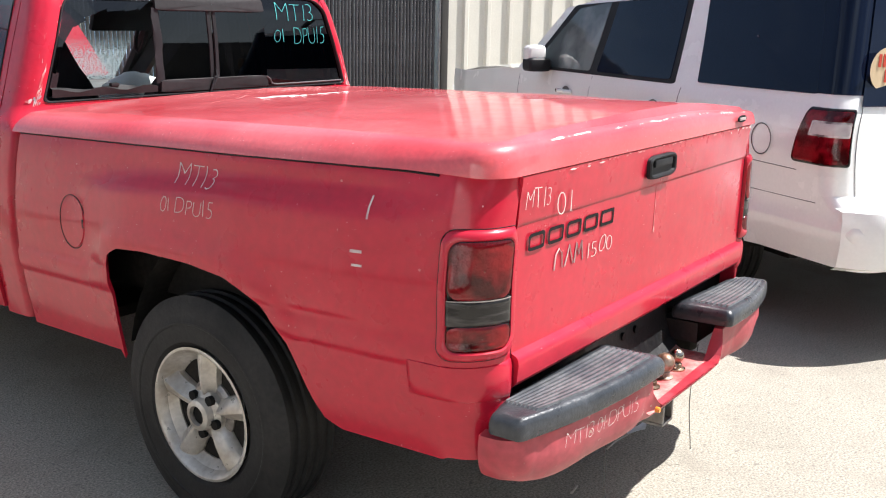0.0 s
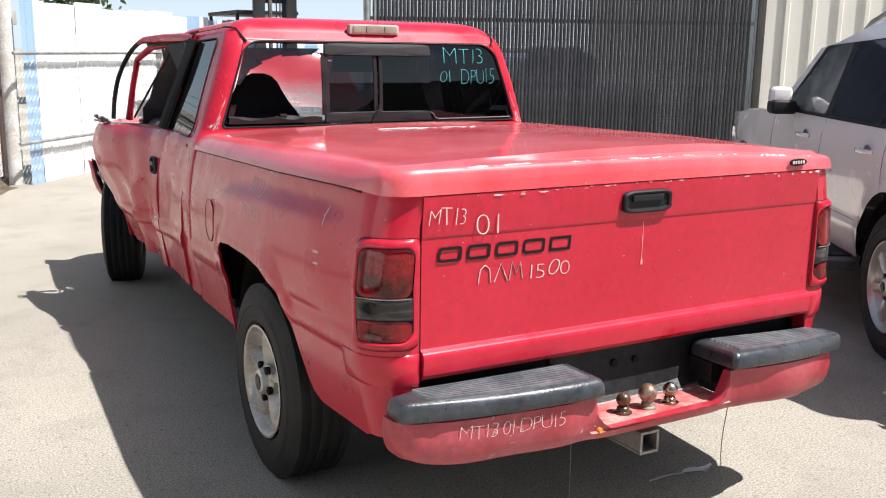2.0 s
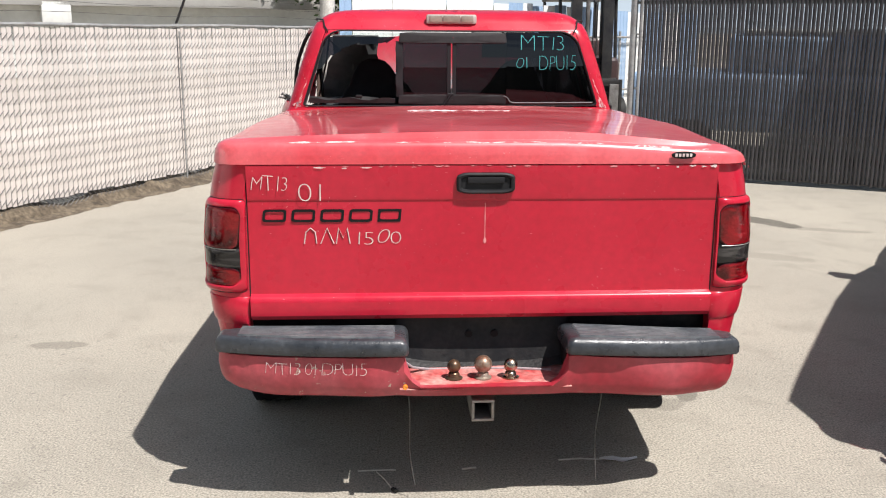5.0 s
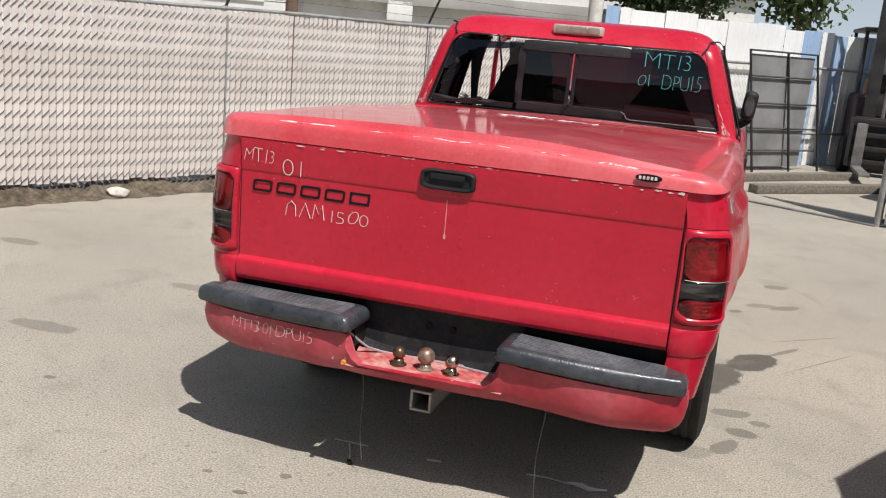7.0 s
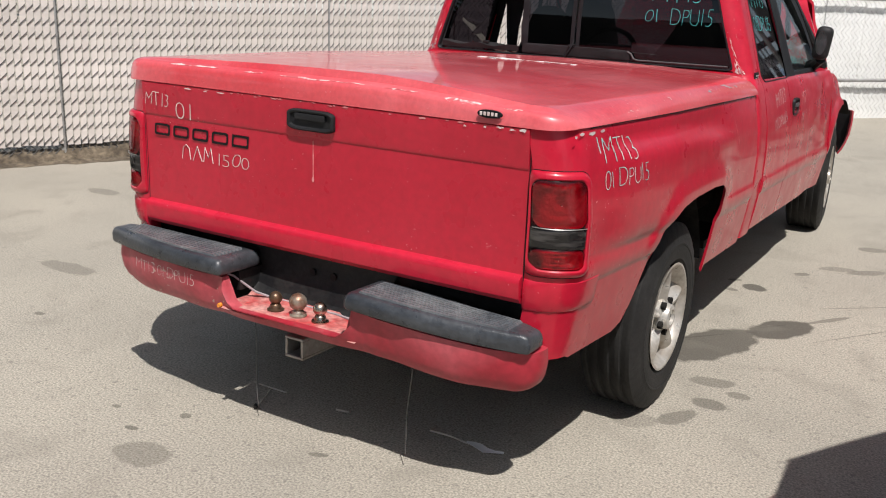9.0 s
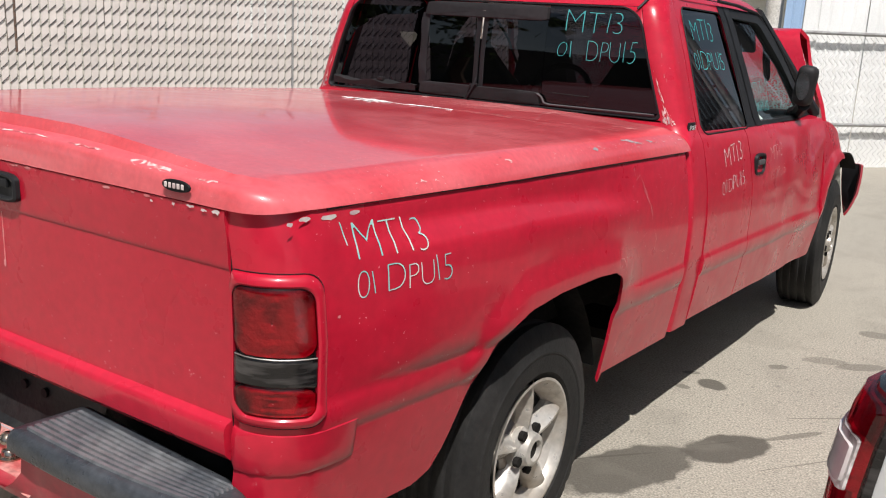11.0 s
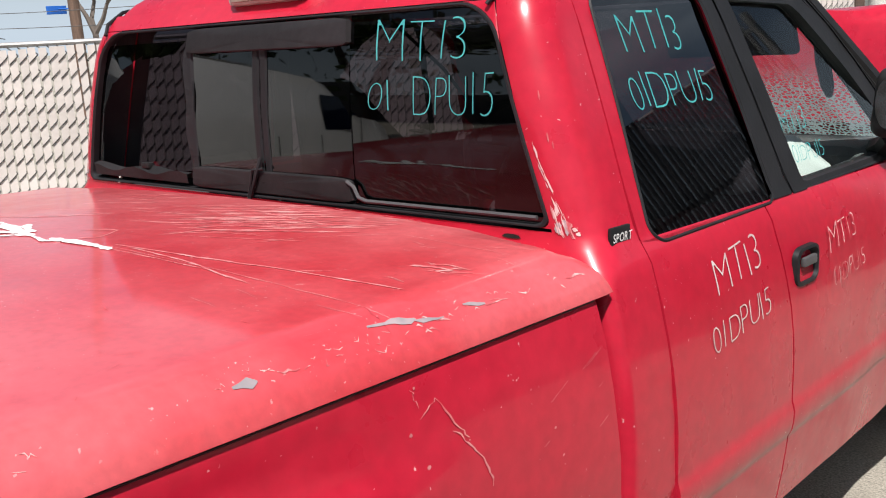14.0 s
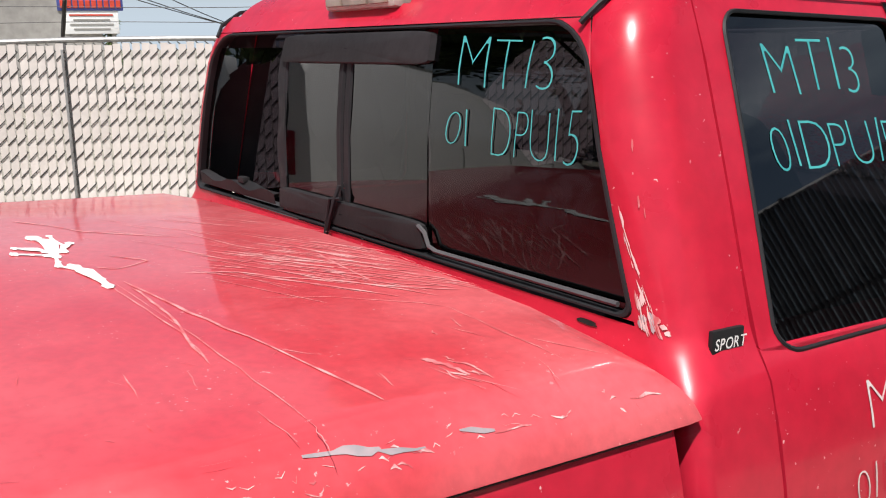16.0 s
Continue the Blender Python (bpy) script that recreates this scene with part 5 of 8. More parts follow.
for pts, w in (([(-0.47, 1.51), (-0.37, 1.56), (-0.25, 1.60), (-0.09, 1.74)], 0.0028), ([(0.02, 1.575), (0.09, 1.62), (0.13, 1.56), (0.10, 1.53)], 0.003), ([(-0.14, 1.76), (0.09, 1.80), (0.20, 1.885), (0.31, 1.87), (0.44, 1.86)], 0.0022), ([(0.21, 1.63), (0.25, 1.71), (0.33, 1.76), (0.39, 1.82), (0.46, 1.87), (0.53, 1.95)], 0.0030), ([(0.27, 1.54), (0.43, 1.54), (0.65, 1.51)], 0.0024), ([(0.76, 1.73), (0.79, 1.745), (0.83, 1.75)], 0.005)):
    scratch(bm, glide(pts, 15), w)
for k in range(14):  # short marks toward the right rim
    x, y = rnd.uniform(0.62, 0.90), rnd.uniform(1.35, 1.95)
    ln, sl = rnd.uniform(0.02, 0.09), rnd.uniform(-0.4, 0.7)
    scratch(bm, glide([(min(x + ln * q, 0.915), y + sl * ln * q) for q in (0, 0.5, 1)], 4), rnd.uniform(0.0004, 0.0011))
tagged(tpart("drag_mark", bm, PINKSCR, cover), kind="stuff")
bm = bmesh.new()  # rear and right rims, rubbed through
for x0, x1, w in ((0.50, 0.63, 0.005), (-0.66, -0.42, 0.003), (-0.30, -0.22, 0.002), (-0.14, 0.2, 0.0025), (0.28, 0.40, 0.002), (0.70, 0.76, 0.003)):
    scratch(bm, glide([(x0, 0.004), (x1, 0.006)], 9), w, 0.0012, at=lambda x, y: cover_rim(y + 0.0115, x, y, 0.0))
for y, ln in ((1.92, 0.05), (1.80, 0.02), (1.72, 0.05), (1.62, 0.02), (1.35, 0.03), (0.8, 0.03), (0.45, 0.02), (1.05, 0.015)):
    scratch(bm, glide([(0.915, y), (0.918, y + ln)], 5), rnd.uniform(0.0007, 0.002), 0.0018, at=rim_top)
for k in range(64):  # flecks along the right rim
    y, x = rnd.uniform(0.1, 1.95) if k % 2 else rnd.uniform(1.25, 1.95), rnd.uniform(0.902, 0.924)
    ln = rnd.uniform(0.003, 0.014)
    scratch(bm, [(x, y), (x + rnd.uniform(-0.003, 0.003), y + ln * 0.5), (x + rnd.uniform(-0.004, 0.004), y + ln)], rnd.uniform(0.0003, 0.0012), 0.0016, at=rim_top)
tagged(tpart("rubbed_edge", bm, RUBBED, cover), kind="stuff")
bm = bmesh.new()  # grey scuff near the right rim
scratch(bm, glide([(0.898, 1.505), (0.903, 1.55), (0.908, 1.585)], 7), 0.0045, 0.0020, at=rim_top)
scratch(bm, glide([(0.908, 1.58), (0.914, 1.635)], 5), 0.0022, 0.0020, at=rim_top)
scratch(bm, glide([(0.908, 1.68), (0.915, 1.72)], 4), 0.003, 0.0020, at=rim_top)
scratch(bm, glide([(0.916, 1.285), (0.918, 1.32)], 4), 0.006, 0.0020, at=rim_top)
tagged(tpart("scuff", bm, SCUFF, cover), kind="stuff")

# paper scrap glued to the cover
bm = bmesh.new()
rnd = random.Random(21)
for pts, w in (([(-0.215, 1.50), (-0.17, 1.515), (-0.12, 1.51), (-0.06, 1.50), (-0.015, 1.495)], 0.017), ([(-0.225, 1.53), (-0.16, 1.525), (-0.11, 1.53)], 0.010), ([(-0.125, 1.45), (-0.10, 1.475), (-0.07, 1.49)], 0.012), ([(-0.07, 1.44), (-0.05, 1.465), (-0.03, 1.485)], 0.009), ([(-0.13, 1.545), (-0.10, 1.53), (-0.06, 1.515)], 0.012),
               ([(-0.03, 1.495), (0.03, 1.488), (0.07, 1.480), (0.09, 1.495)], 0.006), ([(0.085, 1.50), (0.12, 1.508), (0.19, 1.512), (0.24, 1.512)], 0.013)):
    scratch(bm, pts, w, 0.0022 + 0.0004 * rnd.random())
    for x, y in pts:  # crumpled lumps
        g = bmesh.ops.create_icosphere(bm, subdivisions=2, radius=1.0)["verts"]
        a = w * rnd.uniform(0.5, 0.95)
        for v in g:
            n = 1 + 0.5 * noise.noise(v.co * 1.8 + Vector((9 * x, 9 * y, 0)))
            v.co = Vector((x + 1.9 * a * v.co.x * n, y + a * v.co.y * n, cover_top(x, y) + 0.002 + 0.16 * a * v.co.z * n))
tagged(part("paper_scrap", bm, WHITE, place=on_truck), "torn white paper scrap stuck on the red bed cover", "paper")

# bed floor and inner walls, dark, under the cover
bm = bmesh.new()
box(bm, (0, 1.0, 0.70), (1.5, 1.86, 0.05))
for side in (-1, 1):
    box(bm, (side * 0.80, 1.0, 0.95), (0.03, 1.86, 0.48))
box(bm, (0, 1.93, 0.90), (1.72, 0.03, 0.58))
tpart("bed_liner", bm, DARK)
for side in (-1, 1):  # wheel housings
    for c, r, top in ((1.035, 0.47, 0.60), (4.49, 0.50, 0.56)):
        bm = bmesh.new()
        rows = []
        for w in np.linspace(0.95 if side > 0 and c > 2 else 0.25, math.pi - 0.25, 17):
            y, z = c - 0.08 * (c < 2) - 0.02 + r * 1.03 * math.cos(w), 0.42 + (top if c < 2 else 0.64) * math.sin(w) * (1 if c > 2 else 0.92)
            rows.append([(side * x, y, z) for x in (0.925, 0.70, 0.60)])
        sheet(bm, rows)
        box(bm, (side * 0.61, c, 0.68), (0.02, 0.98, 0.5))
        tpart("wheel_housing", bm, DARK)
bm = bmesh.new()  # frame rails, axle, hanging wires
for side in (-1, 1):
    box(bm, (side * 0.43, 2.2, 0.50), (0.07, 4.4, 0.14))
box(bm, (0, 0.16, 0.50), (0.9, 0.08, 0.12))
tube(bm, [(-0.8, 1.035, 0.39), (0.8, 1.035, 0.39)], 0.05, 10)
box(bm, (0, 1.035, 0.40), (0.26, 0.26, 0.24), 0.06)
box(bm, (0, 3.0, 0.50), (1.6, 2.2, 0.04))
tpart("chassis", bm, DARK)

# rear bumper
def bump_y(x):
    return -0.165 + 0.09 * (abs(x) / 0.88) ** 4 + 0.012 * math.exp(-(((x + 0.27) / 0.05) ** 2)) + 0.012 * math.exp(-(((x - 0.30) / 0.05) ** 2)) + 0.010 * math.exp(-(((x - 0.82) / 0.03) ** 2))


def droop(x):
    """How far the bumper sags toward its right end."""
    return 0.035 * smooth01((x - 0.20) / 0.80) ** 0.8


def bump_line():
    """Plan of the bumper's face: place and outward direction, from end to end round both corners."""
    half = [(float(x), bump_y(x), 0.0, -1.0) for x in np.linspace(0, 0.80, 30)]
    y0, r = bump_y(0.80), 0.085
    half += [(0.80 + r * math.sin(w), y0 + r - r * math.cos(w), math.sin(w), -math.cos(w)) for w in np.linspace(0.2, math.pi / 2, 8)]
    half += [(0.885, y, 1.0, 0.0) for y in (0.0, 0.02)]
    return [(-x * (1 + 0.02 * smooth01((x - 0.6) / 0.28)), y, -nx, ny) for x, y, nx, ny in half[:0:-1]] + half


bm = bmesh.new()
rows = []
for k, (z, d) in enumerate(((0.588, 0.03), (0.58, 0.0), (0.53, -0.004), (0.48, 0.003), (0.452, 0.014), (0.436, 0.03), (0.428, 0.05), (0.432, 0.09))):
    row = []
    for x, y, nx, ny in bump_line():
        a = abs(x)
        dent = 0.012 * math.exp(-(((x + 0.55) / 0.12) ** 2)) * (0.5 if k < 3 else 1) + 0.016 * math.exp(-(((x - 0.42) / 0.1) ** 2)) * (k > 1) + 0.012 * math.exp(-(((x - 0.74) / 0.05) ** 2)) * (k > 2)
        low = smooth01((0.285 - a) / 0.05)
        zz = min(z, 0.588 - low * 0.112)
        turn = min(max(a - 0.66, 0) / 0.22, 1)
        zz = 0.588 - (0.588 - zz) * (1 - (0.18 if x < 0 else 0.10) * turn ** 2) - droop(x)
        inn = d + dent + (0.02 * low if k < 2 else 0)
        row.append((x - nx * inn, y - ny * inn, zz))
    rows.append(row)
sheet(bm, rows)
bumper = tpart("rear_bumper", bm, BUMPER, label="dented red steel rear bumper with a hitch recess", angle=50)
bm = bmesh.new()
rows = []
for y, z in ((-0.155, 0.467), (-0.13, 0.476), (-0.01, 0.478), (0.01, 0.49)):
    rows.append([(x, y + 0.006 * math.sin(9 * x), z) for x in np.linspace(-0.29, 0.29, 13)])
sheet(bm, rows)
tpart("hitch_shelf", bm, BARE, bumper, "recessed red shelf with paint worn to bare metal")
for side in (-1, 1):  # plastic step pads with proud ribs
    def pad_at(u, v, z, side=side):
        """u -1..1 from the middle outward, v -1 front .. 1 back."""
        x = (0.582 if side < 0 else 0.571) + (0.322 if side < 0 else 0.309) * u
        front = -0.186 + 0.085 * max(0.0, (x - 0.262) / 0.626) ** 2.2
        back = 0.030 - 0.032 * smooth01((x - 0.825) / 0.015)
        return (side * x, front + (back - front) * (v + 1) / 2, z - droop(side * x))

    bm = bmesh.new()
    rim = rounded2(0.06, 0.20, 6, 6)
    rows = []
    for d, z in ((0.016, 0.589), (0.004, 0.591), (0.0, 0.598), (0.0, 0.618), (0.003, 0.630), (0.009, 0.640), (0.018, 0.646), (0.030, 0.648), (0.06, 0.648)):
        rows.append([pad_at(a * (1 - d / 0.313), b * (1 - d / 0.105), z) for a, b in rim + rim[:1]])
    sheet(bm, rows)
    fan(bm, rows[-1][:-1])
    fan(bm, rows[0][:-1])
    pad = tpart("step_pad", bm, STEP, bumper, "ribbed dark grey plastic step pad", angle=50)
    for g in range(8):
        bm = bmesh.new()
        v0 = -0.66 + 0.165 * g
        us = [-0.86] + list(np.linspace(-0.845, 0.75, 12)) + [0.765]
        rows = []
        for dv, z in ((-0.060, 0.6470), (-0.046, 0.6545), (0.046, 0.6545), (0.060, 0.6470)):
            rows.append([pad_at(float(u), v0 + dv * (0.7 if u in (us[0], us[-1]) else 1), z - (0.0065 if u in (us[0], us[-1]) and z > 0.65 else 0)) for u in us])
        sheet(bm, rows)
        tpart("tread_rib", bm, RIB, pad)
bm = bmesh.new()
lathe(bm, [(-0.172, 0.003), (-0.173, 0.007), (-0.168, 0.009), (-0.16, 0.009)], 12, "y", (-0.272, -0.008, 0.482))
tpart("amber_marker", bm, AMBER, bumper, "small amber marker lens")
bm = bmesh.new()
rows = []
for z, y in ((0.68, 0.07), (0.64, 0.065), (0.56, 0.05), (0.50, 0.03), (0.478, 0.0)):
    rows.append([(x * (1.0 if z > 0.6 else 0.9), y, z + 0.02 * (abs(x) / 0.3) ** 3) for x in np.linspace(-0.31, 0.31, 13)])
sheet(bm, rows)
box(bm, (0, 0.085, 0.62), (1.7, 0.02, 0.18))
for side in (-1, 1):
    box(bm, (side * 0.50, 0.0, 0.545), (0.44, 0.13, 0.07))
plate_panel = tpart("plate_panel", bm, PLATE, bumper, "grimy black number plate recess with no plate")
# pale rod: the edge's bare wear and its lit line in one colour
bm = bmesh.new()
tube(bm, [(-0.305, -0.125, 0.588), (-0.295, -0.08, 0.565), (-0.275, -0.045, 0.53), (-0.245, -0.02, 0.500), (-0.19, 0.0, 0.486), (-0.05, 0.004, 0.484), (0.10, 0.004, 0.484), (0.24, -0.01, 0.480)], 0.0045, 6)
tpart("recess_edge", bm, SCUFF, bumper, "worn edge of the plate recess, drawn pale as if lit")
for x in (-0.045, 0.045):
    bm = bmesh.new()
    tube(bm, [(x, 0.062, 0.598), (x, 0.050, 0.598)], 0.013, 10)
    tpart("bolt_hole", bm, INK, plate_panel)
for x, r, mt in ((-0.105, 0.0235, RUSTBALL), (-0.005, 0.031, BALL), (0.09, 0.0245, CHROME)):
    bm = bmesh.new()
    lathe(bm, [(0.497, 0.03), (0.503, 0.03), (0.507, 0.021), (0.518, 0.019), (0.524, 0.013)] + [(0.524 + r * 0.8 - r * math.cos(w), r * math.sin(w)) for w in np.linspace(0.65, math.pi - 0.02, 10)], 20, "z", (x, -0.075, -0.022))
    tpart("hitch_ball", bm, mt, bumper, "tarnished chrome tow ball" if mt is CHROME else "rusty worn tow ball on the bumper shelf")
bm = bmesh.new()
for dx, dz, sx, sz in ((0, 0.034, 0.078, 0.010), (0, -0.034, 0.078, 0.010), (-0.034, 0, 0.010, 0.058), (0.034, 0, 0.010, 0.058)):
    box(bm, (-0.005 + dx, 0.02, 0.365 + dz), (sx, 0.24, sz), 0.002, seg=1)
box(bm, (-0.005, 0.12, 0.42), (0.34, 0.05, 0.06), 0.01)
tpart("hitch_receiver", bm, STEEL, label="square steel tow hitch receiver")
where = lambda a, b: on_truck((-0.735 + a, bump_y(-0.735 + a) - 0.0085 + 0.006 * math.exp(-(((a - 0.185) / 0.12) ** 2)), 0.522 + b))
write("marker_letter", "MT13 01 DPU15", 0.062, where, CHALK, bumper, "white marker letter", wobble=0.1, slant=0.05, gap=0.42, seed=6, thin=0.034)
for x, lean in ((-0.27, 0.03), (0.42, -0.01)):
    bm = bmesh.new()
    pts = [(x + lean * k + 0.006 * math.sin(7 * k + x), -0.02 + 0.01 * math.sin(4 * k), 0.46 - 0.40 * k) for k in np.linspace(0, 1, 12)]
    tube(bm, pts, 0.0017, 5)
    tpart("loose_wire", bm, WIRE, label="thin grey wire hanging down from under the bumper")

# writing on the bedsides
bm = bmesh.new()
tube(bm, [(half_width(y, z) + 0.001, y, z) for y, z in ((0.178, 1.180), (0.184, 1.155), (0.189, 1.133))], 0.0016, 4)
tpart("marker_stroke", bm, MINTY)
for side, y0, z0, text in ((1, 0.213, 1.098, "MT13"), (1, 0.202, 1.020, "01 DPU15"), (-1, 1.08, 1.115, "MT13"), (-1, 1.12, 1.035, "01 DPU15")):
    where = lambda a, b, side=side, y0=y0, z0=z0: on_truck((side * (half_width(y0 + side * a, z0 + b) + 0.0018), y0 + side * a, z0 + b))
    write("marker_letter", text, (0.110 if len(text) == 4 else 0.086) if side > 0 else (0.088 if len(text) == 4 else 0.068), where, MINTY if side > 0 else CHALK, truck, "pale marker letter", wobble=0.1, slant=-0.05 * side, gap=0.55, seed=7 + len(text), thin=0.031 if side > 0 else 0.028)

# scrape down the passenger bedside
rnd = random.Random(41)
bm = bmesh.new()
for pts, w in (([(1.54, 1.152), (1.575, 1.168), (1.60, 1.125), (1.62, 1.10)], 0.004), ([(1.595, 1.12), (1.625, 1.085), (1.65, 1.045), (1.655, 1.02)], 0.004), ([(1.672, 0.985), (1.688, 0.945), (1.680, 0.91)], 0.004),
               ([(1.675, 0.905), (1.74, 0.897), (1.797, 0.892)], 0.0045), ([(1.47, 0.935), (1.56, 0.96), (1.63, 0.985)], 0.0015), ([(1.35, 0.938), (1.385, 0.930), (1.405, 0.905), (1.41, 0.88)], 0.006), ([(1.535, 1.19), (1.54, 1.165)], 0.002)):
    rows = []
    for k in np.linspace(0, len(pts) - 1, 4 * len(pts)):
        y, z = (float(np.interp(k, range(len(pts)), [p[i] for p in pts])) + rnd.uniform(-1, 1) * 0.003 for i in (0, 1))
        ww = 0.55 * w * rnd.uniform(0.15, 1)
        rows.append([(half_width(y + o, z) + 0.0016, y + o, z) for o in (-ww, ww)])
    sheet(bm, rows)
for k in range(7):
    y, z = rnd.uniform(1.5, 1.95), rnd.uniform(0.84, 1.15)
    ln = rnd.uniform(0.01, 0.05)
    sheet(bm, [[(half_width(y + ln * q, z + 0.4 * ln * q + o) + 0.0015, y + ln * q, z + 0.4 * ln * q + o) for o in (-0.0004, 0.0004)] for q in (0, 0.5, 1)])
tagged(tpart("scrape", bm, PINKSCR, truck, "pale vertical scrape in the bedside paint"), kind="stuff")
bm = bmesh.new()
for y, z, dy, dz in ((0.335, 1.12, 0.003, 0.028), (0.36, 1.01, 0.018, 0.004), (0.355, 0.975, 0.016, 0.003)):
    sheet(bm, [[(-(half_width(y + a * dy, z + b * dz) + 0.0016), y + a * dy, z + b * dz) for a in (-1, 1)] for b in (-1, 0, 1)])
tagged(tpart("chalk_dash", bm, CHALK, truck, "short white marks on the bedside"), kind="stuff")

# ---- cab ----
Z_CAB = [0.53, 0.73, 0.81, 1.0, 1.15, 1.24, 1.275, 1.30, 1.50, 1.68, 1.74, 1.77]
X_CAB = [0.930, 0.957, 0.966, 0.966, 0.944, 0.920, 0.898, 0.886, 0.822, 0.760, 0.735, 0.715]
R_TOP = 0.075


def cab_round(z):
    return float(np.interp(z, [1.215, 1.25, 1.30], [0.03, 0.055, R_TOP]))



def cab_width(z):
    return float(np.interp(z, Z_CAB, X_CAB))


def cab_back(z):
    return float(np.interp(z, [1.21, 1.29, 1.40, 1.52, 1.64, 1.70, 1.77], [2.016, 2.037, 2.038, 2.042, 2.055, 2.070, 2.128]))


DOOR_SHUT = lambda z: float(np.interp(z, [1.30, 1.75], [2.172, 2.200]))  # rear edge of the half door


def cab_ring(side, u, z, x_in, y_end, out=0.0):
    """Plan line of the cab at height z: u 0..1 from x_in across the back, 1..2 round the corner, 2..3 forward to y_end."""
    w, y0, rc = cab_width(z) + out, cab_back(z), cab_round(z)
    if u <= 1:
        return (side * (x_in + u * (w - rc - x_in)), y0 - out, z)
    if u <= 2:
        a = (u - 1) * math.pi / 2
        return (side * (w - rc + rc * math.sin(a)), y0 + rc - (rc + out) * math.cos(a), z)
    y = y0 + rc
    return (side * w, y + (u - 2) * (y_end + DOOR_SHUT(z) - 2.172 - y), z)


def glass_edge(z):
    return float(np.interp(z, [1.30, 1.71], [0.806, 0.672]))


for side in (-1, 1):
    us = [0, 0.5, 1, 1.1, 1.25, 1.4, 1.55, 1.7, 1.85, 2, 2.4, 3]
    bm = bmesh.new()
    rows = [[cab_ring(side, u, z, glass_edge(z), 2.170) for u in us] for z in np.linspace(1.303, 1.71, 12)]
    rows = [[(side * max(side * x, glass_edge(z)), y, z) for x, y, z in row] for row in rows]
    for row in rows:  # returns at the window and the door
        row.insert(0, (row[0][0], row[0][1] + 0.03, row[0][2]))
        row.append((row[-1][0] - side * 0.03, row[-1][1], row[-1][2]))
    sheet(bm, rows)
    rows = [[cab_ring(side, u, z, 0.0, 2.170) for u in us] for z in (1.10, 1.2, 1.215, 1.235, 1.25, 1.275, 1.29, 1.303)]
    sheet(bm, rows)
    rows = [[cab_ring(side, u, z, 0.0, 2.170) for u in us] for z in (1.71, 1.72, 1.735, 1.75)]
    sheet(bm, rows)
    rows = [[cab_ring(side, u, z, 0.5, 2.170) for u in us[2:]] for z in (0.53, 0.60, 0.70, 0.722, 0.735, 0.80, 0.812, 0.826, 0.95, 1.05, 1.10)]
    for row in rows:
        row.append((row[-1][0] - side * 0.03, row[-1][1], row[-1][2]))
    sheet(bm, rows)
    bm2 = bmesh.new()
    sheet(bm2, [[cab_ring(side, u, z, glass_edge(z) - 0.01, 2.22, -0.022) for u in us] for z in np.linspace(1.30, 1.72, 6)])
    sheet(bm2, [[side_in for side_in in ((side * (cab_width(z) - 0.035), y, z) for y in (2.2, 2.5, 2.9, 3.4))] for z in (0.85, 1.0, 1.15, 1.25)])
    pillar = tpart("cab_corner", bm, RED, label="red cab rear corner with rubbed paint low on the pillar")
    tpart("pillar_trim", bm2, CLOTH, pillar)
    bm = bmesh.new()  # rubbed paint at the pillar foot
    rnd = random.Random(31 + side)
    def rub(u, z, hw, hz, lean, side=side):
        pts = []
        for w in np.linspace(0, 2 * math.pi, 10, endpoint=False):
            k = rnd.uniform(0.45, 1.1)
            uu, zz = u + (hw * math.cos(w) + lean * hz * math.sin(w) * 8) * k, z + hz * math.sin(w) * k
            pts.append(cab_ring(side, max(uu, 1.0), max(zz, 1.295), glass_edge(max(zz, 1.305)), 2.2, 0.0015))
        fan(bm, pts)

    for k in range(30):  # streaks up the pillar
        f = rnd.random() ** 1.7
        rub(1.06 + 0.22 * (1 - f) * rnd.random(), 1.305 + 0.15 * f, rnd.uniform(0.006, 0.022), rnd.uniform(0.006, 0.022), rnd.uniform(-0.25, 0.05))
    for k in range(3):
        rub(rnd.uniform(1.22, 1.45), 1.300 + 0.02 * rnd.random(), rnd.uniform(0.03, 0.06), rnd.uniform(0.003, 0.007), 0)
    for z in (1.455, 1.47, 1.54):
        rub(1.3 + rnd.uniform(-0.1, 0.1), z, 0.012, 0.010, 0.1)
    tagged(tpart("rubbed_paint", bm, RUBBED, pillar), kind="stuff")
    bm = bmesh.new()
    for k in range(6):
        rub(rnd.uniform(1.04, 1.26), 1.302 + 0.030 * rnd.random(), rnd.uniform(0.02, 0.06), rnd.uniform(0.004, 0.012), 0)
    tagged(tpart("bare_patch", bm, SCUFF, pillar), kind="stuff")
    if side > 0:
        bm = bmesh.new()
        for u0, u1, z in ((0.84, 0.90, 1.2885),):
            fan(bm, [cab_ring(1, (u0 + u1) / 2 + (u1 - u0) / 2 * math.cos(w) * rnd.uniform(0.7, 1.2), z + 0.004 * math.sin(w), 0.0, 2.17, 0.002) for w in np.linspace(0, 5.6, 11)])
        tagged(tpart("rust_hole", bm, DARK, pillar), kind="stuff")

# roof
def roof_rise(d):
    return 0.074 * (1 - math.exp(-d / 0.055))


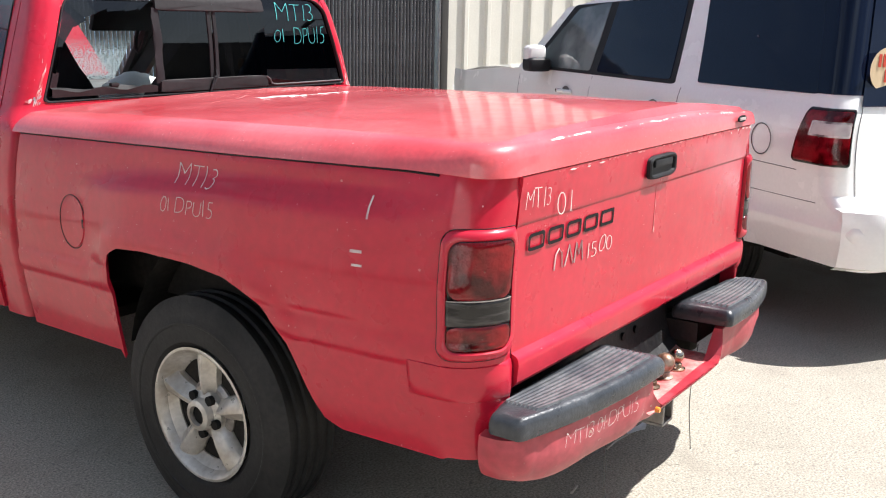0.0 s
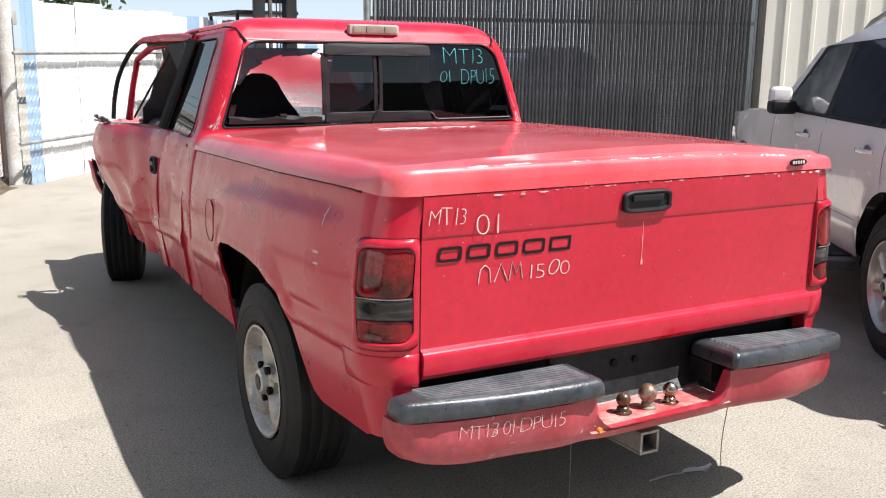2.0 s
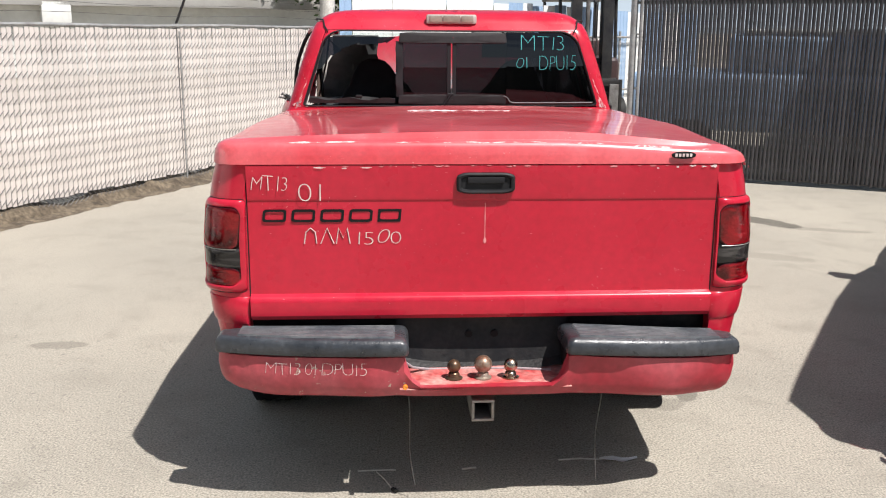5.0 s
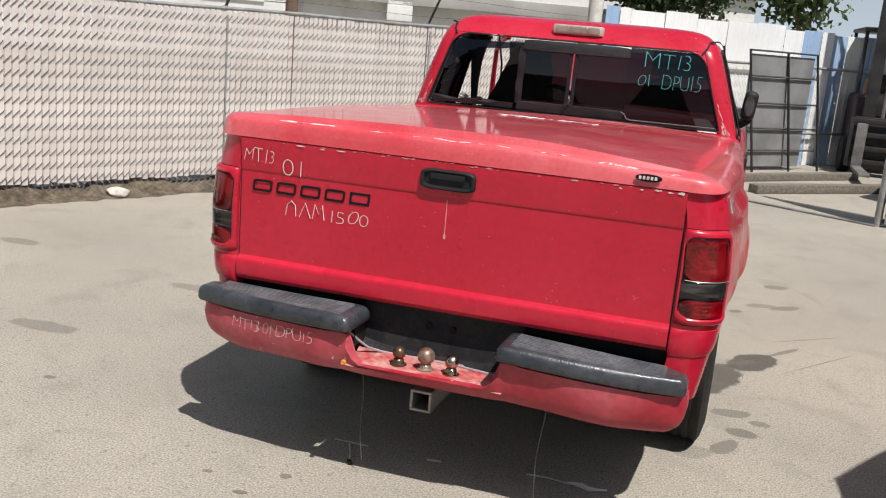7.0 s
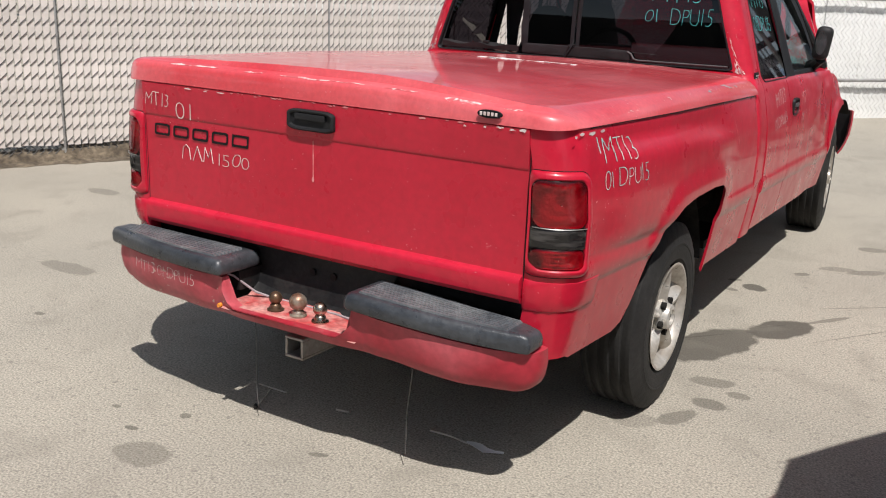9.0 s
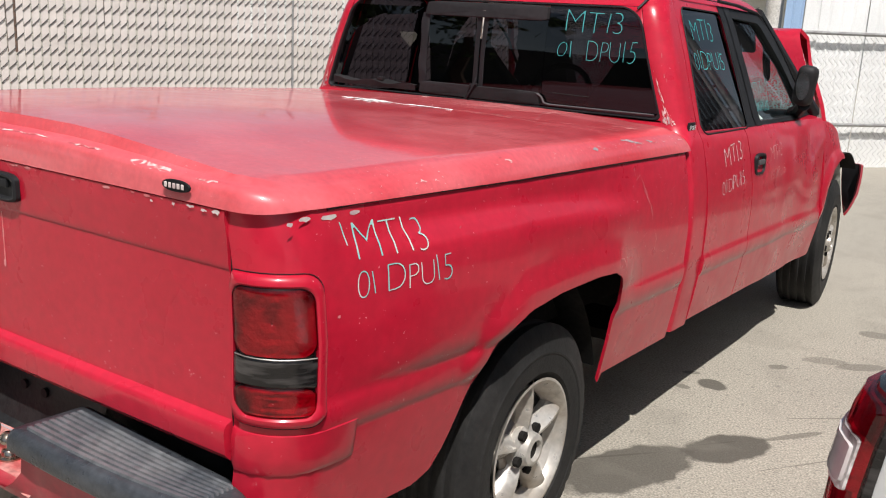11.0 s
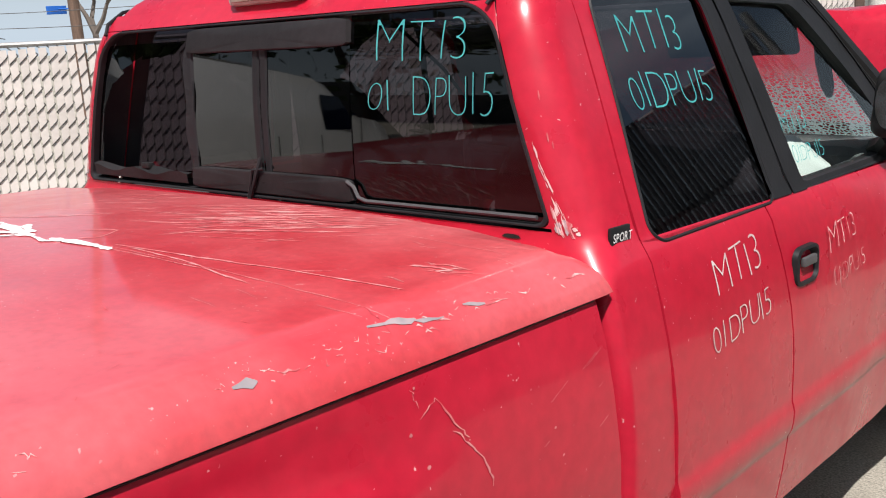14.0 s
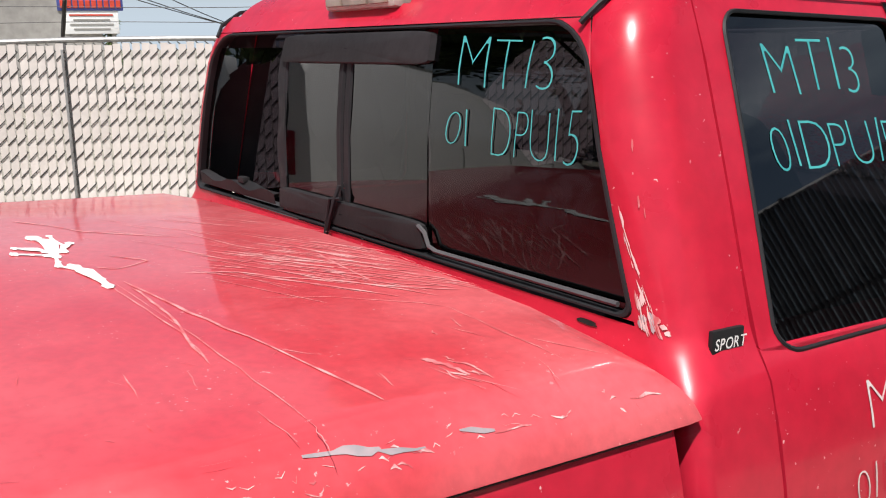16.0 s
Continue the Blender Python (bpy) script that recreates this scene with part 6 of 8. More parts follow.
bm = bmesh.new()
plan = [(u * (0.724 - R_TOP), 2.124) for u in np.linspace(0, 1, 8)[:-1]]
plan += [(0.724 - R_TOP + R_TOP * math.sin(w), 2.124 + R_TOP - R_TOP * math.cos(w)) for w in np.linspace(0, math.pi / 2, 8)]
plan += [(0.724, y) for y in np.linspace(2.3, 3.25, 8)] + [(0.70, 3.33), (0.64, 3.36)] + [(u, 3.38 + 0.05 * (1 - (u / 0.62) ** 2)) for u in np.linspace(0.55, 0, 6)]
full = plan + [(-x, y) for x, y in plan[::-1]][1:-1]
rows = []
for d in (0.0, 0.012, 0.03, 0.055, 0.09, 0.14, 0.22, 0.35, 0.5, 0.62):
    row = []
    for x, y in full + full[:1]:
        px, py = x * max(0, 1 - d / 0.724), 2.78 + (y - 2.78) * max(0, 1 - d / 0.724)
        row.append((px, py, 1.748 + roof_rise(d) + 0.022 * smooth01(d / 0.6)))
    rows.append(row)
sheet(bm, rows)
fan(bm, rows[-1][:-1])
roof = tpart("roof", bm, RED, label="red cab roof", angle=60)
for side in (-1, 1):  # weather strip over the doors
    bm = bmesh.new()
    pts = [cab_ring(side, 0.75, 1.70, 0.6, 2.17, 0.006), cab_ring(side, 1.05, 1.728, 0.6, 2.17, 0.009), (side * 0.690, 2.140, 1.762), (side * 0.722, 2.180, 1.769), (side * 0.734, 2.205, 1.768)]
    tube(bm, pts, [0.0045, 0.005, 0.005, 0.0045, 0.003], 6)
    tpart("weather_strip", bm, BLACK, roof)
    bm = bmesh.new()
    tube(bm, [(side * 0.734, 2.205, 1.766), (side * 0.738, 2.32, 1.765), (side * 0.737, 2.70, 1.765)], 0.0022, 5)
    tube(bm, [(side * 0.739, 2.66, 1.768), (side * 0.740, 2.74, 1.767), (side * 0.735, 2.9, 1.766), (side * 0.728, 3.2, 1.748), (side * 0.775, 3.52, 1.56), (side * 0.86, 3.87, 1.30)], 0.007, 6)
    tpart("door_seal", bm, BLACK, roof)
bm = bmesh.new()  # high brake lamp
for c, s in (((0, 2.112, 1.768), (0.272, 0.044, 0.050)),):
    box(bm, c, s, 0.012)
high = tpart("high_brake_lamp", bm, AGED, roof, "high brake lamp with an aged clear lens")
for x, w in ((-0.085, 0.066), (0.0, 0.094), (0.085, 0.066)):
    bm = bmesh.new()
    box(bm, (x, 2.088, 1.768), (w, 0.010, 0.034), 0.004)
    tpart("lamp_lens", bm, AMBERED, high)
bm = bmesh.new()
sheet(bm, [[(x, y, 1.752 - 0.01 * abs(x)) for x in np.linspace(-0.69, 0.69, 5)] for y in (2.19, 2.7, 3.34)])
tpart("headliner", bm, TRIM_IN, roof)

# rear window: one wide opening with a sliding pair in the middle
REARWIN = ((-0.802, 1.306), (0.802, 1.311), (0.668, 1.706), (-0.668, 1.706))


def rear_glass(x, z, out=0.0):
    return (x, cab_back(z) + 0.010 - out, z)


bm = bmesh.new()
rim = [p if p[1] > 0 else q for p, q in zip(rounded2(0.115, 0.36, 7), rounded2(0.035, 0.10, 7))]
square = rounded2(0.002, 0.002, 7)
sheet(bm, [[rear_glass(*in_quad(REARWIN, a * 1.004, b * 1.01), 0.0105) for a, b in pts + pts[:1]] for pts in (square, rim)])
tpart("window_surround", bm, RED)
bm = bmesh.new()
rows = []
for k, o in ((1.003, 0.010), (1.002, 0.014), (0.996, 0.014), (0.991, 0.010), (0.990, -0.01)):
    rows.append([rear_glass(*in_quad(REARWIN, a * k, b * (1 - (1 - k) * 2.4)), o) for a, b in rim + rim[:1]])
sheet(bm, rows)
rear_window = tpart("rear_window", bm, BLACK, label="dark tinted sliding rear window, one pane smashed out")
for z0, z1, x0, x1 in ((1.640, 1.698, -0.285, 0.300), (1.316, 1.368, -0.290, 0.300)):
    bm = bmesh.new()
    quad = ((x0, z0), (x1, z0), (x1 - 0.006, z1), (x0 + 0.006, z1))
    r2 = rounded(0.25, 4)
    sheet(bm, [[rear_glass(*in_quad(quad, a * k, b * k), o) for a, b in r2 + r2[:1]] for k, o in ((1, 0.0), (0.99, 0.012), (0.9, 0.014), (0.02, 0.014))])
    tpart("slider_rail", bm, RAIL, rear_window, "weathered grey slider rail")
for x0, x1, w in ((-0.300, -0.262, 0), (-0.026, -0.004, 0), (0.004, 0.026, 0)):
    bm = bmesh.new()
    xm, hw = (x0 + x1) / 2, (x1 - x0) / 2
    rows = []
    for z in np.linspace(1.355, 1.65, 9):
        jag = 0.006 * math.sin(40 * z + 10 * x0)
        rows.append([rear_glass(xm - hw, z, 0.0), rear_glass(xm - hw + 0.003 + jag * (x0 < -0.2), z, 0.005), rear_glass(xm + hw - 0.003 + jag * (x0 < -0.2), z, 0.005), rear_glass(xm + hw, z, 0.0)])
    sheet(bm, rows)
    tpart("slider_post", bm, BLACK, rear_window)
for x0, x1, o in ((-0.262, -0.02, 0.002), (0.02, 0.2985, 0.002)):
    bm = bmesh.new()
    sheet(bm, [[rear_glass(x, z, o) for x in (x0, (x0 + x1) / 2, x1)] for z in (1.36, 1.5, 1.65)])
    tpart("sliding_pane", bm, TINT, rear_window, "dark tinted sliding pane")
bm = bmesh.new()
rows = []
for z in np.linspace(1.31, 1.70, 14):
    edge = glass_edge(z) - 0.012
    rows.append([rear_glass(0.295 + (edge - 0.295) * k, z) for k in (0, 0.25, 0.5, 0.75, 1)])
sheet(bm, rows)
bm2 = bmesh.new()
tube(bm2, [rear_glass(0.285, 1.362, 0.012), rear_glass(0.305, 1.352, 0.012), rear_glass(0.318, 1.330, 0.012), rear_glass(0.34, 1.3245, 0.012), rear_glass(0.55, 1.3255, 0.012), rear_glass(0.775, 1.327, 0.012)], 0.0042, 6)
tpart("pane_lip", bm2, GREY_PL, rear_window)
tpart("fixed_pane", bm, TINT, rear_window, "dark tinted fixed pane with turquoise writing")
bm = bmesh.new()  # what is left of the smashed pane, along the rim
rnd = random.Random(8)
quad = ((-0.775, 1.325), (-0.30, 1.325), (-0.30, 1.672), (-0.668, 1.672))
outer = [(-1, -1), (-1, -0.5), (-1, 0), (-1, 0.5), (-1, 1), (-0.5, 1), (0, 1), (0.5, 1), (1, 1)]
inner = [(-0.93, -0.9), (-0.90, -0.5), (-0.88, 0), (-0.70, 0.42), (-0.52, 0.58), (-0.28, 0.70), (0.0, 0.80), (0.4, 0.80), (0.7, 0.84)]
ro, ri = [], []
for (a, b), (c, d) in zip(outer, inner):
    for k in range(4):
        ro.append((a, b))
        ri.append((c + rnd.uniform(-0.05, 0.05), d + rnd.uniform(-0.05, 0.05)))
sheet(bm, [[rear_glass(*in_quad(quad, *p)) for p in ro], [rear_glass(*in_quad(quad, *p)) for p in ri]])
tpart("glass_remnant", bm, TINT, rear_window, "jagged remnants of the smashed pane")
bm = bmesh.new()
rows = []
for x in np.linspace(-0.765, -0.305, 14):
    rows.append([rear_glass(x, 1.322, 0.012), rear_glass(x, 1.345 + 0.008 * math.sin(31 * x), 0.016), rear_glass(x, 1.352 + 0.006 * math.sin(23 * x), 0.0), rear_glass(x, 1.33, -0.02)])
sheet(bm, rows)
box(bm, rear_glass(-0.50, 1.358, 0.005), (0.035, 0.02, 0.016), 0.005)
tpart("broken_sill", bm, RAIL, rear_window, "broken grey window channel")
bm = bmesh.new()
tube(bm, [rear_glass(0.0, 1.40, 0.012), rear_glass(-0.005, 1.37, 0.022), rear_glass(-0.03, 1.33, 0.02), rear_glass(-0.06, 1.28, 0.015), rear_glass(-0.07, 1.27, 0.03)], 0.005, 6)
tube(bm, [rear_glass(0.01, 1.375, 0.016), rear_glass(-0.02, 1.372, 0.024), rear_glass(-0.045, 1.31, 0.022), rear_glass(-0.05, 1.27, 0.02)], 0.004, 6)
tpart("loose_cable", bm, BLACK, rear_window)
for text, size, x0, z0, kx, sd in (("MT13", 0.122, 0.377, 1.602, 1.03, 1), ("01", 0.092, 0.348, 1.506, 1.30, 2), ("DPU15", 0.122, 0.478, 1.499, 0.70, 3)):
    write("marker_letter", text, size, (lambda a, b, x0=x0, z0=z0, kx=kx: on_truck(rear_glass(x0 + a * kx, z0 + b, 0.0025))), CYAN, rear_window, "turquoise marker letter", wobble=0.09, slant=0.05, gap=0.5, seed=sd, thin=0.034)

# doors and greenhouse
def side_at(side, y, z, out=0.0):
    w = half_width(y, z, False) if z < 1.2 else cab_width(z)
    blend = smooth01((z - 1.05) / 0.15)
    w = half_width(y, min(z, 1.2), False) * (1 - blend) + cab_width(z) * blend if z < 1.2 else cab_width(z)
    if y > 3.3 and z > 1.28:
        w -= 0.05 * smooth01((y - 3.3) / 0.7)
    return (side * (w + out), y, z)


DOOR_Z = [0.55, 0.60, 0.64, 0.70, 0.722, 0.732, 0.738, 0.750, 0.77, 0.795, 0.806, 0.818, 0.83, 0.86, 0.92, 0.98, 1.04, 1.10, 1.16, 1.20, 1.235, 1.258, 1.272]


def door_lower(side, y0, y1, lean, bend, out, lean1=lambda z: 0.0):
    """Door skin below the window: bend(y, z) moves it sideways, lean slants its rear edge."""
    bm = bmesh.new()
    rows = []
    ys = [y0 + 0.002 + (y1 - y0 - 0.004) * k for k in np.linspace(0, 1, 18)]
    for i, y in enumerate([ys[0]] + ys + [ys[-1]]):
        row = []
        for z in DOOR_Z:
            k = (y - y0) / (y1 - y0)
            yy = y + lean(z) * (1 - k) + lean1(z) * k
            x, _, _ = side_at(side, yy, z)
            x += side * (bend(yy, z) + out(yy, z))
            if i in (0, len(ys) + 1):
                x -= side * 0.04
            row.append((x, yy, z))
        row.insert(0, (row[0][0] - side * 0.05, row[0][1], row[0][2] + 0.01))
        row.append((row[-1][0] - side * 0.06, row[-1][1], row[-1][2] + 0.012))
        rows.append(row)
    sheet(bm, rows)
    return bm


def window_frame(side, outer, inner, r, mat, parent, name, out, depth=0.012):
    bm = bmesh.new()
    ro, ri = rounded(0.03, 6), rounded(r, 6)
    rows = [[side_at(side, *in_quad(outer, a, b), o) for a, b in ro + ro[:1]] for o in (-depth, 0.0)]
    rows += [[side_at(side, *in_quad(inner, a, b), o) for a, b in ri + ri[:1]] for o in (0.0, -depth)]
    for row in rows:
        for i, p in enumerate(row):
            row[i] = (p[0] + side * out(p[1]), p[1], p[2])
    sheet(bm, rows)
    return tpart(name, bm, mat, parent)


def pane(side, inner, r, mat, parent, name, out, inset=0.006, label=""):
    bm = bmesh.new()
    ks = np.linspace(-1.012, 1.012, 9)
    lo, hi = (side_at(side, *in_quad(inner, 0, b), -inset)[0] for b in (-1, 1))
    rows = [[(lo + (hi - lo) * (b + 1) / 2, *in_quad(inner, a, b)) for a in ks] for b in ks]
    rows = [[(x + side * out(y), y, z) for x, y, z in row] for row in rows]
    sheet(bm, rows)
    return tpart(name, bm, mat, parent, label)


REAR_Q = (((2.174, 1.27), (2.825, 1.27), (2.725, 1.752), (2.203, 1.752)), ((2.212, 1.262), (2.742, 1.268), (2.682, 1.722), (2.250, 1.722)))
FRONT_Q = (((2.830, 1.27), (3.88, 1.285), (3.24, 1.748), (2.730, 1.752)), ((2.905, 1.285), (3.72, 1.300), (3.17, 1.705), (2.80, 1.712)))
none = lambda *a: 0.0
for side in (-1, 1):
    hurt = side < 0
    rear_dent = (lambda y, z: -0.018 * math.exp(-(((y - 2.55) / 0.12) ** 2 + ((z - 0.95) / 0.10) ** 2)) + 0.008 * math.sin(8 * y + 5 * z)) if hurt else none
    lean = lambda z: -0.022 * smooth01((z - 1.02) / 0.22)
    bm = door_lower(side, 2.172, 2.695, none, rear_dent, none, lean)
    door = tpart("rear_door", bm, RED, label="red half door behind the front door" + (", dented" if hurt else ", with marker writing"))
    window_frame(side, *REAR_Q, 0.16, RED, door, "window_surround", none)
    window_frame(side, *REAR_Q, 0.16, CLOTH, door, "inner_trim", lambda y: -0.020, 0.004)
    bm = bmesh.new()
    sheet(bm, [[side_at(side, y, z, -0.045) for y in (2.22, 2.5, 2.75, 3.0, 3.3, 3.6, 3.84)] for z in (0.60, 0.9, 1.1, 1.2, 1.262)])
    tpart("door_lining", bm, CLOTH, door)
    bm = bmesh.new()
    ri = rounded(0.16, 6)
    tube(bm, [side_at(side, *in_quad(REAR_Q[1], a, b), 0.001) for a, b in ri], 0.0035, 5, True)
    tpart("window_gasket", bm, BLACK, door)
    pane(side, REAR_Q[1], 0.16, SIDETINT, door, "door_glass", none, label="dark tinted door glass")
    bm = bmesh.new()
    sheet(bm, [[side_at(side, y0 + (y1 - y0) * k, z, 0.003) for k in (0, 0.5, 1)] for z, y0, y1 in ((z, 2.728 - 0.132 * (z - 1.272), 2.823 - 0.21 * (z - 1.272)) for z in np.linspace(1.272, 1.749, 14))])
    tpart("door_post", bm, BLACK, door)
    # front door: the driver's one is bent and stands ajar
    swing = (lambda y, z=1.2: (0.01 + 0.17 * smooth01((y - 2.75) / 1.0)) * (-0.12 + 1.12 * smooth01((z - 0.50) / 0.70))) if hurt else none
    if hurt:
        bend = lambda y, z: -0.035 * math.exp(-(((y - 2.95 - 0.3 * (1.0 - z)) / 0.07) ** 2)) * smooth01((1.15 - z) / 0.3) + 0.02 * math.exp(-(((y - 3.12 - 0.3 * (1.0 - z)) / 0.06) ** 2)) * smooth01((1.1 - z) / 0.3) - 0.02 * math.exp(-(((y - 3.5) / 0.2) ** 2 + ((z - 0.9) / 0.08) ** 2)) + 0.007 * math.sin(13 * y + 6 * z) * smooth01((1.22 - z) / 0.15) + 0.005 * math.sin(21 * y - 11 * z)
    else:
        bend = lambda y, z: (0.005 * math.sin(7 * y + 9 * z) + 0.0025 * math.sin(15 * y - 10 * z) - 0.009 * math.exp(-(((y - 3.55) / 0.14) ** 2 + ((z - 1.12 + 0.25 * (y - 3.55)) / 0.035) ** 2)) - 0.006 * math.exp(-(((y - 3.30) / 0.22) ** 2 + ((z - 0.93) / 0.03) ** 2))) * smooth01((y - 2.9) / 0.4)
    bm = door_lower(side, 2.698, 3.88, lean, bend, swing)
    fdoor = tpart("front_door", bm, RED, label="crumpled red driver's door standing ajar" if hurt else "red front door with marker writing and ripples")
    bm = bmesh.new()
    y0, z0 = (2.80, 1.085) if hurt else (2.79, 1.117)
    c = side_at(side, y0, z0, 0.004 + swing(y0))
    r2 = rounded(0.5, 5)
    sheet(bm, [[(c[0] + side * o, y0 + 0.064 * a * k, z0 + 0.046 * b * k) for a, b in r2 + r2[:1]] for k, o in ((1, -0.006), (0.96, 0.006), (0.82, 0.008), (0.72, -0.004), (0.6, -0.014), (0.02, -0.014))])
    hd = tpart("door_handle", bm, BLACK, fdoor, "black plastic pull handle")
    bm = bmesh.new()
    box(bm, (c[0] + side * 0.004, y0 + 0.008, z0 + 0.009), (0.012, 0.07, 0.022), 0.005)
    tpart("handle_flap", bm, GREY_PL, hd)
    if not hurt:
        window_frame(side, FRONT_Q[0], in_quads := tuple((y * 0.985 + 0.015 * 3.2, z * 0.985 + 0.015 * 1.5) for y, z in FRONT_Q[0]), 0.06, BLACK, fdoor, "window_surround", none)
        window_frame(side, FRONT_Q[0], FRONT_Q[1], 0.12, CLOTH, fdoor, "inner_trim", lambda y: -0.036, 0.004)
        window_frame(side, in_quads, FRONT_Q[1], 0.12, BLACK, fdoor, "window_frame", lambda y: -0.004, 0.03)
        bm = bmesh.new()
        sheet(bm, [[side_at(side, y0 + (y1 - y0) * k, z, 0.0035) for k in (0, 0.5, 1)] for z, y0, y1 in ((z, 2.833 - 0.21 * (z - 1.272), 2.912 - 0.235 * (z - 1.272)) for z in np.linspace(1.272, 1.749, 14))])
        tpart("door_post", bm, BLACK, fdoor)
        pane(side, FRONT_Q[1], 0.12, CLEARGL, fdoor, "door_glass", none, 0.02, "clear front door glass")
    else:
        bm = bmesh.new()  # bent bare frame of the driver's window
        f = [(-0.84, 3.36, 1.745), (-0.88, 3.48, 1.74), (-0.93, 3.57, 1.67), (-0.98, 3.63, 1.55), (-1.005, 3.67, 1.42), (-1.015, 3.69, 1.30)]
        dense = []
        for a, b, c2, d in zip([f[0]] + f[:-2], f[:-1], f[1:], f[2:] + [f[-1]]):
            for t in (0, 0.25, 0.5, 0.75):
                dense.append(tuple(0.5 * (2 * q + (r - p) * t + (2 * p - 5 * q + 4 * r - s) * t * t + (3 * q - p - 3 * r + s) * t ** 3) for p, q, r, s in zip(a, b, c2, d)))
        dense.append(f[-1])
        tube(bm, dense, 0.013, 8)
        tpart("window_frame", bm, BLACK, fdoor, "bent black window frame with no glass")
        bm = bmesh.new()
        tube(bm, [side_at(side, 2.80, 1.28, 0.01), side_at(side, 2.72, 1.55, 0.01), side_at(side, 2.70, 1.73, 0.01)], 0.030, 8)
        tpart("door_post", bm, BLACK, fdoor)
        bm = bmesh.new()
        tube(bm, [(-0.735, 2.72, 1.735), (-0.755, 2.95, 1.75), (-0.80, 3.20, 1.757), (-0.86, 3.43, 1.755), (-0.885, 3.48, 1.74)], [0.024, 0.024, 0.022, 0.018, 0.012], 8)
        tpart("header", bm, RED, fdoor)
        bm = bmesh.new()
        tube(bm, [(-0.72, 2.72, 1.708), (-0.74, 2.95, 1.722), (-0.785, 3.20, 1.73), (-0.84, 3.42, 1.73)], 0.014, 6)
        tpart("header_lining", bm, CLOTH, fdoor)

# writing on the passenger side
def pane_x(q, z, inset):
    """How far out the flat door pane in the quad q lies at height z."""
    lo, hi = (in_quad(q, 0, b) for b in (-1, 1))
    a, b = (side_at(1, *p, -inset)[0] for p in (lo, hi))
    return a + (b - a) * (z - lo[1]) / (hi[1] - lo[1])


for y0, z0, text, size, mt, o in ((2.375, 1.130, "MT13", 0.105, CHALK, 0.002), (2.33, 1.025, "01 DPU15", 0.086, CHALK, 0.002), (2.925, 1.118, "MT13", 0.090, RUBBED, 0.009), (2.93, 1.035, "01 DPU15", 0.068, RUBBED, 0.009), (2.335, 1.605, "MT13", 0.120, CYAN, -0.003), (2.305, 1.497, "01DPU15", 0.104, CYAN, -0.003), (2.93, 1.400, "MT13", 0.075, CYAN, -0.016), (2.95, 1.325, "01DPU15", 0.060, CYAN, -0.016)):
    where = (lambda a, b, y0=y0, z0=z0, q=REAR_Q[1] if y0 < 2.8 else FRONT_Q[1]: on_truck((pane_x(q, z0 + b, 0.0062 if y0 < 2.8 else 0.0202) + 0.0008, y0 + a, z0 + b))) if o < 0 else lambda a, b, y0=y0, z0=z0, o=o: on_truck(side_at(1, y0 + a, z0 + b + 0.10 * a, o))
    write("marker_letter", text, size, where, mt, truck, ("turquoise" if mt is CYAN else "pale") + " marker letter", wobble=0.1, slant=0.0, gap=0.3 if len(text) > 4 else 0.5, seed=int(z0 * 100))
bm = bmesh.new()
box(bm, (cab_width(1.292) + 0.001, 2.116, 1.292), (0.008, 0.062, 0.036), 0.003)
badge = tpart("sport_badge", bm, BLACK, label="small black badge with the word SPORT")
write("badge_text", "SPORT", 0.022, lambda a, b: on_truck((cab_width(1.292) + 0.0062, 2.0885 + a * 0.86, 1.2835 + b)), WHITE, badge, "", gap=0.40, slant=0.15, thin=-0.012)

# front fenders, windscreen, hood
for side in (-1, 1):
    bm = bmesh.new()
    ys = [float(v) for v in np.linspace(3.89, 4.95 if side < 0 else 4.49, 36 if side < 0 else 22)]
    zs = [z for z in ROWS_Z if z < 1.2] + [1.22, 1.25]
    rows = skin(side, ys, zs, ARCH_F, 0.55)
    crush = 0.10 if side < 0 else 0.03
    if side > 0:  # the nose of this fender is torn off, what is left slopes down
        rows = [[(x - 0.05 * smooth01((y - 4.30) / 0.19), y, z - 0.085 * smooth01((y - 4.0) / 0.45) * smooth01((z - 1.0) / 0.2)) for x, y, z in row] for row in rows]
    rows = [[(x - side * crush * smooth01((y - 4.2) / 0.7) * (0.6 + 0.4 * math.sin(9 * z + 5 * y)), y - (0.22 if side < 0 else 0.02) * smooth01((y - 4.0) / 0.9), z + (0.02 * math.sin(11 * y) * smooth01((y - 4.1) / 0.5))) for x, y, z in row] for row in rows]
    sheet(bm, edge_in(rows, side))
    rows = [[(side * (half_width(y, 1.2) - 0.02 - 0.28 * k - (0.05 * smooth01((y - 4.30) / 0.19) if side > 0 else 0)), y, 1.25 + 0.03 * math.sin(k * 1.57) - (0.085 * smooth01((y - 4.0) / 0.45) if side > 0 else 0)) for k in (0, 0.1, 0.3, 0.6, 1)] for y in ((3.89, 4.1, 4.3, 4.5, 4.7) if side < 0 else (3.89, 4.1, 4.2, 4.3, 4.4, 4.48))]
    sheet(bm, rows)
    tpart("front_fender", bm, RED, label="crumpled red front fender")
bm = bmesh.new()  # hood, folded up into a ridge
rows = []
rnd = random.Random(4)
